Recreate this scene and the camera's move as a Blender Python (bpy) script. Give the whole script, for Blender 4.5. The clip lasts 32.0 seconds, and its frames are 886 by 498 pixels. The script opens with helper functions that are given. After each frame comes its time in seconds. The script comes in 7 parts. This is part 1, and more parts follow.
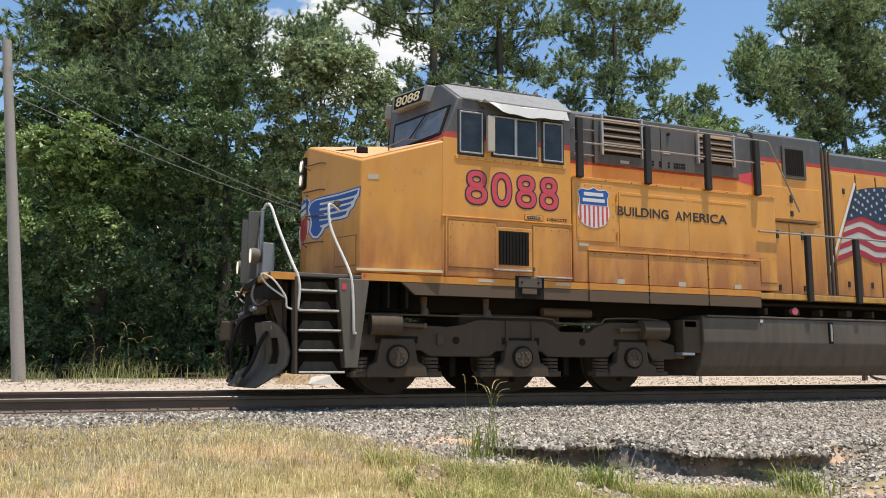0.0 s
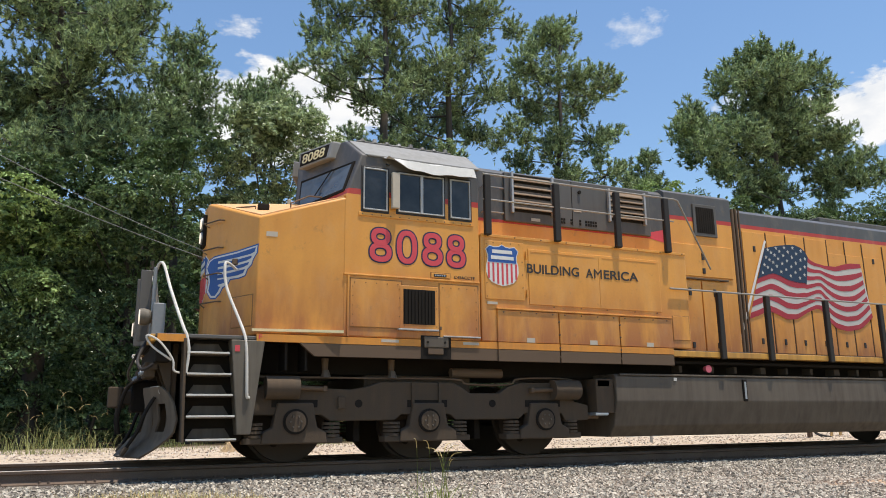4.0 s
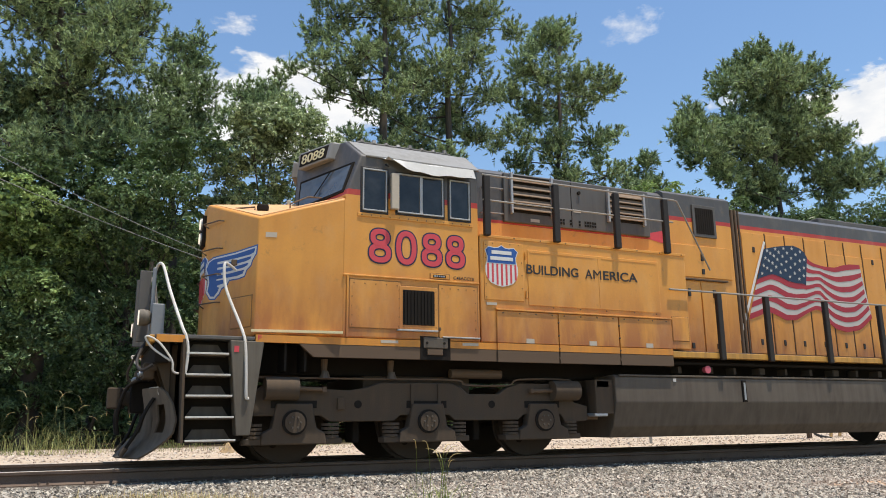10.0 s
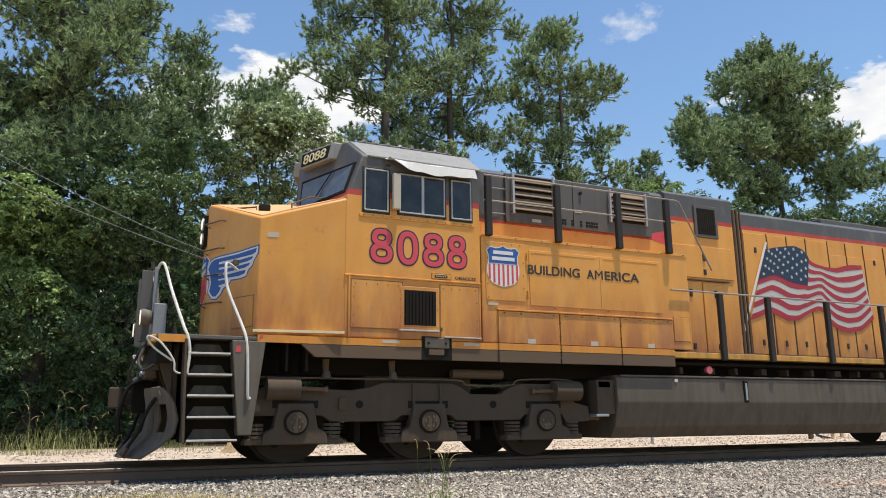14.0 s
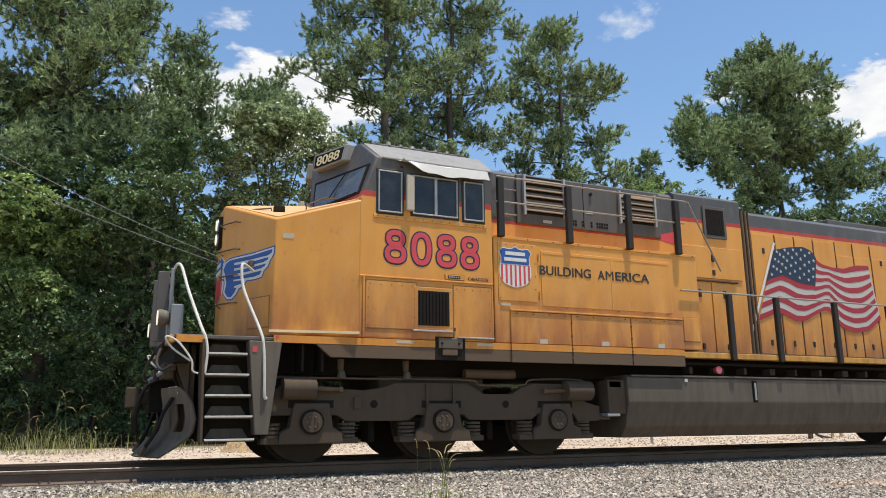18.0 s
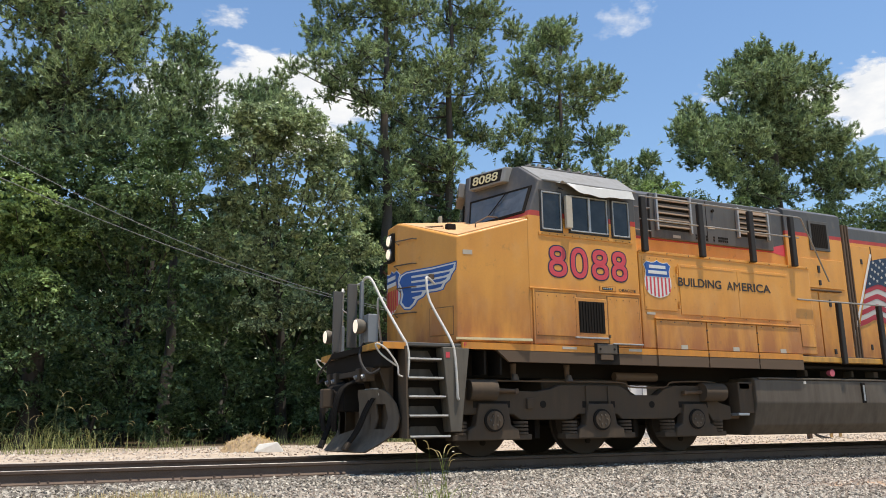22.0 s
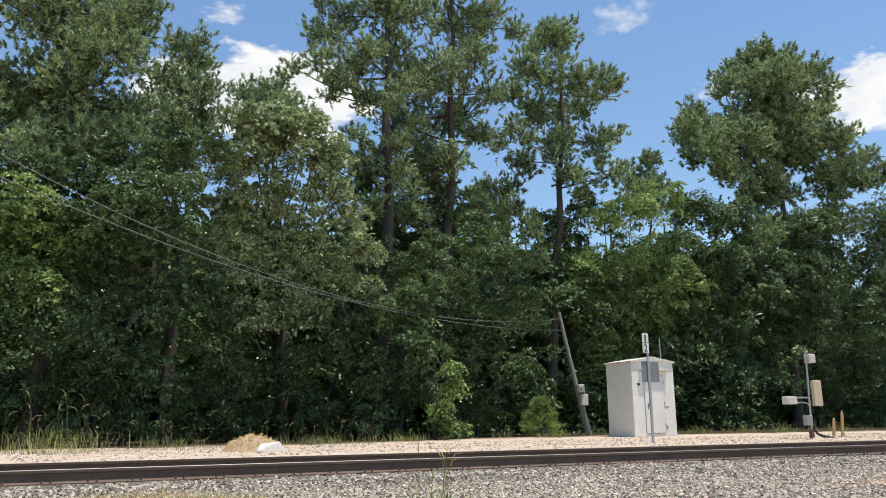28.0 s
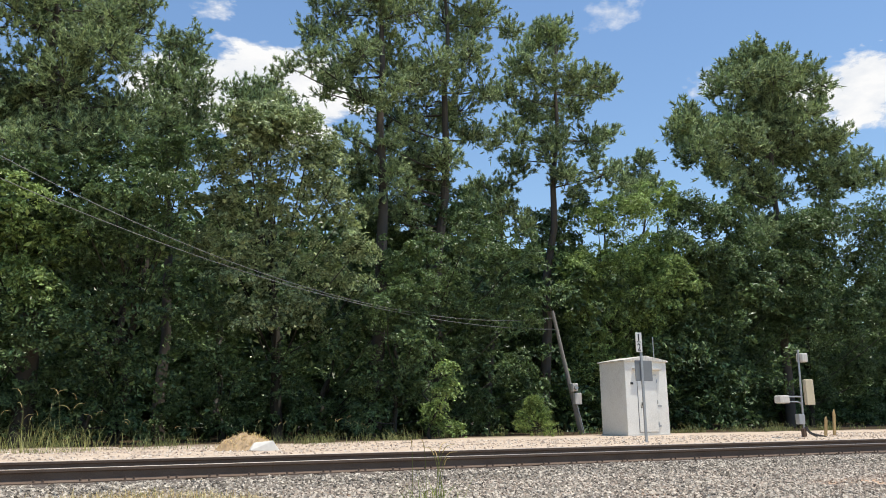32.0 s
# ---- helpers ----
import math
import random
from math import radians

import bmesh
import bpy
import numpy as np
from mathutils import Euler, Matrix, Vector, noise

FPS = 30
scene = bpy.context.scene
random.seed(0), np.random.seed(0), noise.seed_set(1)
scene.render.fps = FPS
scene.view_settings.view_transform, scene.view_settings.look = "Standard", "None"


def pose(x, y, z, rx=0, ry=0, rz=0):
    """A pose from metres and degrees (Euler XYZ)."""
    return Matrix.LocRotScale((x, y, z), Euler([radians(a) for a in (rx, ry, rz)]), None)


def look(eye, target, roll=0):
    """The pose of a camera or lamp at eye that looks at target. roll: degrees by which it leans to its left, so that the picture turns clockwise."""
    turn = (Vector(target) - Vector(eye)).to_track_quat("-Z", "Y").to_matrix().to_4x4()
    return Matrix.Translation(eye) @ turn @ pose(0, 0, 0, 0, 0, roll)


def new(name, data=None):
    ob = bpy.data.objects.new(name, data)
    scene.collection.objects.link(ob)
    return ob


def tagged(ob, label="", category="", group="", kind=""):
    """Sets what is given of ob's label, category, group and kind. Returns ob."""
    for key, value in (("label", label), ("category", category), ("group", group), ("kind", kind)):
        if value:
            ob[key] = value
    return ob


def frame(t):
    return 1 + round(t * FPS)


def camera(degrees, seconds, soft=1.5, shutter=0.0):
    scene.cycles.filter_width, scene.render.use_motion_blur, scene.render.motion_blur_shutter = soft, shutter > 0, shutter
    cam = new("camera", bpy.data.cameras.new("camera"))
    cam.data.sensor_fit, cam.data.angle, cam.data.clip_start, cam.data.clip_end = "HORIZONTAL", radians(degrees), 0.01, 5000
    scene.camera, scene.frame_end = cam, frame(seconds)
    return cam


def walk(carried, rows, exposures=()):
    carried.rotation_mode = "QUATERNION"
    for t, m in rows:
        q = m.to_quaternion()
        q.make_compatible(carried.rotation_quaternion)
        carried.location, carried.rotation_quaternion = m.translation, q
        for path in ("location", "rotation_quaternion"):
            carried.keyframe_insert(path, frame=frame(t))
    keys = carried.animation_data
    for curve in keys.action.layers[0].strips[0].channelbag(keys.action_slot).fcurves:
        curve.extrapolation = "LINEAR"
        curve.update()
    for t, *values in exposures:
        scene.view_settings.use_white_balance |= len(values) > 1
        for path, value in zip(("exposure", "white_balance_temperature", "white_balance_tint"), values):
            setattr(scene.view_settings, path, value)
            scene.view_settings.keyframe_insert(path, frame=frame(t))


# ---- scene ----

# camera: one spot beside the track, panned and tilted by hand (seconds, yaw from the track's normal, pitch, roll)
EYE = (0.0, -11.617, 0.533)
AIM = (
    (0, 20.82, 7.96, 0.37), (0.5, 19.83, 7.86, 0.26), (1, 20.91, 7.85, -0.03), (1.5, 21.71, 9.54, -0.35), (2, 22.54, 12.27, -0.82),
    (2.5, 23.76, 11.68, -0.96), (3, 24.45, 11.99, -0.65), (3.5, 24.52, 12.44, -0.57), (5.5, 24.60, 12.57, -0.58), (6, 24.60, 12.57, -0.57),
    (6.5, 24.60, 12.56, -0.56), (7, 24.60, 12.56, -0.56), (7.5, 24.60, 12.57, -0.56), (8, 24.60, 12.57, -0.57), (8.5, 24.61, 12.57, -0.58),
    (9, 24.62, 12.57, -0.58), (9.5, 24.61, 12.57, -0.58), (10, 24.58, 12.57, -0.58), (10.5, 24.54, 12.57, -0.56), (11, 24.50, 12.58, -0.56),
    (11.5, 24.46, 12.58, -0.55), (12, 24.44, 12.59, -0.54), (12.5, 24.44, 12.59, -0.53), (13, 24.45, 12.60, -0.52), (13.5, 24.46, 12.59, -0.51),
    (14, 24.47, 12.58, -0.50), (14.5, 24.48, 12.58, -0.50), (16.5, 24.53, 12.56, -0.51), (17, 24.52, 12.56, -0.51), (17.5, 24.50, 12.56, -0.51),
    (18, 24.49, 12.56, -0.50), (18.5, 24.48, 12.56, -0.50), (19, 24.48, 12.56, -0.49), (19.5, 24.47, 12.56, -0.50), (20, 24.49, 12.56, -0.50),
    (20.5, 24.51, 12.56, -0.50), (21, 24.53, 12.57, -0.50), (21.5, 24.53, 12.57, -0.49), (22, 24.53, 12.56, -0.48), (22.5, 24.53, 12.56, -0.46),
    (23, 24.55, 12.56, -0.45), (23.5, 24.57, 12.57, -0.42), (24, 24.59, 12.56, -0.43), (24.5, 24.60, 12.54, -0.44), (25, 24.58, 12.52, -0.44),
    (25.5, 24.56, 12.51, -0.44), (27.5, 24.38, 12.52, -0.51), (28, 24.40, 12.53, -0.50), (28.5, 24.44, 12.53, -0.49), (29, 24.48, 12.53, -0.50),
    (29.5, 24.52, 12.53, -0.48), (30, 24.53, 12.53, -0.49), (30.5, 24.55, 12.53, -0.49), (31, 24.60, 12.51, -0.50), (31.5, 24.71, 12.49, -0.50),
    (32, 24.86, 12.45, -0.50),
)


def aim(yaw, pitch, roll):
    return pose(*EYE, 90, 0, -yaw) @ pose(0, 0, 0, pitch, 0, 0) @ pose(0, 0, 0, 0, 0, roll)


cam = camera(59.70, 32.0, soft=0.95)
walk(cam, [(t, aim(y, p, r)) for t, y, p, r in AIM])

# ---- light: high summer sun behind the camera's shoulder, clear sky ----
SUN_TO = Vector((0.12, -0.17, 0.975)).normalized()
world = bpy.data.worlds.new("sky")
scene.world = world
world.use_nodes = True
wn, wl = world.node_tree.nodes, world.node_tree.links
wn.clear()
w_out, w_bg, w_sky = wn.new("ShaderNodeOutputWorld"), wn.new("ShaderNodeBackground"), wn.new("ShaderNodeTexSky")
w_sky.sky_type, w_sky.sun_disc = "NISHITA", False
w_sky.sun_elevation = math.asin(SUN_TO.z)
w_sky.sun_rotation = math.atan2(SUN_TO.x, SUN_TO.y)
w_sky.air_density, w_sky.dust_density, w_sky.ozone_density = 1.35, 0.1, 1.6
w_bg.inputs["Strength"].default_value = 0.126
w_tint = wn.new("ShaderNodeMix")
w_tint.data_type, w_tint.blend_type = "RGBA", "MULTIPLY"
w_tint.inputs[0].default_value, w_tint.inputs[7].default_value = 1.0, (0.90, 1.0, 1.11, 1)
wl.new(w_sky.outputs[0], w_tint.inputs[6])
wl.new(w_tint.outputs[2], w_bg.inputs[0])
wl.new(w_bg.outputs[0], w_out.inputs[0])
sun_lamp = bpy.data.lights.new("sun", "SUN")
sun_lamp.energy, sun_lamp.angle, sun_lamp.color = 5.0, radians(0.53), (1.0, 0.94, 0.835)
sun = new("sun", sun_lamp)
sun.matrix_world = look((0, 0, 60), Vector((0, 0, 60)) - SUN_TO)
scene.view_settings.exposure = 0.16

# ---- materials ----
class Nodes:
    """Shorthand for a node material."""

    def __init__(self, name):
        self.m = bpy.data.materials.new(name)
        self.m.use_nodes = True
        self.t = self.m.node_tree
        self.t.nodes.clear()
        self.out = self.add("ShaderNodeOutputMaterial")
        self.p = self.add("ShaderNodeBsdfPrincipled")
        self.join(self.p.outputs[0], self.out.inputs[0])

    def add(self, kind):
        return self.t.nodes.new(kind)

    def join(self, a, b):
        self.t.links.new(a, b)

    def put(self, socket, value):
        if isinstance(value, bpy.types.NodeSocket):
            self.join(value, socket)
        else:
            socket.default_value = value

    def coord(self, which="Object"):
        return self.add("ShaderNodeTexCoord").outputs[which]

    def scaled(self, vec, s):
        n = self.add("ShaderNodeMapping")
        self.join(vec, n.inputs[0])
        n.inputs["Scale"].default_value = s
        return n.outputs[0]

    def noise(self, vec, scale, detail=4.0, rough=0.55):
        n = self.add("ShaderNodeTexNoise")
        self.join(vec, n.inputs["Vector"])
        n.inputs["Scale"].default_value, n.inputs["Detail"].default_value, n.inputs["Roughness"].default_value = scale, detail, rough
        return n.outputs[0]

    def ramp(self, fac, *stops):
        n = self.add("ShaderNodeValToRGB")
        e = n.color_ramp.elements
        while len(e) < len(stops):
            e.new(0.5)
        for k, (pos, col) in enumerate(stops):
            e[k].position = pos
            e[k].color = (*col, 1) if len(col) == 3 else col
        self.join(fac, n.inputs[0])
        return n.outputs[0]

    def mix(self, fac, a, b, blend="MIX"):
        n = self.add("ShaderNodeMix")
        n.data_type, n.blend_type = "RGBA", blend
        self.put(n.inputs[0], fac)
        for sock, v in ((n.inputs[6], a), (n.inputs[7], b)):
            self.put(sock, (*v, 1) if isinstance(v, tuple) and len(v) == 3 else v)
        return n.outputs[2]

    def math(self, op, a, b=0.0):
        n = self.add("ShaderNodeMath")
        n.operation = op
        self.put(n.inputs[0], a)
        self.put(n.inputs[1], b)
        return n.outputs[0]

    def bump(self, height, strength=0.3, distance=0.01):
        n = self.add("ShaderNodeBump")
        n.inputs["Strength"].default_value, n.inputs["Distance"].default_value = strength, distance
        self.join(height, n.inputs["Height"])
        self.join(n.outputs[0], self.p.inputs["Normal"])

    def done(self, color, rough=0.6, metal=0.0, spec=0.5):
        self.put(self.p.inputs["Base Color"], (*color, 1) if isinstance(color, tuple) and len(color) == 3 else color)
        self.put(self.p.inputs["Roughness"], rough)
        self.put(self.p.inputs["Metallic"], metal)
        self.put(self.p.inputs["Specular IOR Level"], spec)
        return self.m


def grey3(v):
    return (v, v, v)


def weathered(name, color, rough=0.5, metal=0.0, dirt=(0.12, 0.09, 0.065), amount=0.45, scale=1.0, streak=True, bump=0.05):
    """Painted or bare metal with grime in patches and downward streaks."""
    n = Nodes(name)
    o = n.coord()
    big = n.noise(o, 1.3 * scale, 5)
    fine = n.noise(o, 38 * scale, 4)
    run = n.noise(n.scaled(o, (9 * scale, 9 * scale, 0.55 * scale)), 1.0, 4) if streak else fine
    f = n.ramp(n.math("MULTIPLY", big, run), (0.16, grey3(0)), (0.46, grey3(1)))
    c = n.mix(n.math("MULTIPLY", f, amount), color, dirt)
    c = n.mix(n.math("MULTIPLY", fine, 0.22), c, tuple(k * 0.62 for k in color))
    n.bump(fine, bump, 0.01)
    return n.done(c, n.math("ADD", n.math("MULTIPLY", f, 0.25), rough), metal)


def livery(name, stripe, height, yellow=(0.80, 0.358, 0.056)):
    """Yellow below, a red stripe, grey above, split by height on the body."""
    n = Nodes(name)
    o = n.coord()
    z = n.add("ShaderNodeSeparateXYZ")
    n.join(o, z.inputs[0])
    zz = z.outputs[2]
    big, fine = n.noise(o, 0.9, 5), n.noise(o, 30, 4)
    run = n.noise(n.scaled(o, (4, 4, 0.45)), 1.0, 4)
    f = n.ramp(n.math("MULTIPLY", big, run), (0.14, grey3(0)), (0.5, grey3(1)))
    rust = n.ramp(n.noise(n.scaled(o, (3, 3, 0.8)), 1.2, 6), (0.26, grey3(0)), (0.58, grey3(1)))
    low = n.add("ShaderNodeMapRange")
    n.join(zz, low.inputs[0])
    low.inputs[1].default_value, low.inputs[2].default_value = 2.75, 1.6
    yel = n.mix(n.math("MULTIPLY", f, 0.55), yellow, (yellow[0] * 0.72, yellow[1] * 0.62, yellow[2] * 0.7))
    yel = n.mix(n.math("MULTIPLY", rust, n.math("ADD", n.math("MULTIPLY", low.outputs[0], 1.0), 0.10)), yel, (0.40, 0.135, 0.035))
    gry = n.mix(n.math("MULTIPLY", f, 0.5), (0.088, 0.085, 0.085), (0.055, 0.05, 0.044))
    red = n.mix(n.math("MULTIPLY", f, 0.4), (0.50, 0.035, 0.025), (0.3, 0.04, 0.03))
    c = n.mix(n.math("GREATER_THAN", zz, stripe), yel, red)
    c = n.mix(n.math("GREATER_THAN", zz, stripe + height), c, gry)
    spots = n.ramp(n.noise(o, 6.5, 7, 0.7), (0.60, grey3(0)), (0.70, grey3(1)))
    c = n.mix(n.math("MULTIPLY", spots, 0.30), c, (0.20, 0.12, 0.06))
    chalk = n.ramp(n.noise(n.scaled(o, (2.2, 2.2, 1.1)), 1.4, 6, 0.65), (0.50, grey3(0)), (0.75, grey3(1)))
    c = n.mix(n.math("MULTIPLY", chalk, 0.14), c, (0.62, 0.47, 0.30))
    c = n.mix(n.math("MULTIPLY", fine, 0.16), c, (0.16, 0.115, 0.075))
    n.bump(n.mix(0.35, n.noise(o, 1.7, 3, 0.4), fine), 0.10, 0.022)
    return n.done(c, n.math("ADD", n.math("MULTIPLY", f, 0.2), 0.38), 0.0, 0.45)


def leafy(name, dark, light, gloss=0.42, through_light=0.28, tint=(0.115, 0.195, 0.06)):
    """Leaves: varied per clump and per leaf, partly letting light through."""
    n = Nodes(name)
    g = n.add("ShaderNodeNewGeometry")
    o = n.coord()
    v = n.mix(0.32, n.mix(0.6, n.noise(o, 0.6, 3), n.noise(o, 2.6, 2)), g.outputs["Random Per Island"])
    c = n.ramp(v, (0.34, tuple(k * 0.7 for k in dark)), (0.56, light), (0.74, tuple(min(1, k * 1.75) for k in light)))
    tr = n.add("ShaderNodeBsdfTranslucent")
    n.join(n.mix(0.45, c, tint), tr.inputs[0])
    mx = n.add("ShaderNodeMixShader")
    mx.inputs[0].default_value = through_light
    n.done(c, gloss, 0.0, 0.35)
    n.join(n.p.outputs[0], mx.inputs[1])
    n.join(tr.outputs[0], mx.inputs[2])
    n.join(mx.outputs[0], n.out.inputs[0])
    return n.m


def plain(name, color, rough=0.5, metal=0.0, spec=0.5, vary=0.25, scale=14.0):
    n = Nodes(name)
    f = n.noise(n.coord(), scale, 5)
    c = n.mix(n.math("MULTIPLY", f, vary * 2), color, tuple(k * 0.55 for k in color))
    n.bump(f, 0.06, 0.006)
    return n.done(c, rough, metal, spec)


def glass_dark(name, a=(0.008, 0.010, 0.012), b=(0.028, 0.032, 0.035), gloss=0.26):
    n = Nodes(name)
    f = n.noise(n.coord(), 3.0, 4)
    return n.done(n.ramp(f, (0.3, a), (0.8, b)), n.math("MULTIPLY", f, 0.16), 0.0, gloss)


def stony(name, a, b, c, scale=28.0, rough=0.85):
    """Broken stone: tone changes from piece to piece."""
    n = Nodes(name)
    o = n.coord()
    g = n.add("ShaderNodeNewGeometry")
    v = n.mix(0.75, n.noise(o, 1.2, 4), g.outputs["Random Per Island"])
    col = n.ramp(v, (0.15, a), (0.5, b), (0.85, c))
    fine = n.noise(o, scale * 6, 4)
    col = n.mix(n.math("MULTIPLY", fine, 0.5), col, tuple(k * 0.5 for k in b))
    n.bump(fine, 0.4, 0.004)
    return n.done(col, rough, 0.0, 0.3)


def ground_material():
    """Soil, pale gravel, dry grass and forest litter, laid out by place."""
    n = Nodes("ground")
    o = n.coord()
    s = n.add("ShaderNodeSeparateXYZ")
    n.join(o, s.inputs[0])
    y = s.outputs[1]
    wob = n.math("MULTIPLY", n.math("SUBTRACT", n.noise(o, 0.55, 5), 0.5), 3.0)
    yw = n.math("ADD", y, wob)
    pebble = n.add("ShaderNodeTexVoronoi")
    n.join(o, pebble.inputs["Vector"])
    pebble.inputs["Scale"].default_value = 22
    grain = n.noise(o, 60, 5)
    tone = n.mix(0.5, pebble.outputs["Color"], grain)
    gravel = n.ramp(tone, (0.2, (0.08, 0.066, 0.054)), (0.55, (0.21, 0.175, 0.14)), (0.85, (0.40, 0.345, 0.285)))
    sand = n.ramp(n.mix(0.5, n.noise(o, 1.7, 6), tone), (0.25, (0.33, 0.25, 0.18)), (0.6, (0.54, 0.435, 0.335)), (0.85, (0.68, 0.585, 0.48)))
    soil = n.ramp(n.noise(o, 5, 6), (0.3, (0.22, 0.17, 0.075)), (0.7, (0.38, 0.31, 0.15)))
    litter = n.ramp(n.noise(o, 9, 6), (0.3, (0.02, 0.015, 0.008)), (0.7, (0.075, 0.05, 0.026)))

    def step(lo, hi):
        r = n.add("ShaderNodeMapRange")
        n.join(yw, r.inputs[0])
        r.inputs[1].default_value, r.inputs[2].default_value = lo, hi
        return r.outputs[0]

    dx = n.math("DIVIDE", n.math("SUBTRACT", s.outputs[0], 2.95), 0.42)
    dy = n.math("DIVIDE", n.math("ADD", y, 4.05), 0.5)
    far = n.math("ADD", n.math("ADD", n.math("MULTIPLY", dx, dx), n.math("MULTIPLY", dy, dy)), n.math("MULTIPLY", n.math("SUBTRACT", n.noise(o, 3.0, 5), 0.5), 1.6))
    bare = n.ramp(far, (0.55, grey3(1)), (0.95, grey3(0)))
    clay = n.ramp(n.noise(o, 0.9, 4), (0.52, grey3(0)), (0.66, grey3(1)))
    c = n.mix(step(-6.2, -5.0), soil, gravel)
    c = n.mix(n.math("MULTIPLY", clay, n.math("SUBTRACT", 1.0, step(-3.6, -2.6))), c, n.mix(tone, (0.40, 0.24, 0.14), (0.6, 0.42, 0.28)))
    c = n.mix(bare, c, n.mix(tone, (0.46, 0.27, 0.16), (0.68, 0.47, 0.32)))
    c = n.mix(step(1.6, 3.2), c, sand)
    bx = n.add("ShaderNodeMapRange")
    n.join(s.outputs[0], bx.inputs[0])
    for k, v in enumerate((6.0, 14.0, 0.0, 3.4)):
        bx.inputs[k + 1].default_value = v
    yw = n.math("SUBTRACT", yw, bx.outputs[0])
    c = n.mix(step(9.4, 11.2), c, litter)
    n.bump(n.mix(0.5, tone, n.noise(o, 7, 5)), 0.7, 0.03)
    return n.done(c, 0.95, 0.0, 0.15)


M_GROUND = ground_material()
M_STONE = stony("ballast_stone", (0.08, 0.067, 0.053), (0.37, 0.315, 0.25), (0.72, 0.63, 0.51))
M_PEBBLE = stony("pale_pebble", (0.22, 0.17, 0.13), (0.46, 0.37, 0.29), (0.66, 0.57, 0.46))
M_FARPEBBLE = stony("sandy_pebble", (0.34, 0.26, 0.20), (0.54, 0.44, 0.35), (0.72, 0.63, 0.53))
M_RAIL = weathered("rail_rust", (0.155, 0.105, 0.074), 0.72, 0.15, (0.075, 0.048, 0.035), 0.7, 2.0, False, 0.2)
M_RAILTOP = plain("rail_polished", (0.46, 0.42, 0.37), 0.42, 0.7)
M_TIE = plain("tie_wood", (0.115, 0.09, 0.07), 0.9)
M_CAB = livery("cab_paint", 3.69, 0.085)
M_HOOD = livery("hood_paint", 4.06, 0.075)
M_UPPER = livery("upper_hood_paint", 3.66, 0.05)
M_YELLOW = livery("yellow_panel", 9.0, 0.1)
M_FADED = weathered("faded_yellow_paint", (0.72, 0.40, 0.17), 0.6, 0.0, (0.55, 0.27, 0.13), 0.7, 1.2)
M_GAP = weathered("dirty_seam", (0.33, 0.155, 0.045), 0.7, 0.0, (0.14, 0.075, 0.035), 0.8, 3.0)
M_ORANGE = weathered("orange_stripe", (0.70, 0.27, 0.03), 0.45, 0.0, (0.3, 0.15, 0.07), 0.5)
M_SILLYEL = weathered("sill_yellow", (0.62, 0.31, 0.05), 0.45, 0.0, (0.16, 0.09, 0.045), 0.8)
M_FRAME = weathered("dusty_frame", (0.125, 0.078, 0.046), 0.8, 0.0, (0.15, 0.105, 0.07), 0.6)
M_TRUCK = weathered("truck_grime", (0.076, 0.053, 0.034), 0.9, 0.0, (0.125, 0.083, 0.051), 0.6, 1.6, True, 0.3)
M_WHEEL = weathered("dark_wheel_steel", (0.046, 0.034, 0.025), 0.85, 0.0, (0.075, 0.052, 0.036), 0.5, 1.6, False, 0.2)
M_TANK = weathered("tank_grey", (0.118, 0.090, 0.064), 0.55, 0.0, (0.06, 0.044, 0.031), 0.8, 1.0, True, 0.08)
M_PLOUGH = weathered("plough_steel", (0.15, 0.116, 0.084), 0.8, 0.0, (0.055, 0.042, 0.032), 0.6)
M_SIDEPLATE = weathered("dusty_side_plate", (0.135, 0.112, 0.083), 0.65, 0.0, (0.08, 0.062, 0.045), 0.7, 2.0)
# Black parts, and openings and recesses whose shade is put into the colour.
M_BLACK = plain("black_with_recess_shade", (0.024, 0.0195, 0.016), 0.85, 0.0, 0.12)
M_POST = plain("black_post", (0.034, 0.028, 0.024), 0.6, 0.0, 0.3)
M_GREY = weathered("roof_grey", (0.25, 0.238, 0.22), 0.5, 0.0, (0.14, 0.125, 0.11), 0.5)
M_DGREY = weathered("dark_grey", (0.108, 0.097, 0.086), 0.5, 0.0, (0.075, 0.066, 0.058), 0.5)
M_ALU = weathered("bare_aluminium", (0.46, 0.45, 0.44), 0.45, 0.3, (0.22, 0.18, 0.14), 0.6, 3.0)
M_WHITE = weathered("white_paint", (0.66, 0.62, 0.56), 0.5, 0.0, (0.30, 0.24, 0.18), 0.55, 3.0)
M_RAILGREY = plain("handrail_grey", (0.33, 0.30, 0.265), 0.5, 0.2)
M_RED = plain("decal_red", (0.66, 0.065, 0.08), 0.5, 0.0, 0.5, 0.15)
M_FLAGRED = plain("flag_red", (0.42, 0.035, 0.05), 0.55, 0.0, 0.4, 0.25, 6.0)
M_FLAGWHITE = plain("flag_white", (0.60, 0.56, 0.51), 0.55, 0.0, 0.4, 0.25, 6.0)
M_FLAGBLUE = plain("flag_blue", (0.02, 0.045, 0.09), 0.55, 0.0, 0.4, 0.4, 6.0)
M_NOTICE = plain("aged_notice", (0.55, 0.47, 0.37), 0.6)
M_NAVY = plain("decal_navy", (0.018, 0.022, 0.07), 0.5)
M_BLUE = plain("decal_blue", (0.022, 0.095, 0.34), 0.5, 0.0, 0.5, 0.12)
M_DECALW = plain("decal_white", (0.74, 0.71, 0.67), 0.5, 0.0, 0.5, 0.12)
M_INK = plain("dark_lettering", (0.03, 0.026, 0.024), 0.6)
M_CREAM = plain("numeral_cream", (0.78, 0.66, 0.38), 0.5)
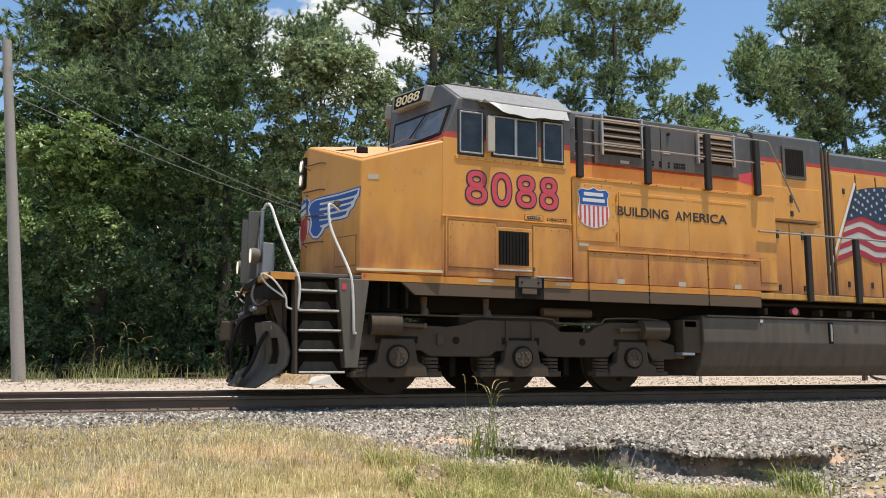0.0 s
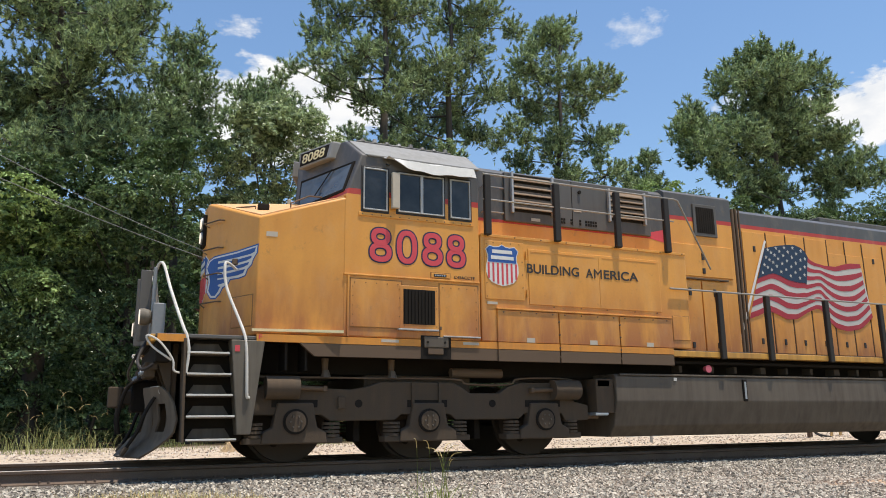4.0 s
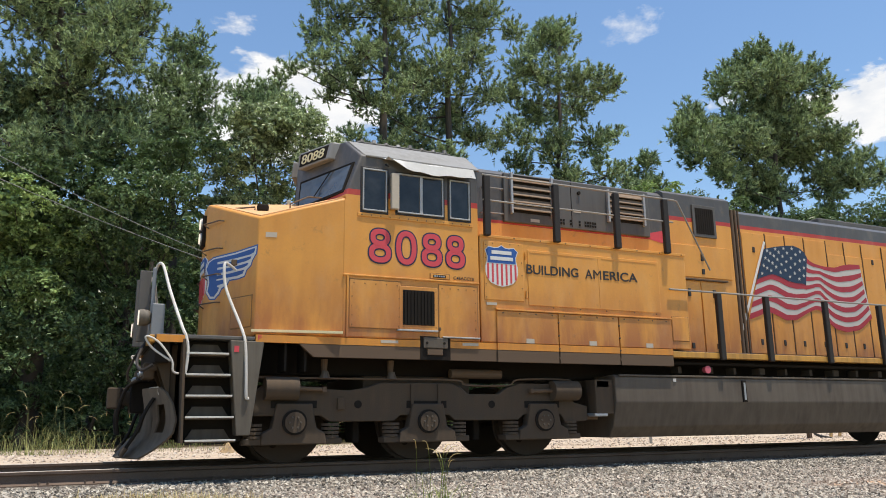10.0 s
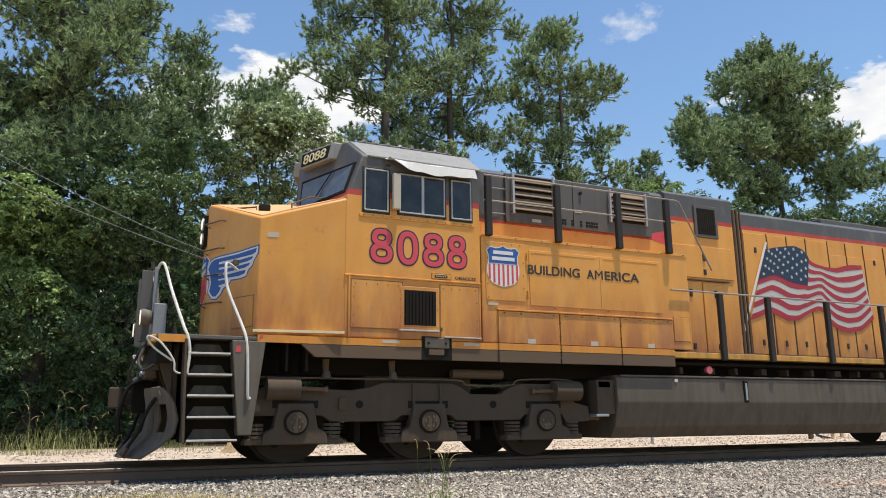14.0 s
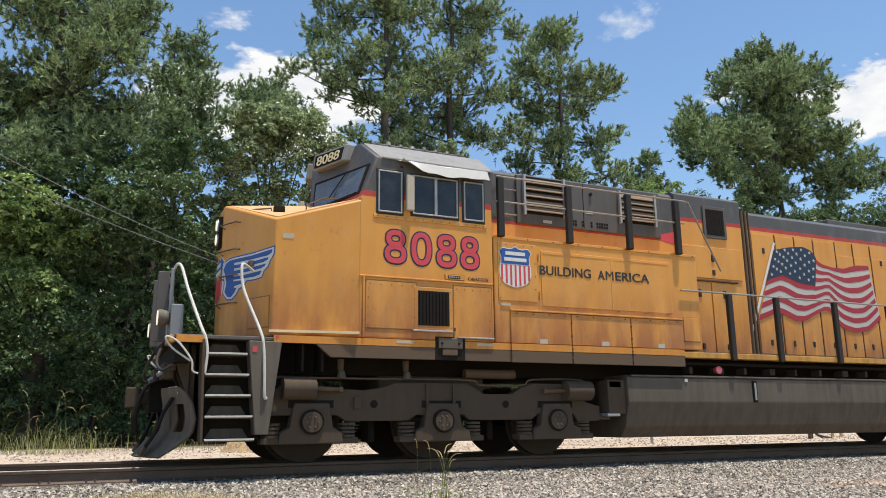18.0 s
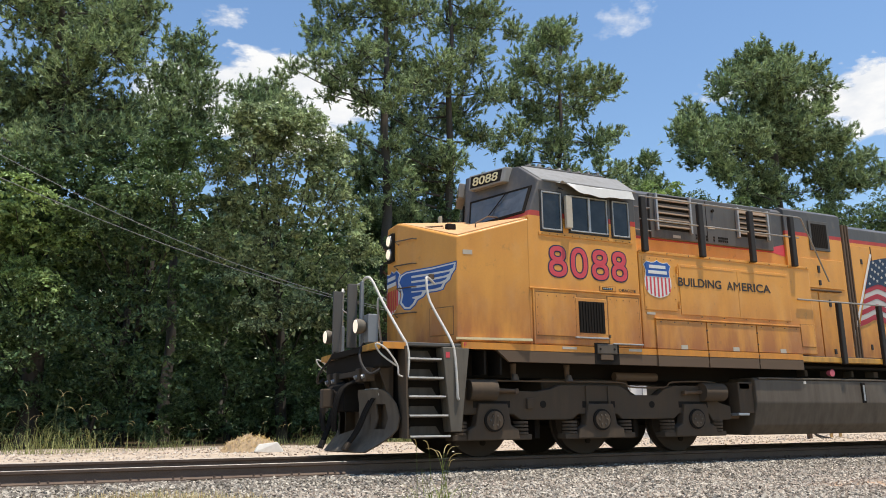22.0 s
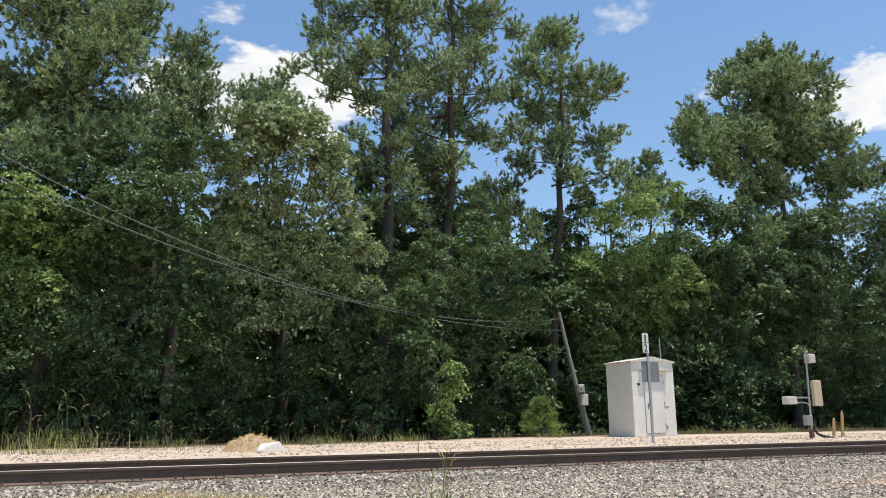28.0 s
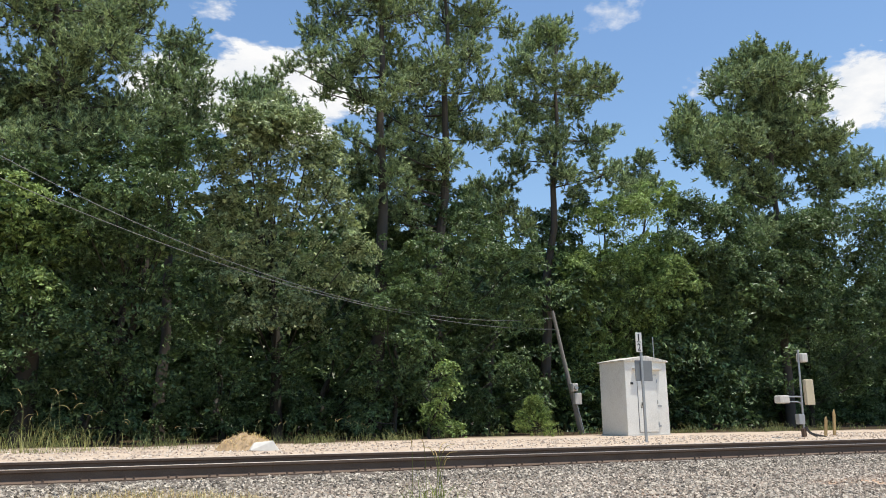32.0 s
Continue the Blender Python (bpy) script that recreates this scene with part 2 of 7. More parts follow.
M_GLASS = glass_dark("dark_window_glass", (0.012, 0.014, 0.016), (0.045, 0.048, 0.05), 0.45)
M_SCREEN = glass_dark("windscreen_glass", (0.06, 0.063, 0.064), (0.125, 0.128, 0.128), 1.0)
M_LENS = plain("lamp_lens", (0.50, 0.42, 0.33), 0.15, 0.5)
M_LENS.node_tree.nodes["Principled BSDF"].inputs["Emission Color"].default_value = (1.0, 0.86, 0.70, 1)
M_LENS.node_tree.nodes["Principled BSDF"].inputs["Emission Strength"].default_value = 0.9
M_LOUVRE = plain("dusty_slat", (0.25, 0.17, 0.11), 0.8)
M_CANVAS = plain("white_canvas", (0.62, 0.60, 0.57), 0.8)
M_BARK = stony("pine_bark", (0.038, 0.031, 0.026), (0.085, 0.071, 0.059), (0.15, 0.13, 0.11), 12)
M_BARK2 = stony("grey_bark", (0.03, 0.026, 0.021), (0.06, 0.053, 0.043), (0.10, 0.09, 0.075), 12)
M_NEEDLE = leafy("pine_needles", (0.062, 0.102, 0.056), (0.345, 0.43, 0.215), 0.62, 0.22, (0.26, 0.35, 0.14))
M_LEAF = leafy("broad_leaves", (0.038, 0.068, 0.027), (0.142, 0.208, 0.084), 0.38, 0.21, (0.14, 0.22, 0.065))
M_LEAF2 = leafy("light_leaves", (0.085, 0.14, 0.035), (0.30, 0.40, 0.14), 0.42, 0.30, (0.27, 0.38, 0.11))
M_LEAF3 = leafy("oak_leaves", (0.085, 0.122, 0.05), (0.39, 0.46, 0.24), 0.34, 0.26, (0.24, 0.31, 0.11))
M_SHRUB = leafy("young_needles", (0.09, 0.14, 0.035), (0.26, 0.34, 0.10), 0.5, 0.3)
M_GRASS = leafy("green_grass", (0.16, 0.20, 0.03), (0.39, 0.42, 0.11), 0.6, 0.4)
# Shade is put into the darker weed colour, sunlight into the paler edge grass.
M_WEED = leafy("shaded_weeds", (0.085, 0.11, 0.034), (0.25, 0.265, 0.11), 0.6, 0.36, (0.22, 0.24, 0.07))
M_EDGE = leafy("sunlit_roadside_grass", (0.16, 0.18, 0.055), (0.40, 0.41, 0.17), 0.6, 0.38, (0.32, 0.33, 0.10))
M_STRAW = leafy("dry_grass", (0.47, 0.35, 0.14), (0.80, 0.62, 0.31), 0.7, 0.35, (0.60, 0.42, 0.16))
M_POLE = plain("bleached_pole", (0.36, 0.32, 0.28), 0.85)
M_OLDPOLE = plain("old_pole", (0.27, 0.245, 0.215), 0.9)
M_WIRE = plain("wire", (0.22, 0.22, 0.22), 0.5)
M_HUT = weathered("hut_paint", (0.80, 0.79, 0.74), 0.55, 0.0, (0.46, 0.41, 0.33), 0.5, 0.6, False)
M_HUTROOF = weathered("rusty_white_roof", (0.70, 0.68, 0.62), 0.6, 0.0, (0.26, 0.15, 0.08), 0.85, 3.0)
M_SIGN = plain("sign_grey", (0.25, 0.255, 0.26), 0.5, 0.3)
M_BEIGE = plain("beige_panel", (0.62, 0.53, 0.36), 0.6)
M_GALV = plain("galvanised", (0.42, 0.43, 0.44), 0.45, 0.5)
M_STAKE = plain("wood_stake", (0.42, 0.29, 0.13), 0.8)
M_PINK = plain("pink_cap", (0.62, 0.12, 0.16), 0.6)
M_SLAB = plain("pale_slab", (0.72, 0.69, 0.63), 0.8)


# ---- building helpers ----
def mesh_of(bm, name):
    me = bpy.data.meshes.new(name)
    bm.to_mesh(me)
    bm.free()
    return me


def smooth(me, angle=40):
    me.polygons.foreach_set("use_smooth", [True] * len(me.polygons))
    me.set_sharp_from_angle(angle=radians(angle))
    return me


def part(name, bm, material, parent=None, label="", at=None, round_off=False):
    """Links a bmesh (or a mesh) as one object under a thing or a part."""
    me = mesh_of(bm, name) if isinstance(bm, bmesh.types.BMesh) else bm
    if material and not me.materials:
        me.materials.append(material)
    if round_off:
        smooth(me)
    ob = new(name, me)
    if at:
        ob.location = at
    if parent:
        ob.parent = parent
    if label:
        ob["label"] = label
    return ob


def empty(name, at=(0, 0, 0)):
    ob = new(name)
    ob.location = at
    return ob


def box(x0, x1, y0, y1, z0, z1, bev=0.0, bm=None):
    b = bmesh.new() if bm is None or bev else bm
    vs = bmesh.ops.create_cube(b, size=1.0)["verts"]
    bmesh.ops.scale(b, vec=(x1 - x0, y1 - y0, z1 - z0), verts=vs)
    bmesh.ops.translate(b, vec=((x0 + x1) / 2, (y0 + y1) / 2, (z0 + z1) / 2), verts=vs)
    if bev:
        bmesh.ops.bevel(b, geom=b.edges[:], offset=bev, segments=2, affect="EDGES", profile=0.5)
        if bm is not None:
            merge(bm, b)
            return bm
    return b


def merge(dst, src):
    me = bpy.data.meshes.new("tmp")
    src.to_mesh(me)
    src.free()
    dst.from_mesh(me)
    bpy.data.meshes.remove(me)
    return dst


def prism(poly, y0, y1, axis="y", bev=0.0):
    """A polygon in x,z (axis y), y,z (axis x) or x,y (axis z), pushed from y0 to y1."""
    b = bmesh.new()

    def at(p, q, d):
        return {"y": (p, d, q), "x": (d, p, q), "z": (p, q, d)}[axis]

    v0 = [b.verts.new(at(p, q, y0)) for p, q in poly]
    v1 = [b.verts.new(at(p, q, y1)) for p, q in poly]
    b.faces.new(v0)
    b.faces.new(list(reversed(v1)))
    k = len(poly)
    for i in range(k):
        b.faces.new((v0[i], v1[i], v1[(i + 1) % k], v0[(i + 1) % k]))
    bmesh.ops.recalc_face_normals(b, faces=b.faces[:])
    if bev:
        bmesh.ops.bevel(b, geom=b.edges[:], offset=bev, segments=2, affect="EDGES", profile=0.5)
    return b


def solid(verts, faces, bev=0.0):
    b = bmesh.new()
    vs = [b.verts.new(v) for v in verts]
    for f in faces:
        b.faces.new([vs[i] for i in f])
    bmesh.ops.recalc_face_normals(b, faces=b.faces[:])
    if bev:
        bmesh.ops.bevel(b, geom=b.edges[:], offset=bev, segments=2, affect="EDGES", profile=0.5)
    return b


def rod(a, c, r, r2=None, seg=10, bm=None, caps=True):
    b = bmesh.new() if bm is None else bm
    a, c = Vector(a), Vector(c)
    d = c - a
    m = Matrix.Translation((a + c) / 2) @ d.to_track_quat("Z", "Y").to_matrix().to_4x4()
    bmesh.ops.create_cone(b, cap_ends=caps, segments=seg, radius1=r, radius2=r if r2 is None else r2, depth=d.length, matrix=m)
    return b


def tube(points, r, seg=8, taper=None, bm=None):
    """A bent pipe through points; taper gives its end radius."""
    b = bmesh.new() if bm is None else bm
    ps = [Vector(p) for p in points]
    rings, side = [], None
    for i, p in enumerate(ps):
        d = (ps[min(i + 1, len(ps) - 1)] - ps[max(i - 1, 0)]).normalized()
        if side is None:
            side = d.orthogonal().normalized()
        side = (side - d * side.dot(d)).normalized()
        up = d.cross(side)
        rr = r if taper is None else r + (taper - r) * i / (len(ps) - 1)
        rings.append([b.verts.new(p + rr * (math.cos(a) * side + math.sin(a) * up)) for a in [2 * math.pi * k / seg for k in range(seg)]])
    for q, s in zip(rings, rings[1:]):
        for k in range(seg):
            b.faces.new((q[k], q[(k + 1) % seg], s[(k + 1) % seg], s[k]))
    b.faces.new(list(reversed(rings[0])))
    b.faces.new(rings[-1])
    return b


def soft_line(points, steps=5):
    """Points of a smooth line through the given ones."""
    ps = [Vector(p) for p in points]
    out = []
    for i in range(len(ps) - 1):
        p0, p1, p2, p3 = ps[max(i - 1, 0)], ps[i], ps[i + 1], ps[min(i + 2, len(ps) - 1)]
        for k in range(steps):
            t = k / steps
            out.append(0.5 * (2 * p1 + (p2 - p0) * t + (2 * p0 - 5 * p1 + 4 * p2 - p3) * t * t + (3 * p1 - p0 - 3 * p2 + p3) * t ** 3))
    return out + [ps[-1]]


def raw(name, verts, faces, material):
    """A mesh from whole arrays: verts (n, 3), faces (m, k)."""
    me = bpy.data.meshes.new(name)
    k = faces.shape[1]
    me.vertices.add(len(verts))
    me.vertices.foreach_set("co", np.ascontiguousarray(verts, dtype=np.float32).ravel())
    me.loops.add(faces.size)
    me.loops.foreach_set("vertex_index", np.ascontiguousarray(faces, dtype=np.int32).ravel())
    me.polygons.add(len(faces))
    me.polygons.foreach_set("loop_start", np.arange(0, faces.size, k, dtype=np.int32))
    me.update(calc_edges=True)
    me.shade_flat()
    if material:
        me.materials.append(material)
    return me


def lettering(text, x0, x1, z0, z1, y, depth=0.003, grow=0.0, face=-1):
    """Letters as a thin mesh filling the given field of a wall that faces -y."""
    cu = bpy.data.curves.new("letters", "FONT")
    cu.body, cu.extrude, cu.offset = text, depth, grow
    ob = bpy.data.objects.new("letters", cu)
    me = bpy.data.meshes.new_from_object(ob)
    bpy.data.objects.remove(ob)
    co = np.zeros(len(me.vertices) * 3)
    me.vertices.foreach_get("co", co)
    co = co.reshape(-1, 3)
    lo, hi = co.min(0), co.max(0)
    p = (co - lo) / (hi - lo)
    out = np.stack([x0 + p[:, 0] * (x1 - x0), y + face * p[:, 2] * depth, z0 + p[:, 1] * (z1 - z0)], 1)
    me.vertices.foreach_set("co", out.astype(np.float32).ravel())
    me.update()
    return me


# ---- ground, track ----
def bell(x, c, w):
    return math.exp(-(((x - c) / w) ** 2))


def bank_line(x):
    """The rim of the washed-out hole, stepping towards the camera on its way along the track."""
    t = max(0.0, min(1.0, (x - 4.55) / 0.6))
    return -4.0 - 0.1 * (x - 3.6) - 0.8 * t * t * (3 - 2 * t) - 0.12 * max(0.0, x - 5.2) + 0.10 * noise.noise((x * 3.0, 1.7, 0.4))


def ground_height(x, y):
    """One sheet: track bed at 0, a low shoulder with washed-out holes, falling to the camera."""
    prof = ((-60, -1.6), (-14, -1.0), (-9.5, -0.8), (-7.4, -0.42), (-5.4, -0.35), (-3.6, -0.32), (-2.5, -0.27), (-1.7, -0.205), (1.9, -0.2), (3.0, -0.17), (4.2, -0.09), (9.0, -0.09), (16, -0.1), (40, 0.1), (4000, 0.1))
    z = prof[-1][1]
    for (a, za), (b, zb) in zip(prof, prof[1:]):
        if y <= b:
            t = max(0.0, min(1.0, (y - a) / (b - a)))
            z = za + (zb - za) * t * t * (3 - 2 * t)
            break
    if -9 < y < 20 and -30 < x < 50:
        z += 0.035 * noise.noise((x * 0.8, y * 0.8, 3.1)) * (1.0 if abs(y) > 1.9 else 0.25)
        # a gully washed out of the shoulder, with a steep far bank
        bank = bank_line(x)
        if y < bank and 3.0 < x < 7.6:
            side = min(1.0, (x - 3.0) / 0.5) * min(1.0, (7.6 - x) / 1.8)
            z -= side * (0.34 + 0.10 * noise.noise((x * 2.2, y * 2.2, 7.0))) * min(1.0, (bank - y) / 0.10) * max(0.0, 1 - (bank - y - 0.10) / 3.4)
        z += 0.06 * bell(x, 0.6, 1.6) * bell(y, -4.4, 1.3)
    return z


def ground_sheet():
    xs = np.concatenate([[-4000, -600, -150, -60], np.arange(-30, -6, 1.0), np.arange(-6, 2.4, 0.16), np.arange(2.4, 7, 0.08), np.arange(7, 16, 0.16), np.arange(16, 46, 0.8), [60, 150, 600, 4000]])
    ys = np.concatenate([[-4000, -400, -60, -25, -15, -12], np.arange(-10, -7, 0.5), np.arange(-7, -3.8, 0.07), np.arange(-3.8, 12, 0.16), np.arange(12, 30, 1.0), [40, 80, 300, 1200, 4000]])
    v = np.array([(x, y, ground_height(float(x), float(y))) for y in ys for x in xs])
    w = len(xs)
    i, j = np.meshgrid(np.arange(len(ys) - 1), np.arange(w - 1), indexing="ij")
    a = (i * w + j).ravel()
    me = smooth(raw("ground", v, np.stack([a, a + 1, a + w + 1, a + w], 1), M_GROUND), 60)
    tagged(part("ground", me, None), "bare soil, pale gravel and dry grass along a railway", "ground", kind="structure")


ground_sheet()

RAIL_Y, RAIL_Z = 0.7525, (-0.012, 0.012)
RAIL_SECTION = ((-0.075, -0.172), (0.075, -0.172), (0.075, -0.160), (0.02, -0.145), (0.009, -0.13), (0.009, -0.05), (0.034, -0.036), (0.036, -0.006), (0.030, 0.0),
                (-0.030, 0.0), (-0.036, -0.006), (-0.034, -0.036), (-0.009, -0.05), (-0.009, -0.13), (-0.02, -0.145), (-0.075, -0.160))


def track():
    thing = empty("railway_track")
    tagged(thing, "rusty steel rails on weathered wooden ties in grey ballast", "railway track", kind="structure")
    for sy, z in ((-RAIL_Y, RAIL_Z[0]), (RAIL_Y, RAIL_Z[1])):
        rail = part("rail", prism([(sy + p, z + q) for p, q in RAIL_SECTION], -300, 400, "x"), M_RAIL, thing)
        part("rail_head", prism([(sy - 0.029, z), (sy - 0.025, z + 0.003), (sy + 0.025, z + 0.003), (sy + 0.029, z)], -300, 400, "x"), M_RAILTOP, rail, "polished running surface")
    tie = mesh_of(box(-0.11, 0.11, -1.3, 1.3, -0.36, -0.182, 0.012), "tie")
    tie.materials.append(M_TIE)
    plate = mesh_of(box(-0.09, 0.09, -0.17, 0.17, -0.19, -0.168), "tie_plate")
    plate.materials.append(M_RAIL)
    spike = mesh_of(rod((0, 0, -0.17), (0, 0, -0.135), 0.016, seg=6), "spike")
    spike.materials.append(M_RAIL)
    rng = random.Random(3)
    for k in range(46):
        x = -6.5 + k * 0.51
        t = part("tie", tie, None, thing, at=(x, rng.uniform(-0.02, 0.02), 0))
        for sy in (-RAIL_Y, RAIL_Y):
            part("tie_plate", plate, None, t, at=(0, sy, 0))
        for dx in (-0.05, 0.05):
            part("spike", spike, None, t, at=(dx, -RAIL_Y - 0.10, 0))
    # a welded joint in the near rail
    part("rail_weld", prism([(-RAIL_Y + p * 1.05, RAIL_Z[0] - 0.0015 + q * 1.01) for p, q in RAIL_SECTION], 2.44, 2.462, "x"), M_FRAME, thing, "pale weld across the rail")


track()


def scatter_stones(name, label, spots, material, seed, lo, hi):
    """Loose broken stones lying on the ground."""
    rng = np.random.RandomState(seed)
    cube = np.array([(-1, -1, -0.7), (1, -0.8, -0.8), (0.9, 1, -0.7), (-0.8, 0.9, -0.75), (-0.7, -0.6, 0.7), (0.7, -0.8, 0.6), (0.6, 0.7, 0.75), (-0.8, 0.6, 0.6)])
    quads = np.array([(0, 3, 2, 1), (4, 5, 6, 7), (0, 1, 5, 4), (1, 2, 6, 5), (2, 3, 7, 6), (3, 0, 4, 7)])
    n = len(spots)
    q = unit(rng.normal(size=(n, 4)))
    w, x, y, z = q.T
    rot = np.stack([1 - 2 * (y * y + z * z), 2 * (x * y - z * w), 2 * (x * z + y * w), 2 * (x * y + z * w), 1 - 2 * (x * x + z * z), 2 * (y * z - x * w), 2 * (x * z - y * w), 2 * (y * z + x * w), 1 - 2 * (x * x + y * y)], 1).reshape(n, 3, 3)
    size = rng.uniform(lo, hi, (n, 1, 1)) * rng.uniform(0.6, 1.2, (n, 1, 3))
    loc = cube[None] * size * (1 + rng.normal(size=(n, 8, 3)) * 0.16)
    v = np.einsum("nij,nkj->nki", rot, loc) + spots[:, None, :]
    f = quads[None] + (np.arange(n) * 8)[:, None, None]
    tagged(part(name, raw(name, v.reshape(-1, 3), f.reshape(-1, 4), material), None), label, "stones", kind="stuff")


def unit(v):
    return v / np.maximum(np.linalg.norm(v, axis=-1, keepdims=True), 1e-9)


def stone_spots(seed, n, x0, x1, y0, y1, sink):
    rng = np.random.RandomState(seed)
    xy = np.stack([rng.uniform(x0, x1, n), rng.uniform(y0, y1, n)], 1)
    keep = [(x, y) for x, y in xy if ((x - 2.95) / 0.42) ** 2 + ((y + 4.05) / 0.5) ** 2 + 0.8 * noise.noise((x * 3, y * 3, 2.0)) > rng.uniform(0.05, 0.9)]
    return np.array([(x, y, ground_height(x, y) + sink) for x, y in keep])


near_spots = stone_spots(1, 29000, -5.5, 14, -3.75, -0.86, 0.005)
scatter_stones("ballast", "grey crushed stone ballast beside the rail", near_spots, M_STONE, 2, 0.008, 0.023)
scatter_stones("shoulder_gravel", "pale sandy gravel washed over the shoulder", stone_spots(3, 14000, 1.9, 12, -8.2, -2.3, 0.004), M_PEBBLE, 4, 0.009, 0.026)
scatter_stones("washed_ballast", "dark grey stones rolled down round the washout", stone_spots(9, 9000, 2.6, 8.6, -6.2, -3.3, 0.004), M_STONE, 10, 0.008, 0.026)
scatter_stones("crib_ballast", "grey stone between the ties", stone_spots(5, 5200, -5.5, 14, -0.65, 1.9, 0.0), M_STONE, 6, 0.018, 0.034)
scatter_stones("far_gravel", "pale gravel strip beyond the track", stone_spots(7, 6500, -6, 30, 1.7, 9.5, 0.0), M_FARPEBBLE, 8, 0.012, 0.032)


def crust(x0, x1, seed):
    """A ragged lip of packed ballast left hanging over the hole."""
    rng = np.random.RandomState(seed)
    nu, nv = 56, 9
    top, under = [], []
    for i in range(nu):
        x = x0 + (x1 - x0) * i / (nu - 1)
        fade = min(1.0, min(i, nu - 1 - i) / 7)
        back, out = bank_line(x) + 0.34, bank_line(x) - fade * (0.26 + 0.24 * abs(noise.noise((x * 3.1, seed, 0.0))) + 0.09 * noise.noise((x * 11, seed, 4.0)))
        for j in range(nv):
            v = j / (nv - 1)
            y = back + (out - back) * v
            z = ground_height(x, bank_line(x) + 0.12) + 0.012 - 0.07 * v * v + 0.02 * noise.noise((x * 9, y * 9, seed))
            z = z if j else ground_height(x, y) - 0.01
            top.append((x, y, z))
            under.append((x, y, z - 0.02 - 0.10 * (1 - v)))
    v = np.array(top + under)
    f = []
    for i in range(nu - 1):
        for j in range(nv - 1):
            a = i * nv + j
            f += [(a, a + 1, a + nv + 1, a + nv), (nu * nv + a, nu * nv + a + nv, nu * nv + a + nv + 1, nu * nv + a + 1)]
        a = i * nv + nv - 1
        f.append((a, nu * nv + a, nu * nv + a + nv, a + nv))
    tagged(part("bank_crust", raw("bank_crust", v, np.array(f), M_GROUND), None), "ragged crust of packed gravel over a washed-out hole", "bank", kind="structure")
    pick = np.array(top)[rng.randint(0, len(top), 1500)] + rng.normal(size=(1500, 3)) * np.array([0.03, 0.03, 0.004])
    scatter_stones("crust_stones", "grey stones lying on the gravel crust", pick, M_STONE, seed, 0.010, 0.028)


crust(3.35, 4.75, 61)
crust(4.85, 6.7, 62)


def blades(rng, roots, length, lean, width):
    """Bent grass blades, two quads each."""
    n = len(roots)
    a = rng.uniform(0, 2 * math.pi, n)
    d = np.stack([np.cos(a), np.sin(a), np.zeros(n)], 1)
    s = np.stack([-np.sin(a), np.cos(a), np.zeros(n)], 1) * width
    ln = length * rng.uniform(0.5, 1.25, (n, 1))
    le = lean * rng.uniform(0.2, 1.6, (n, 1))
    up = np.array([0, 0, 1.0])
    mid = roots + up * ln * 0.55 + d * ln * le * 0.3
    tip = roots + up * ln * (1 - 0.35 * np.minimum(le, 1.2)) + d * ln * le
    v = np.stack([roots - s, roots + s, mid + s * 0.8, mid - s * 0.8, tip + s * 0.12, tip - s * 0.12], 1).reshape(-1, 3)
    k = np.arange(n)[:, None] * 6
    return v, np.concatenate([k + [0, 1, 2, 3], k + [3, 2, 4, 5]], 0)


def turf(name, label, seed, n, spot, length, lean, width, material):
    rng = np.random.RandomState(seed)
    pts = []
    while len(pts) < n:
        p = spot(rng)
        if p:
            pts.append((p[0], p[1], ground_height(p[0], p[1]) - 0.01))
    v, f = blades(rng, np.array(pts), length, lean, width)
    return tagged(part(name, raw(name, v, f, material), None), label, "grass", kind="stuff")


def verge(rng):
    x, y = rng.uniform(-5.5, 2.3), rng.uniform(-7.6, -2.1)
    edge = -2.45 + 0.12 * math.sin(x * 2.7) - 0.35 * max(0.0, x - 0.9) - 3.4 * max(0.0, x - 1.75)
    return (x, y) if y < edge + rng.normal() * 0.12 else None


def verge_right(rng):
    x, y = rng.uniform(1.7, 4.2), rng.uniform(-7.8, -5.2)
    return (x, y) if y < -5.75 - 0.8 * (x - 2.3) + rng.normal() * 0.22 and noise.noise((x * 1.8, y * 1.8, 9.0)) > -0.22 else None


turf("dry_grass", "sun-bleached dry grass on the near bank", 21, 44000, verge, 0.12, 0.75, 0.0022, M_STRAW)
turf("green_grass", "green grass growing through the dry grass", 22, 3200, verge, 0.11, 0.6, 0.0026, M_GRASS)
turf("ditch_grass", "bright green grass along the washed-out ditch", 23, 6000, verge_right, 0.15, 0.9, 0.0028, M_GRASS)
turf("ditch_straw", "dry stems among the green ditch grass", 27, 4500, verge_right, 0.16, 0.9, 0.0024, M_STRAW)


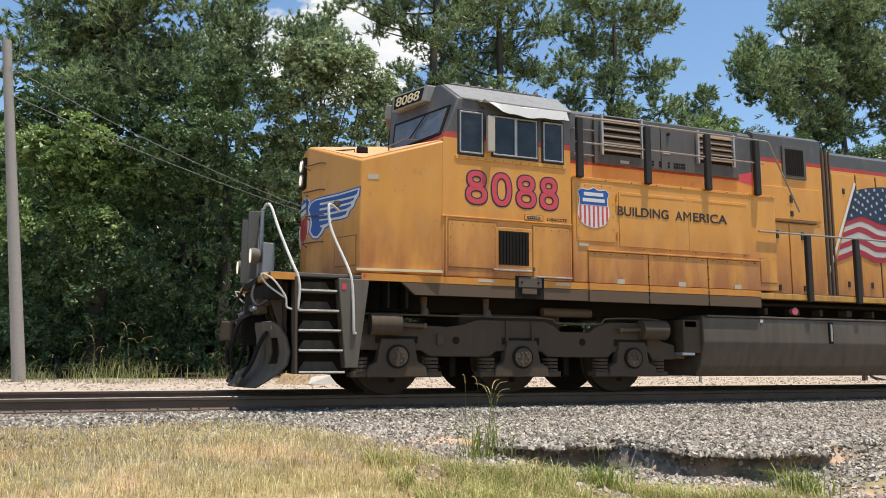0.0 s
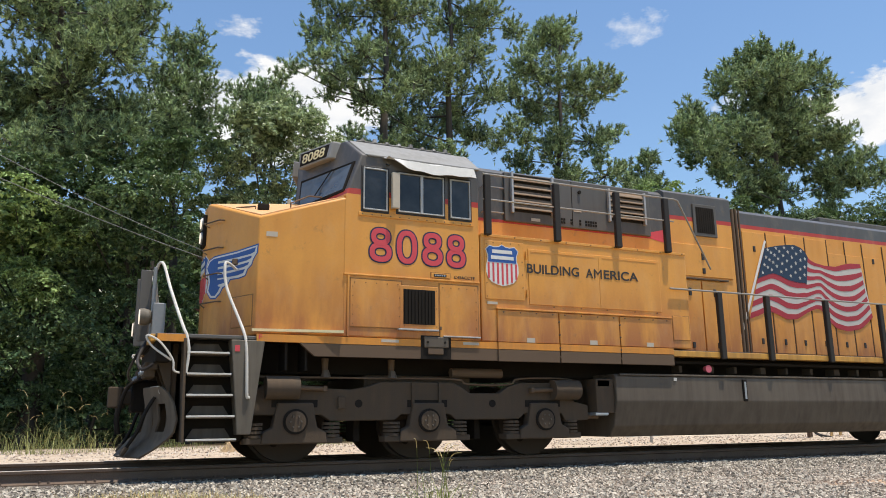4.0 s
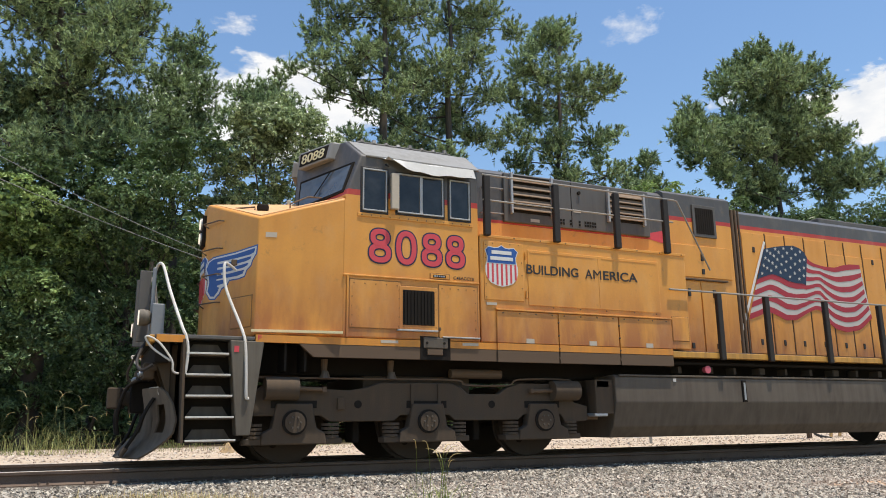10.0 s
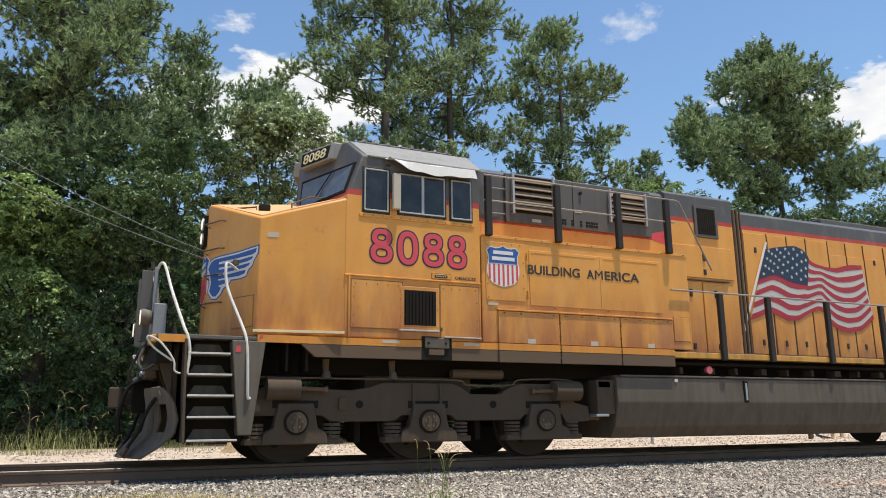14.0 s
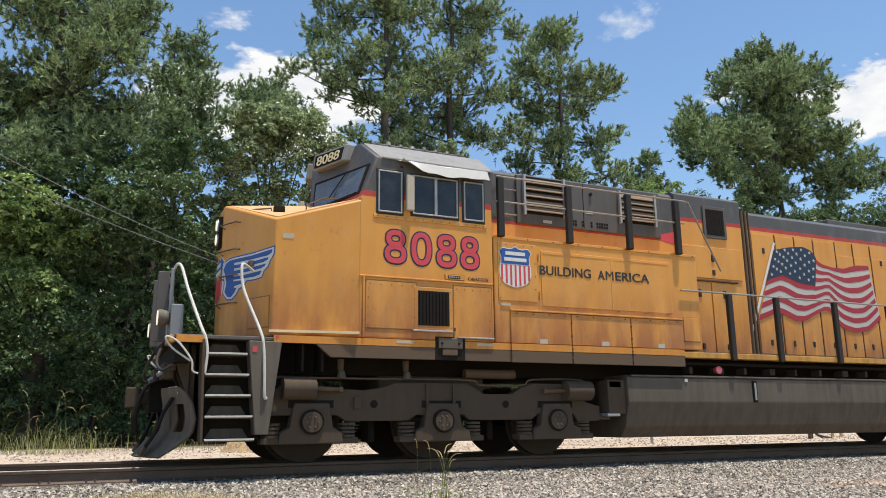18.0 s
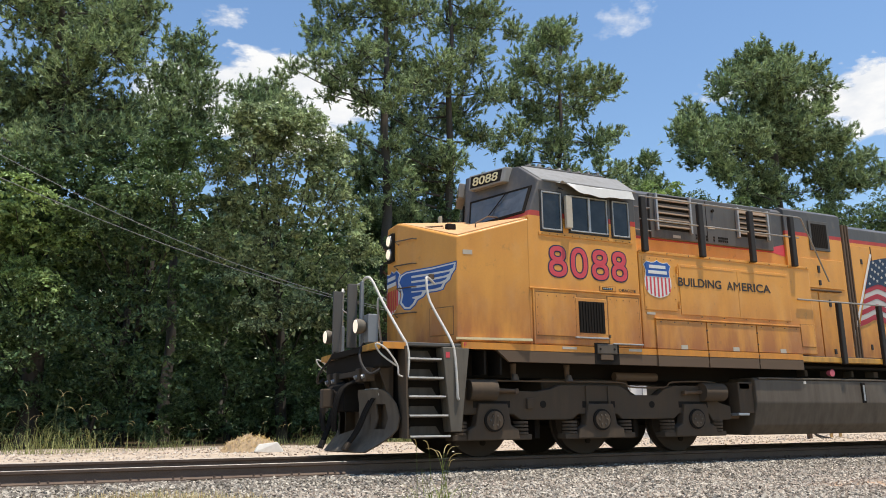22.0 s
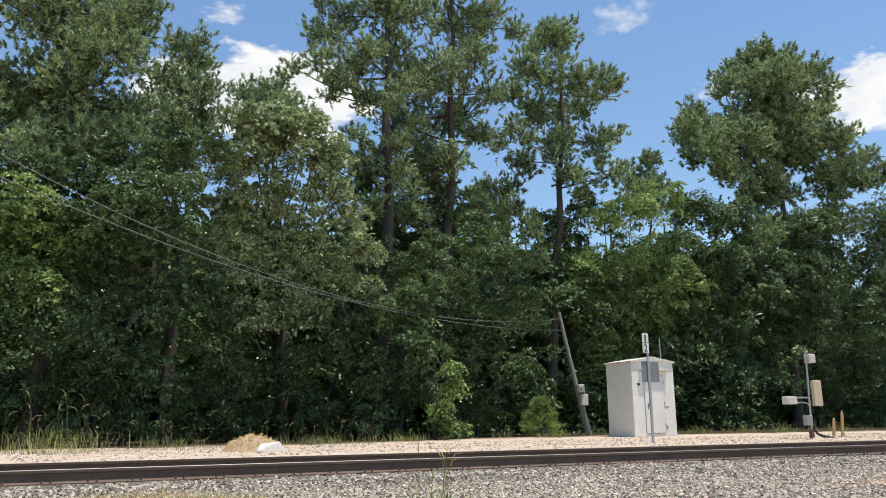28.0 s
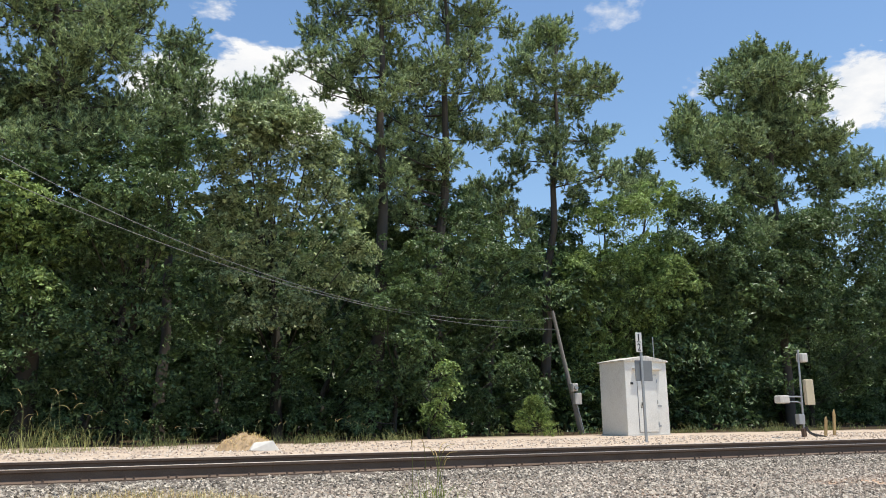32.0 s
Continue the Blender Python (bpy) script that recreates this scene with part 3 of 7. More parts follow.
def weed(x, y, n, length, lean, seed, material, label, spread=0.11, wide=0.005, stalks=3):
    """One tall tuft of grass with a few seed stalks."""
    rng = np.random.RandomState(seed)
    z = ground_height(x, y)
    th = empty("weed", (x, y, z))
    v, f = blades(rng, rng.normal(size=(n, 3)) * np.array([spread, spread * 0.7, 0]), length, lean, wide)
    tagged(part("tuft", raw("tuft", v, f, material), None, th), kind="stuff")
    for k in range(stalks):
        a = rng.uniform(0, 6.28)
        o = rng.normal(size=2) * spread * 0.8
        h = length * rng.uniform(1.3, 1.75)
        pts = soft_line([(o[0], o[1], 0), (o[0] + 0.05 * h * math.cos(a), o[1] + 0.05 * h * math.sin(a), h * 0.6), (o[0] + 0.16 * h * math.cos(a), o[1] + 0.16 * h * math.sin(a), h * 0.92), (o[0] + 0.34 * h * math.cos(a), o[1] + 0.3 * h * math.sin(a), h * 0.97)], 4)
        stalk = part("seed_stalk", tube(pts, 0.0026, 4, 0.0015), material, th)
        part("seed_head", tube(pts[-6:], 0.0045, 5, 0.0015), M_STRAW, stalk, "pale seed head")
    return tagged(th, label, "weed", "weeds along the track")


weed(2.75, -5.3, 80, 0.44, 0.8, 1, M_GRASS, "tall green weed with seed heads beside the ballast", 0.12, 0.004, 8)
weed(4.68, -6.94, 150, 0.24, 1.0, 2, M_GRASS, "bushy green weed at the gravel washout")
weed(3.25, -6.45, 130, 0.22, 1.1, 3, M_GRASS, "arching green grass tuft over the hole")
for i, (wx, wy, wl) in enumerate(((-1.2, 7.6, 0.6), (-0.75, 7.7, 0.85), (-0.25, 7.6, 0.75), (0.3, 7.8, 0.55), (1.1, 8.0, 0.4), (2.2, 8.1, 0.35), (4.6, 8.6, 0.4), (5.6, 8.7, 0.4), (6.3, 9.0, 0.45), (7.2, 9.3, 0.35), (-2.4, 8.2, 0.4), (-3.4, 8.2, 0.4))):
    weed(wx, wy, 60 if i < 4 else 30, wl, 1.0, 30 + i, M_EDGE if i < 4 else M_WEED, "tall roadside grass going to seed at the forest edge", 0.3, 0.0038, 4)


def edge_spot(r):
    x = r.uniform(-5, 36)
    t = max(0.0, min(1.0, (x - 6) / 8))
    y = 10.0 + 3.6 * t * t * (3 - 2 * t) + abs(r.normal()) * 0.9
    return (x, y) if noise.noise((x * 0.9, y * 0.9, 5.0)) > 0.12 else None


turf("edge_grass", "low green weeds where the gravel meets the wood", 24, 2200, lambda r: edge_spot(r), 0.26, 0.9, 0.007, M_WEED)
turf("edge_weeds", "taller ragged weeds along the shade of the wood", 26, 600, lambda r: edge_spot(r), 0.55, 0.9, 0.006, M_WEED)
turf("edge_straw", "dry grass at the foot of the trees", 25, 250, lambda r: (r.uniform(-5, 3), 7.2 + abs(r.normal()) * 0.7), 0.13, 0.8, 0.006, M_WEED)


def leaf_blades(rng, centres, size, face, slim=0.5):
    """A folded four-cornered leaf at each centre, turned roughly the way that face gives."""
    n = len(centres)
    nor = unit(rng.normal(size=(n, 3)) * 0.62 + face)
    ax = unit(np.cross(nor, rng.normal(size=(n, 3))))
    side = np.cross(nor, ax)
    s = size * rng.uniform(0.6, 1.35, (n, 1))
    tip, tail = centres + ax * s * 0.55, centres - ax * s * 0.5
    lift = nor * s * 0.12
    a, b = centres + side * s * slim * 0.5 + lift, centres - side * s * slim * 0.5 + lift
    v = np.stack([tail, a, tip, b], 1).reshape(-1, 3)
    k = np.arange(n)[:, None] * 4
    f = np.concatenate([k + [0, 1, 2], k + [0, 2, 3]], 0)
    return v, f


def sprays(rng, centre, r, count, wide, per, dome):
    """Leafy twigs spread through a lobe: points on small drooping domes that face up and out."""
    d = unit(rng.normal(size=(count, 3)) * np.array([1, 1, 0.85]) + np.array([0, -0.15, 0.12]))
    mid = centre + d * r * rng.uniform(0.12, 1.0, (count, 1)) ** 0.55
    nor = unit(d * 0.55 + np.array([0, 0, 0.9]) + rng.normal(size=(count, 3)) * 0.28)
    a = unit(np.cross(nor, rng.normal(size=(count, 3))))
    b = np.cross(nor, a)
    w = wide * rng.uniform(0.55, 1.35, (count, 1))
    pick = np.repeat(np.arange(count), per)
    th, q = rng.uniform(0, 2 * math.pi, (count * per, 1)), np.sqrt(rng.uniform(0, 1, (count * per, 1)))
    q = q * (1 + 0.28 * np.sin(th * 3 + pick[:, None] * 1.7))
    flat = (a[pick] * np.cos(th) + b[pick] * np.sin(th) * 0.8) * q * w[pick]
    up = nor[pick] * w[pick] * (dome * (0.55 - q * q) + rng.normal(size=(count * per, 1)) * 0.10)
    return mid[pick] + flat + up, unit(nor[pick] + flat / w[pick] * 0.7 * dome), mid


def needle_tufts(rng, ends, face, length, per, half, long=0.9):
    """Brushes of needles fanning from each twig end along its facing."""
    n = len(ends)
    lead = np.repeat(face, per, 0)
    d = unit(lead * 0.72 + rng.normal(size=(n * per, 3)) * 0.52)
    base = np.repeat(ends, per, 0) + lead * rng.uniform(-0.6, 0.7, (n * per, 1)) * length * long
    ln = length * rng.uniform(0.6, 1.1, (n * per, 1))
    side = unit(np.cross(d, rng.normal(size=(n * per, 3)))) * half
    v = np.stack([base - side, base + side, base + d * ln], 1).reshape(-1, 3)
    return v, np.arange(len(v)).reshape(-1, 3)


def brush_ends(rng, centre, r, count):
    """Twig ends in a pine lobe, each turned up and outward."""
    d = unit(rng.normal(size=(count, 3)) * np.array([1, 1, 0.8]) + np.array([0, -0.1, 0.1]))
    ends = centre + d * r * rng.uniform(0.08, 1.0, (count, 1)) ** 0.5
    return ends, unit(d * 0.6 + np.array([0, 0, 0.8]) + rng.normal(size=(count, 3)) * 0.3)


def limbs(rng, foot, top, r0, goals, bark_up):
    """Trunk and boughs as one tapered, slightly crooked mesh."""
    b = bmesh.new()
    trunk = [foot + (top - foot) * t + Vector((rng.normal() * 0.10, rng.normal() * 0.1, 0)) * min(1, t * 3) for t in np.linspace(0, 1, 9)]
    tube(soft_line(trunk, 2), r0 * 1.15, 9, r0 * 0.22, b)
    for g in goals:
        g = Vector(g)
        if bark_up < 0 and (g - foot).xy.length > 5.5:
            continue
        z = max(foot.z + 0.6, min(g.z - (0.35 + bark_up) * (g - foot).xy.length, top.z * 0.97))
        t = (z - foot.z) / (top.z - foot.z)
        s = foot + (top - foot) * t
        mid = (s + g) / 2 + Vector((rng.normal() * 0.15, rng.normal() * 0.15, -0.05 * (g - s).length))
        tube(soft_line([s, mid, g], 4), max(0.03, r0 * (0.28 if bark_up < 0 else 0.2) * (1.1 - t * 0.6)), 6, 0.014, b)
    return b


PLANTED = []


def plant(kind, x, y, r0, leaf, label, lobes):
    """A tree with leafy lobes staggered in depth; a broadleaf crown overhangs its shaded foot."""
    rng = np.random.RandomState(11 + len(PLANTED))
    clumps = []
    for k, (cx, cz, cr) in enumerate(lobes):
        off = 1.4 * math.sin(7.3 * k + 1) if kind == "pine" else max(-2.4, min(1.3, -0.40 * (cz - 3.6))) + 0.6 * math.sin(5.1 * k)
        clumps.append((cx, y + off, cz, cr))
    if kind == "pine":
        clumps += [(cx + rng.uniform(-0.75, 0.75) * cr, cy + rng.uniform(-0.8, 0.8), cz + rng.uniform(-0.75, 0.45) * cr, cr * 0.78) for cx, cy, cz, cr in clumps]
        clumps += [(x + (cx - x) * rng.uniform(0.35, 0.8), y + (cy - y) * 0.7 + rng.uniform(-0.6, 0.6), cz - rng.uniform(0.0, 0.9) * cr, cr * 0.72) for cx, cy, cz, cr in clumps[:len(lobes)]]
    else:
        y += 1.6
    foot = Vector((x, y, ground_height(x, y) - 0.1))
    top_z = max(c[2] + c[3] * 0.6 for c in clumps)
    near = max(clumps, key=lambda c: c[2])
    thing = empty("pine_tree" if kind == "pine" else "broadleaf_tree", foot)
    verts, faces, count, goals, twigs = [], [], 0, [], []
    scale = max(1.0, math.hypot(x, y - EYE[1]) / 30)
    for k, (cx, cy, cz, cr) in enumerate(clumps):
        c = np.array([cx, cy, cz])
        if kind != "pine" or k < len(lobes):
            goals.append(tuple(c))
        heart = c + rng.normal(size=(int((56 if kind == "pine" else 100) * cr * cr / scale) + 12, 3)) * cr * np.array([0.34, 0.34, 0.30])
        if kind == "pine":
            pts, face = brush_ends(rng, c, cr * 1.05, int(31 * cr * cr / scale) + 7)
            v, f = needle_tufts(rng, pts, face, 0.175 * scale, 46, 0.0205 * scale)
            vi, fi = needle_tufts(rng, heart, unit(heart - c + np.array([0, 0, 0.3])), 0.22 * scale, 6, 0.030 * scale)
            twigs += [(c, p) for p in pts[::3]]
        else:
            pts, face, _ = sprays(rng, c, cr * 1.14, int(16 * cr * cr / scale) + 6, 0.38 * scale, int(108 * scale ** 0.6), 0.42)
            v, f = leaf_blades(rng, pts, 0.118 * scale ** 0.55, face)
            vi, fi = leaf_blades(rng, heart, 0.20 * scale, np.array([0, 0, 0.7]), 0.65)
        verts.append(vi)
        faces.append(fi + count)
        count += len(vi)
        verts.append(v)
        faces.append(f + count)
        count += len(v)
    crown = raw("crown", np.concatenate(verts) - np.array(foot), np.concatenate(faces), leaf)
    part("crown", crown, None, thing)
    top = Vector((near[0] * 0.6 + x * 0.4, y, top_z - (2.1 if kind == "pine" else 0.4)))
    b = limbs(rng, foot, top, r0, goals, -0.2 if kind == "pine" else 0.5)
    for p, q in twigs:
        tube((p, (p + q) / 2 - np.array([0, 0, 0.06]), q), 0.022 * scale, 3, 0.008, b)
    bmesh.ops.translate(b, vec=-foot, verts=b.verts[:])
    part("trunk", b, M_BARK if kind == "pine" else M_BARK2, thing, round_off=True)
    PLANTED.append(tagged(thing, label, "tree", "trees behind the track"))



# ---- the wood behind the track: place along and across, trunk radius, then the leafy lobes as (along, height, radius) ----
plant("pine", -1.5, 14.6, 0.29, M_NEEDLE, "tall loblolly pine with a thick brown trunk",
      ((-2.6, 10.1, 0.85), (-1.4, 9.8, 0.85), (-0.3, 10.6, 0.85), (-2.1, 8.9, 0.85), (-0.7, 9.2, 0.85), (0.3, 9.9, 0.85), (-3.1, 11.0, 0.85), (-1.9, 11.2, 0.85), (-1.8, 11.7, 0.85), (-1.0, 12.3, 0.85), (-0.2, 13.3, 0.85), (-2.6, 13.8, 1.34), (-1.5, 14.5, 1.57), (0.1, 14.3, 1.36), (-2.6, 11.0, 1.03), (-1.3, 11.1, 1.31), (-0.1, 12.0, 1.21), (0.8, 14.1, 0.8), (-2.8, 10.2, 1.12), (-1.8, 10.4, 1.1), (-0.6, 10.0, 1.15), (0.4, 10.6, 0.8), (-2.0, 8.3, 0.78), (-0.4, 9.4, 0.76), (0.6, 10.4, 0.69), (-2.0, 16.0, 1.74), (-0.4, 15.8, 1.42), (-3.7, 11.2, 1.17), (-3.9, 13.5, 1.22), (-4.1, 9.5, 1.06)))
plant("pine", 2.6, 18, 0.2, M_NEEDLE, "slender pine with an open dark crown",
      ((1.0, 12.9, 0.75), (2.0, 12.2, 0.75), (1.6, 11.3, 0.75), (2.6, 11.1, 0.75), (0.8, 10.5, 0.75), (2.4, 13.4, 0.75), (2.6, 15.4, 0.97), (3.3, 15.1, 0.61), (1.9, 13.8, 0.93), (2.9, 12.8, 0.77), (1.7, 11.8, 0.79), (2.6, 11.9, 0.91), (2.0, 15.7, 0.5), (1.5, 11.3, 0.8), (2.7, 10.8, 0.66), (3.3, 11.7, 0.56)))
plant("pine", 7.6, 27, 0.2, M_NEEDLE, "distant pine top above the broadleaf trees",
      ((7.1, 17.9, 1.17), (6.1, 18.0, 0.79), (8.3, 17.3, 0.97), (7.5, 15.9, 1.16), (6.0, 15.7, 1.0), (9.2, 16.5, 0.84)))
plant("pine", 9.9, 16, 0.27, M_NEEDLE, "tall forked pine with bare lower limbs",
      ((7.5, 16.2, 0.84), (8.4, 17.3, 1.15), (9.6, 17.6, 1.3), (8.7, 14.6, 1.01), (6.8, 13.7, 0.64), (6.2, 13.8, 0.52), (8.4, 14.5, 0.84), (11.0, 16.5, 1.23), (7.8, 13.3, 0.54), (8.3, 11.2, 0.47), (10.0, 13.1, 0.84), (11.3, 17.1, 1.18), (8.5, 19.2, 1.2), (11.0, 20.4, 1.52), (8.2, 10.9, 0.45)))
plant("pine", 13.0, 17, 0.26, M_NEEDLE, "tall pine with dense low foliage",
      ((14.2, 18.7, 1.46), (16.0, 19.5, 1.14), (16.9, 18.5, 0.69), (12.5, 15.3, 1.25), (14.0, 15.8, 1.1), (15.3, 14.9, 0.86), (12.9, 14.2, 1.26), (14.8, 14.4, 1.1), (12.1, 12.3, 1.26), (10.4, 11.3, 0.77), (12.9, 11.1, 0.88), (14.7, 12.6, 0.79), (13.2, 10.5, 0.89), (13.3, 9.1, 0.84), (13.7, 20.9, 1.58), (15.0, 20.5, 1.16), (10.2, 9.7, 0.89), (9.7, 8.7, 0.78), (11.7, 15.4, 1.12), (11.2, 13.8, 1.12), (12.3, 11.2, 1.1), (11.2, 8.7, 0.92), (9.2, 12.9, 0.81), (9.1, 10.4, 0.67), (10.6, 10.8, 0.94)))
plant("pine", 19.7, 20, 0.25, M_NEEDLE, "straight pine with a rounded open crown",
      ((21.0, 20.7, 0.98), (22.6, 21.4, 1.0), (19.1, 18.5, 1.17), (20.4, 18.0, 1.2), (22.3, 17.8, 0.87), (17.9, 16.6, 0.79), (20.4, 16.6, 1.25), (22.9, 17.2, 1.05), (24.1, 17.7, 0.8), (24.2, 17.8, 0.54), (17.4, 14.0, 0.92), (20.4, 14.2, 1.08), (23.8, 15.2, 1.16), (25.9, 16.0, 0.63), (19.2, 13.4, 0.75), (21.2, 12.5, 0.9), (22.8, 12.4, 0.91), (24.5, 13.4, 0.47), (21.6, 20.9, 0.92)))
plant("pine", 38.0, 22, 0.27, M_NEEDLE, "broad tall pine with layered dark limbs",
      ((36.3, 22.0, 1.3), (38.2, 23.4, 1.1), (40.6, 24.0, 1.0), (41.9, 22.9, 0.9), (42.3, 21.7, 1.0), (39.3, 22.6, 1.4), (40.1, 21.0, 1.4), (42.0, 20.2, 1.4), (44.8, 18.6, 0.8), (45.8, 17.4, 0.8), (43.5, 18.4, 1.0), (31.2, 17.6, 0.8), (32.6, 18.6, 0.7), (32.9, 16.9, 0.9), (38.6, 24.1, 1.13), (36.3, 21.2, 1.3), (38.0, 21.4, 1.36), (40.6, 21.5, 0.87), (32.5, 18.9, 1.03), (32.3, 17.8, 1.05), (36.4, 19.4, 1.61), (38.8, 19.5, 1.69), (40.9, 19.4, 1.24), (31.6, 16.0, 1.11), (36.0, 16.5, 1.53), (41.0, 17.6, 1.64), (44.7, 19.1, 1.09), (44.4, 16.8, 1.29), (46.6, 16.2, 1.13), (33.5, 14.4, 0.99), (37.8, 14.4, 1.46), (38.1, 12.6, 1.35), (41.0, 11.6, 1.39), (38.7, 9.5, 1.06), (39.4, 18.3, 1.44), (34.8, 17.1, 1.36), (32.8, 17.4, 1.14), (42.6, 17.5, 1.27), (37.6, 14.3, 1.23), (43.0, 15.2, 1.28), (44.6, 15.4, 1.12), (34.9, 10.8, 1.06), (39.5, 12.0, 1.18), (43.7, 13.5, 1.26), (36.5, 9.8, 1.05), (39.4, 6.7, 1.06)))
plant("pine", 29.7, 25, 0.15, M_NEEDLE, "young pine showing between larger trees",
      ((31.8, 16.7, 0.73), (31.6, 15.6, 0.95), (29.8, 14.2, 0.91), (30.6, 14.2, 0.82)))
plant("pine", 17.2, 21, 0.17, M_NEEDLE, "short pine with tufted crown",
      ((18.0, 12.3, 0.88), (19.3, 12.5, 0.77), (16.8, 10.8, 0.95), (17.6, 10.5, 0.82), (18.7, 10.0, 0.66), (15.7, 9.7, 0.81)))
plant("leaf", 6.5, 14.9, 0.2, M_LEAF3, "large broadleaf tree with grey-green summer leaves",
      ((5.1, 10.6, 0.60), (4.1, 9.9, 0.60), (6.0, 10.1, 0.60), (5.0, 9.4, 0.60), (3.5, 8.8, 0.60), (6.7, 9.3, 0.60), (4.9, 10.0, 0.75), (4.1, 9.4, 0.77), (5.5, 10.0, 0.82), (3.7, 8.9, 0.78), (4.9, 8.9, 1.06), (6.2, 9.2, 1.06), (7.1, 8.3, 0.85), (3.3, 7.4, 0.83), (4.6, 7.3, 1.13), (6.3, 7.6, 1.18), (7.7, 7.3, 0.88), (8.4, 6.4, 0.68), (4.1, 5.7, 1.01), (5.7, 5.7, 1.25), (7.5, 5.8, 1.11), (8.6, 5.1, 0.74), (6.7, 4.1, 1.08), (4.9, 4.0, 1.03), (3.3, 6.2, 0.73)))
plant("leaf", -1.3, 13.4, 0.16, M_LEAF2, "bright green broadleaf tree at the forest edge",
      ((-3.4, 6.3, 0.93), (-3.4, 4.3, 1.07), (-2.2, 6.4, 0.81), (-1.3, 5.7, 0.9), (-2.0, 5.1, 1.02), (-2.9, 5.6, 0.97), (-1.6, 4.2, 0.9)))
# Lower lobes of the bright tree; shade is put into their darker leaves.
plant("leaf", -2.4, 13.2, 0.1, M_LEAF, "low lobes of the bright tree, shade put into darker leaves",
      ((-2.7, 3.2, 1.13), (-1.5, 3.0, 1.04), (-3.0, 1.5, 1.09), (-1.5, 1.5, 0.99), (-2.2, 0.7, 0.74), (-3.6, 2.8, 0.93)))
plant("leaf", 1.0, 13.4, 0.16, M_LEAF, "dense broadleaf tree in deep shade below",
      ((-0.4, 6.3, 0.72), (0.4, 6.9, 0.72), (1.3, 7.1, 0.73), (2.2, 7.5, 0.59), (-0.6, 4.8, 1.05), (0.7, 5.6, 0.93), (1.9, 5.8, 0.88), (-0.2, 3.1, 1.05), (1.3, 4.0, 1.06), (2.7, 4.5, 0.93), (0.1, 1.5, 1.06), (1.6, 2.2, 1.06), (-0.4, 0.5, 0.59), (1.3, 0.6, 0.69)))
plant("leaf", 4.6, 15.2, 0.12, M_LEAF, "dark understory tree with small leaves",
      ((3.5, 2.9, 1.14), (4.7, 2.2, 1.14), (3.4, 1.1, 0.98), (5.6, 0.7, 0.84), (2.7, 0.4, 0.66), (4.4, 0.4, 0.67), (4.0, 4.0, 0.85)))
plant("leaf", 7.9, 15.2, 0.12, M_LEAF, "spreading shrubby tree at the gravel edge",
      ((6.6, 2.2, 1.2), (8.2, 3.3, 1.04), (9.8, 4.0, 0.9), (9.3, 1.7, 1.09), (10.7, 2.5, 1.12), (11.6, 1.7, 0.69), (12.4, 0.6, 0.52), (7.5, 0.7, 0.84), (11.3, 3.0, 0.64), (10.7, 0.7, 0.74), (9.3, 0.3, 0.63)))
plant("leaf", 10.4, 13.6, 0.10, M_LEAF, "low leafy tree in front of the forked pine",
      ((9.4, 2.0, 0.9), (10.3, 3.2, 1.0), (9.3, 4.4, 0.9), (11.0, 1.6, 0.9), (10.0, 0.7, 0.8), (10.7, 4.8, 0.8), (9.0, 0.6, 0.7)))
plant("leaf", 10.9, 11.4, 0.05, M_LEAF2, "narrow sunlit sapling at the gravel edge",
      ((10.8, 0.9, 0.3), (10.85, 1.6, 0.27), (10.75, 2.2, 0.2), (11.1, 0.35, 0.3), (12.0, 0.3, 0.25)))
plant("leaf", 12.9, 16, 0.15, M_LEAF, "broadleaf tree between two pines",
      ((10.2, 6.3, 0.89), (11.3, 6.7, 0.89), (13.0, 7.4, 0.91), (14.7, 6.8, 0.96), (13.0, 5.5, 1.08), (14.7, 4.6, 1.1), (15.6, 7.0, 0.77), (15.8, 5.0, 0.95), (13.8, 2.8, 1.09), (16.0, 2.5, 1.13), (12.6, 3.7, 0.94), (17.0, 1.5, 0.8), (14.6, 1.0, 0.72), (14.1, 0.6, 0.63), (11.0, 5.3, 0.88)))
plant("leaf", 25.5, 21, 0.15, M_LEAF2, "light green broadleaf tree behind the white hut",
      ((22.4, 10.1, 1.06), (23.7, 10.7, 1.07), (26.0, 11.5, 1.04), (23.5, 8.4, 1.37), (26.6, 8.9, 1.48), (23.2, 6.2, 1.37), (25.9, 6.2, 1.5), (22.8, 3.8, 1.24), (22.1, 2.0, 0.96), (25.8, 3.5, 1.49), (25.0, 1.2, 1.18), (21.0, 7.6, 1.1), (26.2, 7.9, 1.27), (27.9, 7.5, 1.3), (26.0, 7.5, 1.18)))
plant("leaf", 31.7, 22, 0.15, M_LEAF, "leafy tree beside the tall pine",
      ((29.2, 11.6, 1.17), (31.0, 11.4, 1.18), (29.6, 9.1, 1.46), (33.0, 9.9, 1.15), (31.0, 6.8, 1.59), (30.8, 4.2, 1.64), (31.5, 2.1, 1.39), (27.7, 4.7, 1.2), (29.4, 2.1, 1.25), (33.8, 7.5, 1.3), (32.1, 0.6, 0.97), (27.7, 9.6, 1.08), (34.6, 9.1, 0.89), (36.3, 7.2, 1.05), (36.2, 5.1, 1.2), (37.0, 11.0, 0.87), (32.9, 4.9, 1.28), (33.6, 3.0, 1.28), (31.5, 10.9, 1.12), (34.1, 8.7, 1.29), (28.9, 11.5, 0.93), (37.5, 8.9, 1.33), (37.8, 6.3, 1.32), (30.8, 8.7, 1.36), (29.8, 8.1, 1.36), (32.9, 7.5, 1.42), (28.8, 6.6, 1.36)))
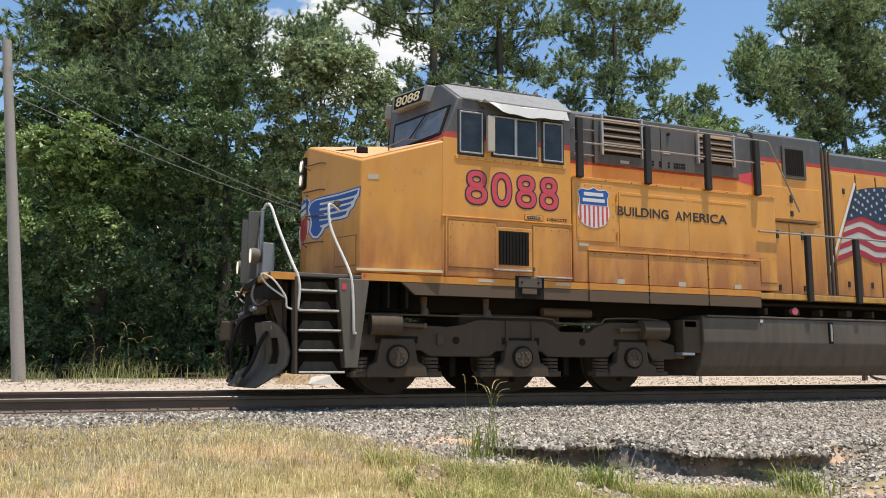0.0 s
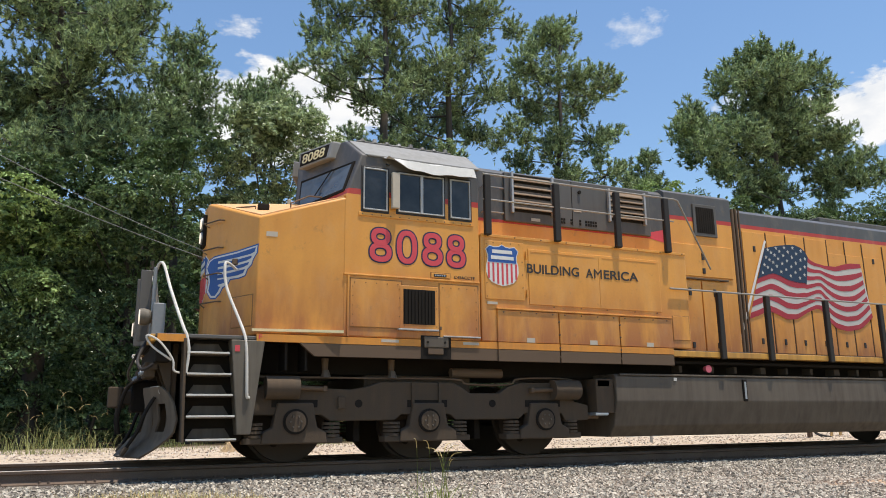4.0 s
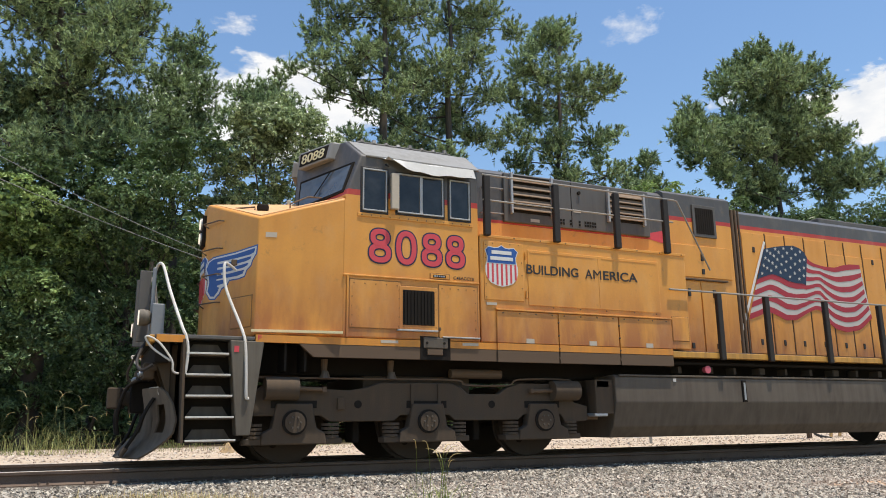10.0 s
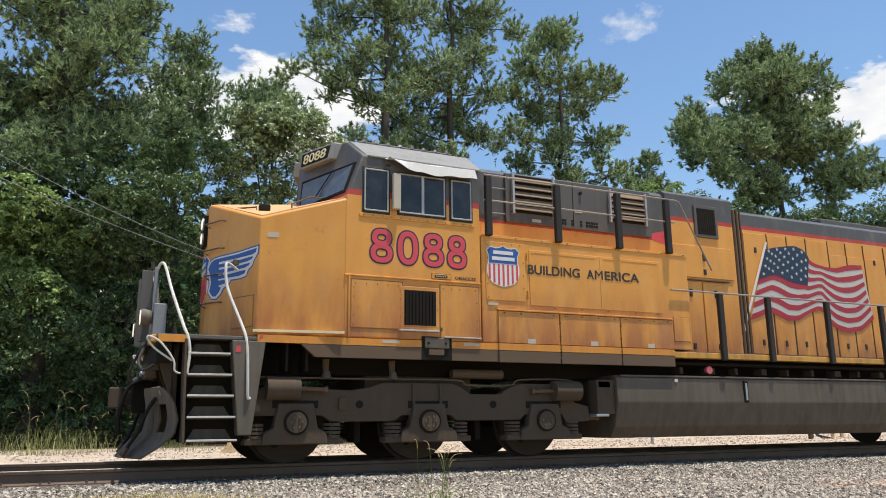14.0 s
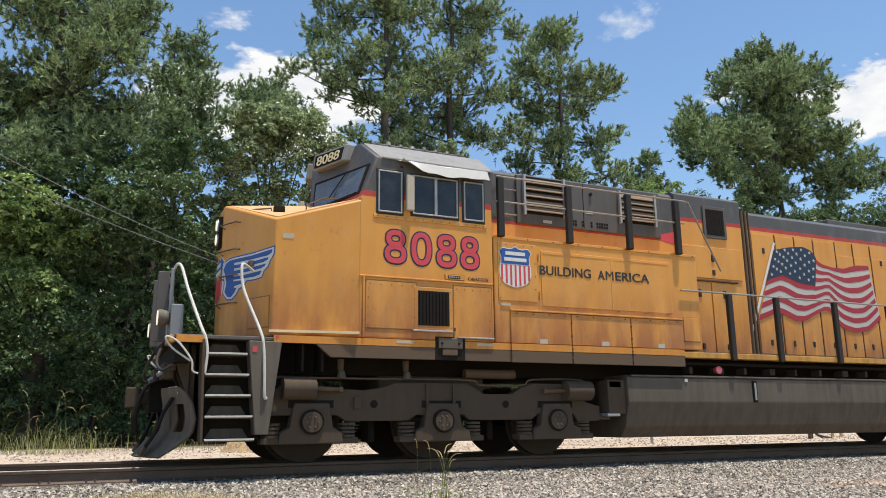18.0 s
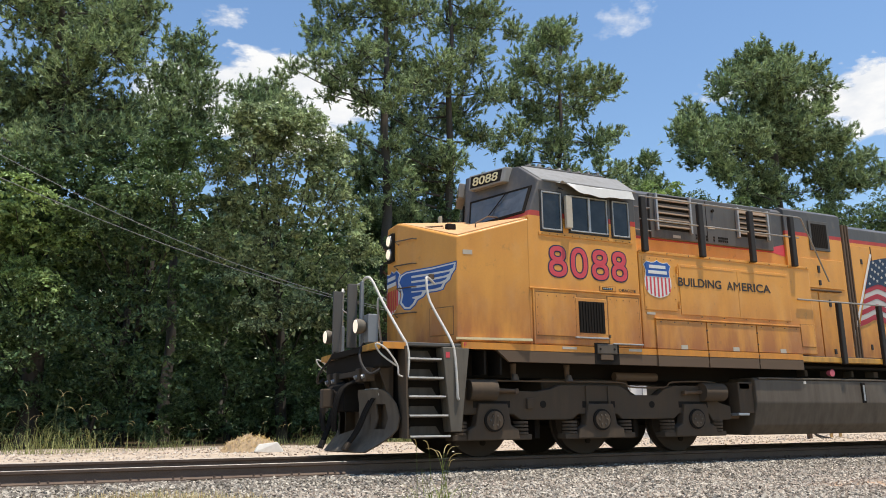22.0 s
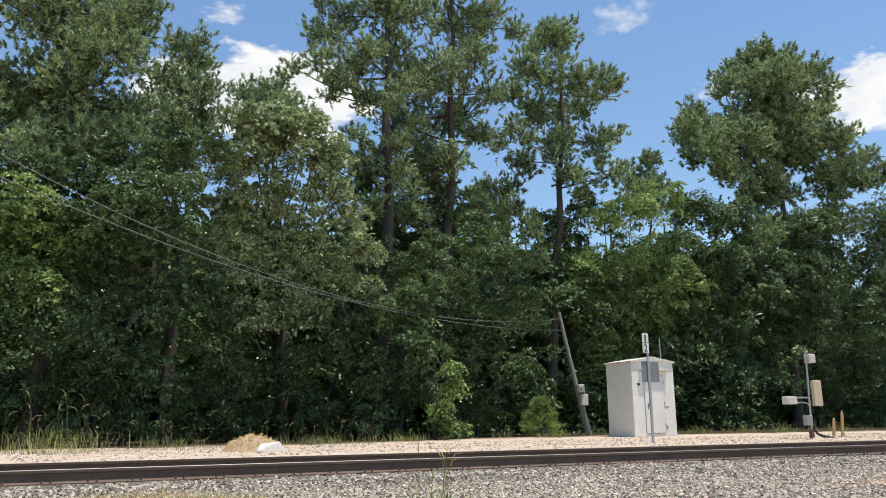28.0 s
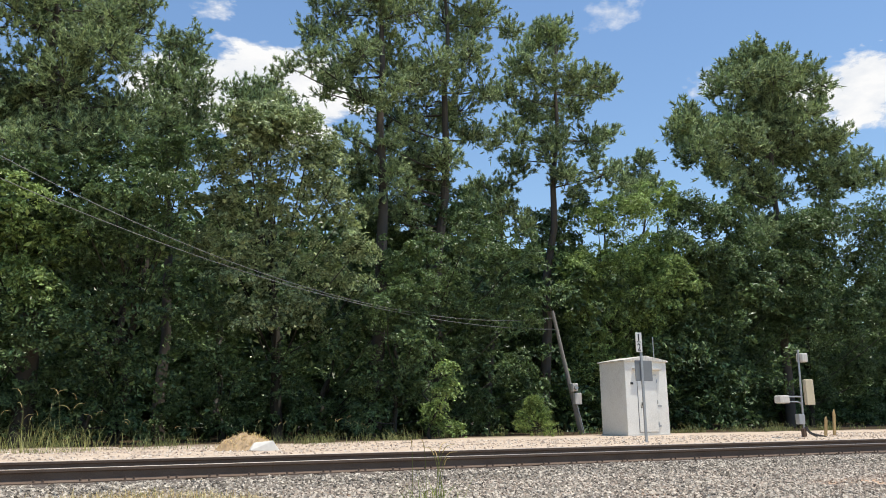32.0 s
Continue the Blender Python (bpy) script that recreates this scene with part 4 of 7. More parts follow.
plant("leaf", 41.6, 22, 0.15, M_LEAF, "yellow-green broadleaf tree at the clearing",
      ((38.2, 11.6, 1.14), (39.9, 11.6, 1.28), (43.4, 12.3, 1.53), (38.8, 9.3, 1.48), (43.2, 9.7, 1.69), (46.5, 11.3, 1.88), (38.4, 6.3, 1.6), (42.0, 6.5, 1.78), (46.3, 7.5, 1.86), (50.0, 9.9, 2.23)))
plant("leaf", 40.9, 23.5, 0.12, M_LEAF, "dark thicket tree behind the trackside instruments",
      ((36.8, 6.5, 1.36), (36.5, 3.4, 1.55), (40.8, 3.5, 1.76), (46.2, 3.7, 1.86), (50.5, 4.1, 2.01), (37.3, 1.1, 1.11), (41.1, 0.8, 1.13), (46.9, 0.8, 1.26), (52.1, 1.2, 1.75), (45.2, 0.5, 1.04), (52.6, 5.8, 2.34)))
plant("leaf", -0.0, 15, 0.14, M_LEAF, "broadleaf tree rising behind the front row",
      ((-3.3, 7.8, 0.83), (-2.1, 7.7, 0.7), (-0.9, 7.8, 0.71), (0.3, 8.5, 0.67), (1.2, 8.8, 0.66), (2.3, 9.0, 0.62), (3.2, 9.1, 0.58), (-4.0, 7.1, 0.8), (-2.5, 7.1, 0.76), (1.9, 8.1, 0.74), (-0.2, 7.3, 0.71), (0.9, 7.9, 0.63), (-2.1, 6.2, 0.83), (-0.9, 6.4, 0.86), (0.3, 6.7, 0.9), (-1.6, 7.3, 0.78), (1.6, 7.0, 0.81), (-0.2, 5.7, 0.86), (-2.2, 5.6, 0.84)))
plant("leaf", 12.9, 20, 0.14, M_LEAF, "shaded broadleaf tree among the pine trunks",
      ((11.4, 9.1, 0.91), (12.7, 9.3, 0.92), (14.4, 9.2, 0.89), (12.7, 8.1, 1.04), (11.5, 7.9, 0.93), (10.0, 8.6, 0.81), (9.8, 10.0, 0.61), (13.7, 7.8, 0.98), (15.8, 8.8, 0.86)))
plant("leaf", 24.5, 24, 0.14, M_LEAF, "leafy tree behind the leaning pole",
      ((22.4, 10.0, 1.2), (23.1, 11.4, 0.96), (20.7, 10.3, 1.05), (20.5, 7.6, 1.19), (22.8, 7.8, 1.34), (23.4, 4.8, 1.35), (21.0, 4.1, 1.3), (22.7, 2.1, 1.2)))


def far_woods():
    """The depth of the wood behind the front trees, too dense to count."""
    rng = np.random.RandomState(5)
    vs, fs, cnt = [], [], 0
    for i in range(370):
        x, y = rng.uniform(-24, 60), rng.uniform(24, 33)
        z = rng.uniform(0.3, (13.6 if x < 13 else 11.5) + 1.5 * math.sin(x * 0.9)) if rng.rand() < 0.68 else rng.uniform(0.2, 3.2)
        pts, face, _ = sprays(rng, np.array([x, y, z]), rng.uniform(1.2, 2.1), 7, 0.75, 30, 0.4)
        v, f = leaf_blades(rng, pts, 0.40, face)
        vs.append(v), fs.append(f + cnt)
        cnt += len(v)
    for i in range(330):
        x, y = rng.uniform(-14, 34), rng.uniform(18.5, 24)
        pts, face, _ = sprays(rng, np.array([x, y, rng.uniform(0.3, 8.0)]), rng.uniform(1.0, 1.6), 6, 0.62, 34, 0.4)
        v, f = leaf_blades(rng, pts, 0.26, face)
        vs.append(v), fs.append(f + cnt)
        cnt += len(v)
    for i in range(480):
        x, y, z = rng.uniform(-26, 68), rng.uniform(33, 37), rng.uniform(0.2, 11.5)
        pts, face, _ = sprays(rng, np.array([x, y, z]), 2.0, 7, 1.15, 30, 0.4)
        v, f = leaf_blades(rng, pts, 0.66, face, 0.75)
        vs.append(v), fs.append(f + cnt)
        cnt += len(v)
    for i in range(300):
        x, y, z = rng.uniform(-22, 30), rng.uniform(24, 32), rng.uniform(0.3, 9.0)
        pts, face, _ = sprays(rng, np.array([x, y, z]), 1.7, 6, 0.95, 26, 0.4)
        v, f = leaf_blades(rng, pts, 0.6, face, 0.75)
        vs.append(v), fs.append(f + cnt)
        cnt += len(v)
    ob = part("far_woods", raw("far_woods", np.concatenate(vs), np.concatenate(fs), M_LEAF), None)
    tagged(ob, "dense green woodland deep behind the front trees", "woodland", kind="stuff")


far_woods()


# ---- trackside things ----
def timber_pole(x, y, h, r, lean, material, label, boxes=()):
    z = ground_height(x, y)
    th = empty("utility_pole", (x, y, z))
    part("pole", tube([(lean * t * h, 0, h * t) for t in (0, 0.3, 0.6, 1.0)], r, 12, r * 0.68), material, th, round_off=True)
    for hz, w, hh, m, dx in boxes:
        part("meter_box", box(lean * hz + dx - w / 2, lean * hz + dx + w / 2, -0.30, -0.12, hz - hh / 2, hz + hh / 2, 0.02), m, th, "grey meter box")
    return tagged(th, label, "utility pole"), z


tall_pole, z0 = timber_pole(-2.685, 8.6, 8.07, 0.15, -0.105, M_POLE, "bleached grey timber utility pole")
lean_pole, z1 = timber_pole(18.66, 15.4, 5.0, 0.105, -0.233, M_OLDPOLE, "old leaning timber pole with a meter box", ((1.42, 0.32, 0.46, M_WHITE, 0.07), (1.87, 0.26, 0.32, M_WHITE, 0.05)))
part("meter", rod((-0.385, -0.31, 1.87), (-0.385, -0.37, 1.87), 0.10, 0.09, seg=16), M_GALV, lean_pole, "round glass meter")
part("conduit", rod((0.06, -0.15, 0), (-0.35, -0.15, 1.55), 0.03), M_GALV, lean_pole)
for drop, za, zb in ((1.54, 7.30, 4.62), (1.05, 6.65, 4.14)):
    a, b = Vector((-3.4, 8.5, za)), Vector((17.63, 15.4, zb))
    pts = [a + (b - a) * t + Vector((0, 0, -drop * 4 * t * (1 - t))) for t in np.linspace(0, 1, 25)]
    w = part("overhead_wire", tube(pts, 0.0085, 5), M_WIRE)
    tagged(w, "sagging black overhead service wire between poles", "wire", "overhead wires")


def hut():
    x, y = 18.54, 11.75
    z = ground_height(x, y) + 0.02
    th = empty("signal_hut", (x, y, z))
    th.rotation_euler = (0, 0, radians(0))
    tagged(th, "white painted metal signal equipment hut with stained sides", "hut")
    w, d, h = 1.88, 1.5, 2.62
    part("base", box(-w / 2 - 0.03, w / 2 + 0.03, -d / 2 - 0.03, d / 2 + 0.03, -0.15, 0.03), M_SLAB, th)
    part("wall", box(-w / 2, w / 2, -d / 2, d / 2, 0.03, h, 0.012), M_HUT, th)
    part("roof", prism([(-w / 2 - 0.06, h - 0.02), (-w / 2 - 0.06, h + 0.03), (0, h + 0.2), (w / 2 + 0.06, h + 0.03), (w / 2 + 0.06, h - 0.02)], -d / 2 - 0.06, d / 2 + 0.06, bev=0.01), M_HUTROOF, th, "low gabled roof with rusty edges")
    part("door_gap", box(-0.435, 0.435, -d / 2 - 0.012, -d / 2 + 0.01, 0.10, 2.14), M_SIGN, th)
    door = part("door", box(-0.42, 0.42, -d / 2 - 0.03, -d / 2 + 0.01, 0.12, 2.12, 0.008), M_HUT, th, "white steel door")
    part("handle", rod((-0.33, -d / 2 - 0.07, 0.95), (-0.30, -d / 2 - 0.07, 1.15), 0.018), M_INK, door)
    for hz in (0.35, 1.1, 1.85):
        part("hinge", rod((0.43, -d / 2 - 0.03, hz), (0.43, -d / 2 - 0.03, hz + 0.12), 0.02), M_GALV, door)
    part("door_hood", box(-0.62, 0.62, -d / 2 - 0.16, -d / 2, 2.30, 2.37, 0.01), M_WHITE, th)
    part("notice", box(-0.72, -0.60, -d / 2 - 0.012, -d / 2, 1.78, 1.86), M_INK, th)
    part("notice", box(0.42, 0.62, -d / 2 - 0.012, -d / 2, 1.0, 1.06), M_GALV, th)
    part("latch", box(0.3, 0.55, -d / 2 - 0.02, -d / 2, 0.28, 0.36), M_GALV, th)
    mast = part("antenna", rod((w / 2 - 0.15, -0.3, h), (w / 2 - 0.15, -0.3, h + 0.95), 0.018), M_GALV, th, "thin antenna mast")


hut()


def milepost():
    x, y = 13.42, 4.9
    z = ground_height(x, y)
    th = empty("milepost_sign", (x, y, z))
    tagged(th, "steel milepost with a fraction plate and a grey panel", "sign")
    part("post", box(-0.035, 0.035, -0.02, 0.02, -0.1, 2.84, 0.006), M_GALV, th)
    plate = part("number_plate", box(-0.17, 0.03, -0.035, -0.015, 2.32, 2.84, 0.008), M_DECALW, th, "white fraction plate")
    me = lettering("1", -0.10, -0.055, 2.62, 2.80, -0.037, 0.003, 0.004)
    part("numeral", me, M_INK, plate)
    part("fraction_bar", box(-0.14, -0.01, -0.04, -0.03, 2.585, 2.60), M_INK, plate)
    part("numeral", lettering("2", -0.125, -0.025, 2.36, 2.55, -0.037, 0.003, 0.008), M_INK, plate)
    part("panel", box(-0.20, 0.36, 0.022, 0.045, 1.57, 2.11, 0.008), M_SIGN, th, "plain grey panel seen from the back")


milepost()


def instrument_mast():
    x, y = 19.93, 5.6
    z = ground_height(x, y)
    th = empty("instrument_mast", (x, y, z))
    tagged(th, "galvanised trackside mast with sensor boxes and antenna panel", "instrument")
    part("mast", rod((0.03, 0, -0.1), (0.13, 0, 2.62), 0.03), M_GALV, th)
    part("sensor_box", box(0.15, 0.40, -0.12, 0.12, 2.25, 2.52, 0.03), M_WHITE, th, "white sensor box")
    part("antenna_panel", box(0.20, 0.54, -0.1, 0.02, 0.95, 1.72, 0.02), M_BEIGE, th, "beige antenna panel")
    arm = part("arm", rod((0.08, 0, 1.2), (-0.75, 0, 1.2), 0.022), M_GALV, th)
    part("brace", tube([(0.07, 0, 0.92), (0.0, 0, 1.02), (-0.12, 0, 1.05), (-0.60, 0, 1.05)], 0.016, 7), M_GALV, th)
    part("camera_box", box(-0.95, -0.55, -0.12, 0.12, 1.0, 1.23, 0.03), M_WHITE, th, "white box on the arm")
    part("junction_box", box(-0.28, -0.05, -0.16, 0.0, 0.38, 0.68, 0.015), M_GALV, th)
    part("footing", box(-0.03, 0.08, -0.06, 0.06, -0.1, 0.26, 0.015), M_RAIL, th, "rusty footing")
    for k in range(3):
        part("cable", tube(soft_line([(0.02 + 0.04 * k, -0.05, 0.3), (0.12 + 0.05 * k, -0.12, 0.12), (0.35 + 0.2 * k, -0.2, 0.0)], 4), 0.018, 6), M_INK, th)


instrument_mast()
for sx, sy, h, tilt in ((21.75, 6.0, 0.82, 7), (21.60, 6.2, 0.6, 10)):
    st = tagged(part("stake", prism([(-0.05, -0.2), (0.05, -0.2), (0.05, h * 0.8), (0.0, h), (-0.05, h * 0.85)], -0.02, 0.02), M_STAKE, at=(sx, sy, ground_height(sx, sy))), "rough wooden survey stake in the gravel", "stake")
    st.rotation_euler = (0, radians(tilt), 0)


def mound():
    x, y = 3.4, 6.0
    n = 26
    v, f = [], []
    for j in range(n):
        for i in range(n):
            a, b = (i / (n - 1) - 0.5) * 2, (j / (n - 1) - 0.5) * 2
            r = math.hypot(a, b)
            z = max(0.0, 1 - r * r) ** 1.1 * 0.36 + (0.10 * noise.noise((a * 4, b * 4, 1)) + 0.05 * noise.noise((a * 11, b * 14, 2))) * (r < 1)
            v.append((a * 0.72, b * 0.7, z - 0.02))
    for j in range(n - 1):
        for i in range(n - 1):
            f.append((j * n + i, j * n + i + 1, j * n + n + i + 1, j * n + n + i))
    grow = np.random.RandomState(41)
    pick = np.array([p for p in v if p[2] > 0.05])
    cut, cf = blades(grow, pick[grow.randint(0, len(pick), 500)] + grow.normal(size=(500, 3)) * np.array([0.03, 0.03, 0.0]), 0.09, 1.6, 0.004)
    ob = part("gravel_mound", raw("gravel_mound", np.array(v), np.array(f), M_STRAW_PILE), None, at=(x, y, ground_height(x, y)))
    part("cuttings", raw("cuttings", cut, cf, M_STRAW), None, ob, "dry grass cuttings")
    tagged(ob, "low tan heap of soil and dry cuttings", "soil heap")
    sl = tagged(part("concrete_slab", solid([(-0.34, -0.15, 0), (0.36, -0.12, 0), (0.3, 0.2, 0), (-0.26, 0.22, 0), (-0.25, -0.08, 0.17), (0.16, -0.10, 0.24), (0.22, 0.16, 0.16), (-0.2, 0.16, 0.12)], [(3, 2, 1, 0), (4, 5, 6, 7), (0, 1, 5, 4), (1, 2, 6, 5), (2, 3, 7, 6), (3, 0, 4, 7)], 0.02), M_SLAB, at=(x + 0.22, y - 0.62, ground_height(x + 0.22, y - 0.62) - 0.01)), "broken white concrete slab by the heap", "slab")
    sl.rotation_euler = (0, radians(4), radians(8))


M_STRAW_PILE = stony("tan_soil", (0.20, 0.13, 0.07), (0.40, 0.28, 0.16), (0.54, 0.42, 0.27), 10, 0.95)
mound()


def shrub():
    rng = np.random.RandomState(77)
    x, y = 14.75, 12.6
    z = ground_height(x, y)
    th = empty("young_pine", (x, y, z))
    ends = []
    b = bmesh.new()
    for k in range(64):
        a, h = rng.uniform(0, 6.28), rng.uniform(0.05, 1.0)
        r = 0.72 * (1.05 - h) * rng.uniform(0.6, 1.1) + 0.06
        e = Vector((r * math.cos(a), r * math.sin(a), 0.12 + h * 1.15))
        tube([(0, 0, e.z * 0.7), e * 0.6 + Vector((0, 0, e.z * 0.3)), e], 0.014, 5, 0.006, b)
        ends += [tuple(e + Vector(rng.normal(size=3) * 0.09)) for _ in range(9)]
    v, f = needle_tufts(rng, np.array(ends), np.array(ends) * np.array([0.9, 0.9, 0.4]) + np.array([0, 0, 0.5]), 0.15, 26, 0.009, 0.5)
    part("crown", raw("crown", v, f, M_SHRUB), None, th)
    part("trunk", b, M_BARK, th)
    tagged(th, "bushy young pine in bright green growth", "shrub")


shrub()


# ---- clouds, far beyond the wood, drifting slowly ----
def cloud_material(name, seed, soft):
    n = Nodes(name)
    o = n.coord("Generated")
    m = n.add("ShaderNodeMapping")
    n.join(o, m.inputs[0])
    m.inputs["Location"].default_value = (seed, seed * 0.7, 0)
    puff = n.noise(m.outputs[0], 3.2, 9, 0.6)
    s = n.add("ShaderNodeSeparateXYZ")
    n.join(o, s.inputs[0])
    u, v = n.math("SUBTRACT", s.outputs[0], 0.5), n.math("SUBTRACT", s.outputs[2], 0.5)
    rad = n.math("SQRT", n.math("ADD", n.math("MULTIPLY", u, u), n.math("MULTIPLY", v, v)))
    k = n.math("ADD", n.math("MULTIPLY", n.math("SUBTRACT", puff, 0.5), 1.1), n.math("SUBTRACT", 0.36, rad))
    a = n.ramp(k, (0.0, grey3(0)), (soft, grey3(1)))
    em = n.add("ShaderNodeEmission")
    n.join(n.ramp(puff, (0.3, (0.72, 0.77, 0.85)), (0.6, (1.0, 1.0, 1.0))), em.inputs[0])
    em.inputs[1].default_value = 0.88
    tr = n.add("ShaderNodeBsdfTransparent")
    mx = n.add("ShaderNodeMixShader")
    n.join(a, mx.inputs[0])
    n.join(tr.outputs[0], mx.inputs[1])
    n.join(em.outputs[0], mx.inputs[2])
    n.join(mx.outputs[0], n.out.inputs[0])
    return n.m


CLOUDS = []


def cloud(yaw, pitch, wide, high, seed, soft, label):
    """A cloud bank 2.5 km off in the direction given in degrees."""
    d = Vector((math.sin(radians(yaw)) * math.cos(radians(pitch)), math.cos(radians(yaw)) * math.cos(radians(pitch)), math.sin(radians(pitch)))) * 2500
    w, h = 2500 * math.tan(radians(wide)), 2500 * math.tan(radians(high))
    b = solid([(-w / 2, 0, -h / 2), (w / 2, 0, -h / 2), (w / 2, 0, h / 2), (-w / 2, 0, h / 2)], [(0, 1, 2, 3)])
    ob = part("cloud", b, cloud_material("cloud", seed, soft))
    ob.location = Vector(EYE) + d
    ob.rotation_euler = (radians(pitch), 0, radians(-yaw))
    ob.visible_shadow = False
    tagged(ob, label, "cloud", "clouds", kind="structure")
    CLOUDS.append(ob)


cloud(11.2, 22.6, 21.0, 9.5, 1.3, 0.10, "bright white cumulus cloud over the trees")
cloud(55.8, 20.4, 13.0, 7.0, 4.1, 0.12, "white cumulus cloud beside the tall pine")
cloud(39.3, 28.0, 5.2, 3.4, 7.7, 0.6, "small wispy white cloud")
cloud(46.0, 22.3, 4.5, 3.0, 2.9, 0.4, "faint wisp of cloud")
cloud(7.9, 28.2, 4.0, 2.0, 5.2, 0.5, "faint wisp of cloud")


# ---- the locomotive, nose at x = 1.4, rail top at z = 0, built where it stands at rest ----
loco = empty("locomotive")
tagged(loco, "yellow and grey diesel locomotive with dusty running gear", "locomotive")


def both(name, make, material, parent, label="", rounded=False):
    """One part on each flank; make(s) gives the bmesh for side s (-1 faces the camera)."""
    return [part(name, make(s), material, parent, label, round_off=rounded) for s in (-1, 1)]


def ybox(s, x0, x1, d0, d1, z0, z1, bev=0.0):
    """A box on flank s, from depth d0 to d1 off the centre line."""
    return box(x0, x1, min(s * d0, s * d1), max(s * d0, s * d1), z0, z1, bev)


def cab_front(y, z):
    return 2.74 + 0.25 * abs(y) + max(0.0, z - 3.65) * (0.05 + 0.2 * abs(y))


def nose_front(y):
    return 1.42 if abs(y) < 0.22 else 1.42 + (abs(y) - 0.22) * 0.53 / 1.11


def build_body():
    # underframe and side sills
    # Black underframe puts the shade between the running gear into colour.
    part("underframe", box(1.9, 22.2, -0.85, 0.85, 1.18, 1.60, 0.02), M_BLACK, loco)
    both("side_sill", lambda s: prism([(2.52, 1.554), (2.72, 1.385), (8.79, 1.385), (8.79, 1.554)], s * 1.502, s * 1.44), M_FRAME, loco, "dusty brown sill")
    both("sill_stripe", lambda s: ybox(s, 1.95, 8.79, 1.44, 1.504, 1.558, 1.655), M_ORANGE, loco, "orange stripe along the sill")
    both("walkway_edge", lambda s: ybox(s, 8.80, 22.0, 1.30, 1.5, 1.53, 1.625, 0.008), M_SILLYEL, loco, "yellow walkway edge")
    part("walkway", box(8.8, 22.0, -1.46, 1.46, 1.60, 1.64), M_DGREY, loco)
    # cab
    F, A = [], []
    for sgn in (-1, 1):
        A.append([(5.22, sgn * 1.5, 1.66), (3.1, sgn * 1.5, 1.66), (3.1, sgn * 1.5, 3.58), (cab_front(1.5, 3.66), sgn * 1.5, 3.66), (cab_front(1.5, 4.30), sgn * 1.5, 4.30), (cab_front(1.02, 4.655), sgn * 1.02, 4.655), (5.22, sgn * 1.02, 4.655), (5.22, sgn * 1.5, 4.30)])
    vs = A[0] + A[1] + [(cab_front(0, 3.66), 0, 3.66), (cab_front(0, 4.69), 0, 4.69), (5.22, 0, 4.69), (cab_front(0, 3.66) + 0.3, 0, 3.58)]
    for o in (0, 8):
        F += [(o, o + 1, o + 2, o + 3, o + 4, o + 7), (o + 4, o + 5, o + 6, o + 7), (o + 3, o + 4, o + 5, 17, 16), (o + 5, o + 6, 18, 17), (o + 2, o + 3, 16, 19)]
    F += [(1, 9, 10, 19, 2), (0, 7, 6, 18, 14, 15, 8), (0, 1, 9, 8)]
    b = solid(vs, F)
    bmesh.ops.bevel(b, geom=[e for e in b.edges if e.calc_length() > 0.2], offset=0.022, segments=2, affect="EDGES", profile=0.5)
    cab = part("cab", b, M_CAB, loco, "cab with yellow sides and grey top")
    smooth(cab.data, 12)
    # a lighter roof skin over the top of the cab
    part("roof_skin", solid([(3.40, -1.49, 4.315), (5.26, -1.49, 4.315), (5.26, -1.02, 4.668), (3.29, -1.02, 4.668), (5.26, 1.02, 4.668), (3.29, 1.02, 4.668), (5.26, 1.49, 4.315), (3.40, 1.49, 4.315)], [(0, 1, 2, 3), (3, 2, 4, 5), (5, 4, 6, 7)]), M_GREY, cab, "pale grey roof sheet")
    part("gutter", box(3.42, 5.24, -1.525, -1.49, 4.285, 4.31, 0.005), M_GREY, cab)
    part("roof_unit", box(3.45, 5.05, -0.92, 0.92, 4.67, 4.745, 0.02), M_DGREY, cab, "dark roof cooling unit")
    for k in range(8):
        part("roof_bolt", rod((3.55 + k * 0.2, -0.88, 4.73), (3.55 + k * 0.2, -0.88, 4.775 + 0.02 * (k % 3 == 1)), 0.05, 0.03), M_GREY if k in (1, 3) else M_DGREY, cab)
    part("horn", rod((3.5, -0.2, 4.72), (3.9, -0.2, 4.74), 0.03, 0.05), M_DGREY, cab)

    def window(x0, x1, z0, z1, bars=()):
        fr = bmesh.new()
        w = 0.022
        for a in (box(x0, x1, -1.532, -1.495, z1 - w, z1, 0.005), box(x0, x1, -1.532, -1.495, z0, z0 + w, 0.005), box(x0, x0 + w, -1.53, -1.495, z0, z1, 0.005), box(x1 - w, x1, -1.53, -1.495, z0, z1, 0.005)):
            merge(fr, a)
        for bx in bars:
            merge(fr, box(bx - 0.022, bx + 0.022, -1.535, -1.495, z0, z1, 0.005))
        part("window_gasket", box(x0 - 0.028, x1 + 0.028, -1.508, -1.49, z0 - 0.03, z1 + 0.028, 0.004), M_INK, cab)
        win = part("window", fr, M_ALU, cab, "aluminium window frame")
        edges = [x0, *bars, x1]
        for a, b in zip(edges, edges[1:]):
            part("pane", box(a + 0.024, b - 0.024, -1.51, -1.501, z0 + 0.024, z1 - 0.024), M_GLASS, win, "dark tinted glass")

    window(3.365, 3.735, 3.475, 4.105)
    window(3.90, 4.63, 3.49, 4.09, (4.27,))
    window(4.735, 5.07, 3.48, 4.09)
    part("window_surround", box(3.30, 5.12, -1.514, -1.49, 3.385, 3.44, 0.005), M_YELLOW, cab)
    for k in range(13):
        part("rivet", rod((3.36 + k * 0.142, -1.52, 3.41), (3.36 + k * 0.142, -1.51, 3.41), 0.009, seg=6), M_FRAME, cab)
    part("wind_deflector", box(3.78, 3.90, -1.60, -1.53, 3.52, 4.06, 0.012), M_NOTICE, cab, "beige wind deflector")
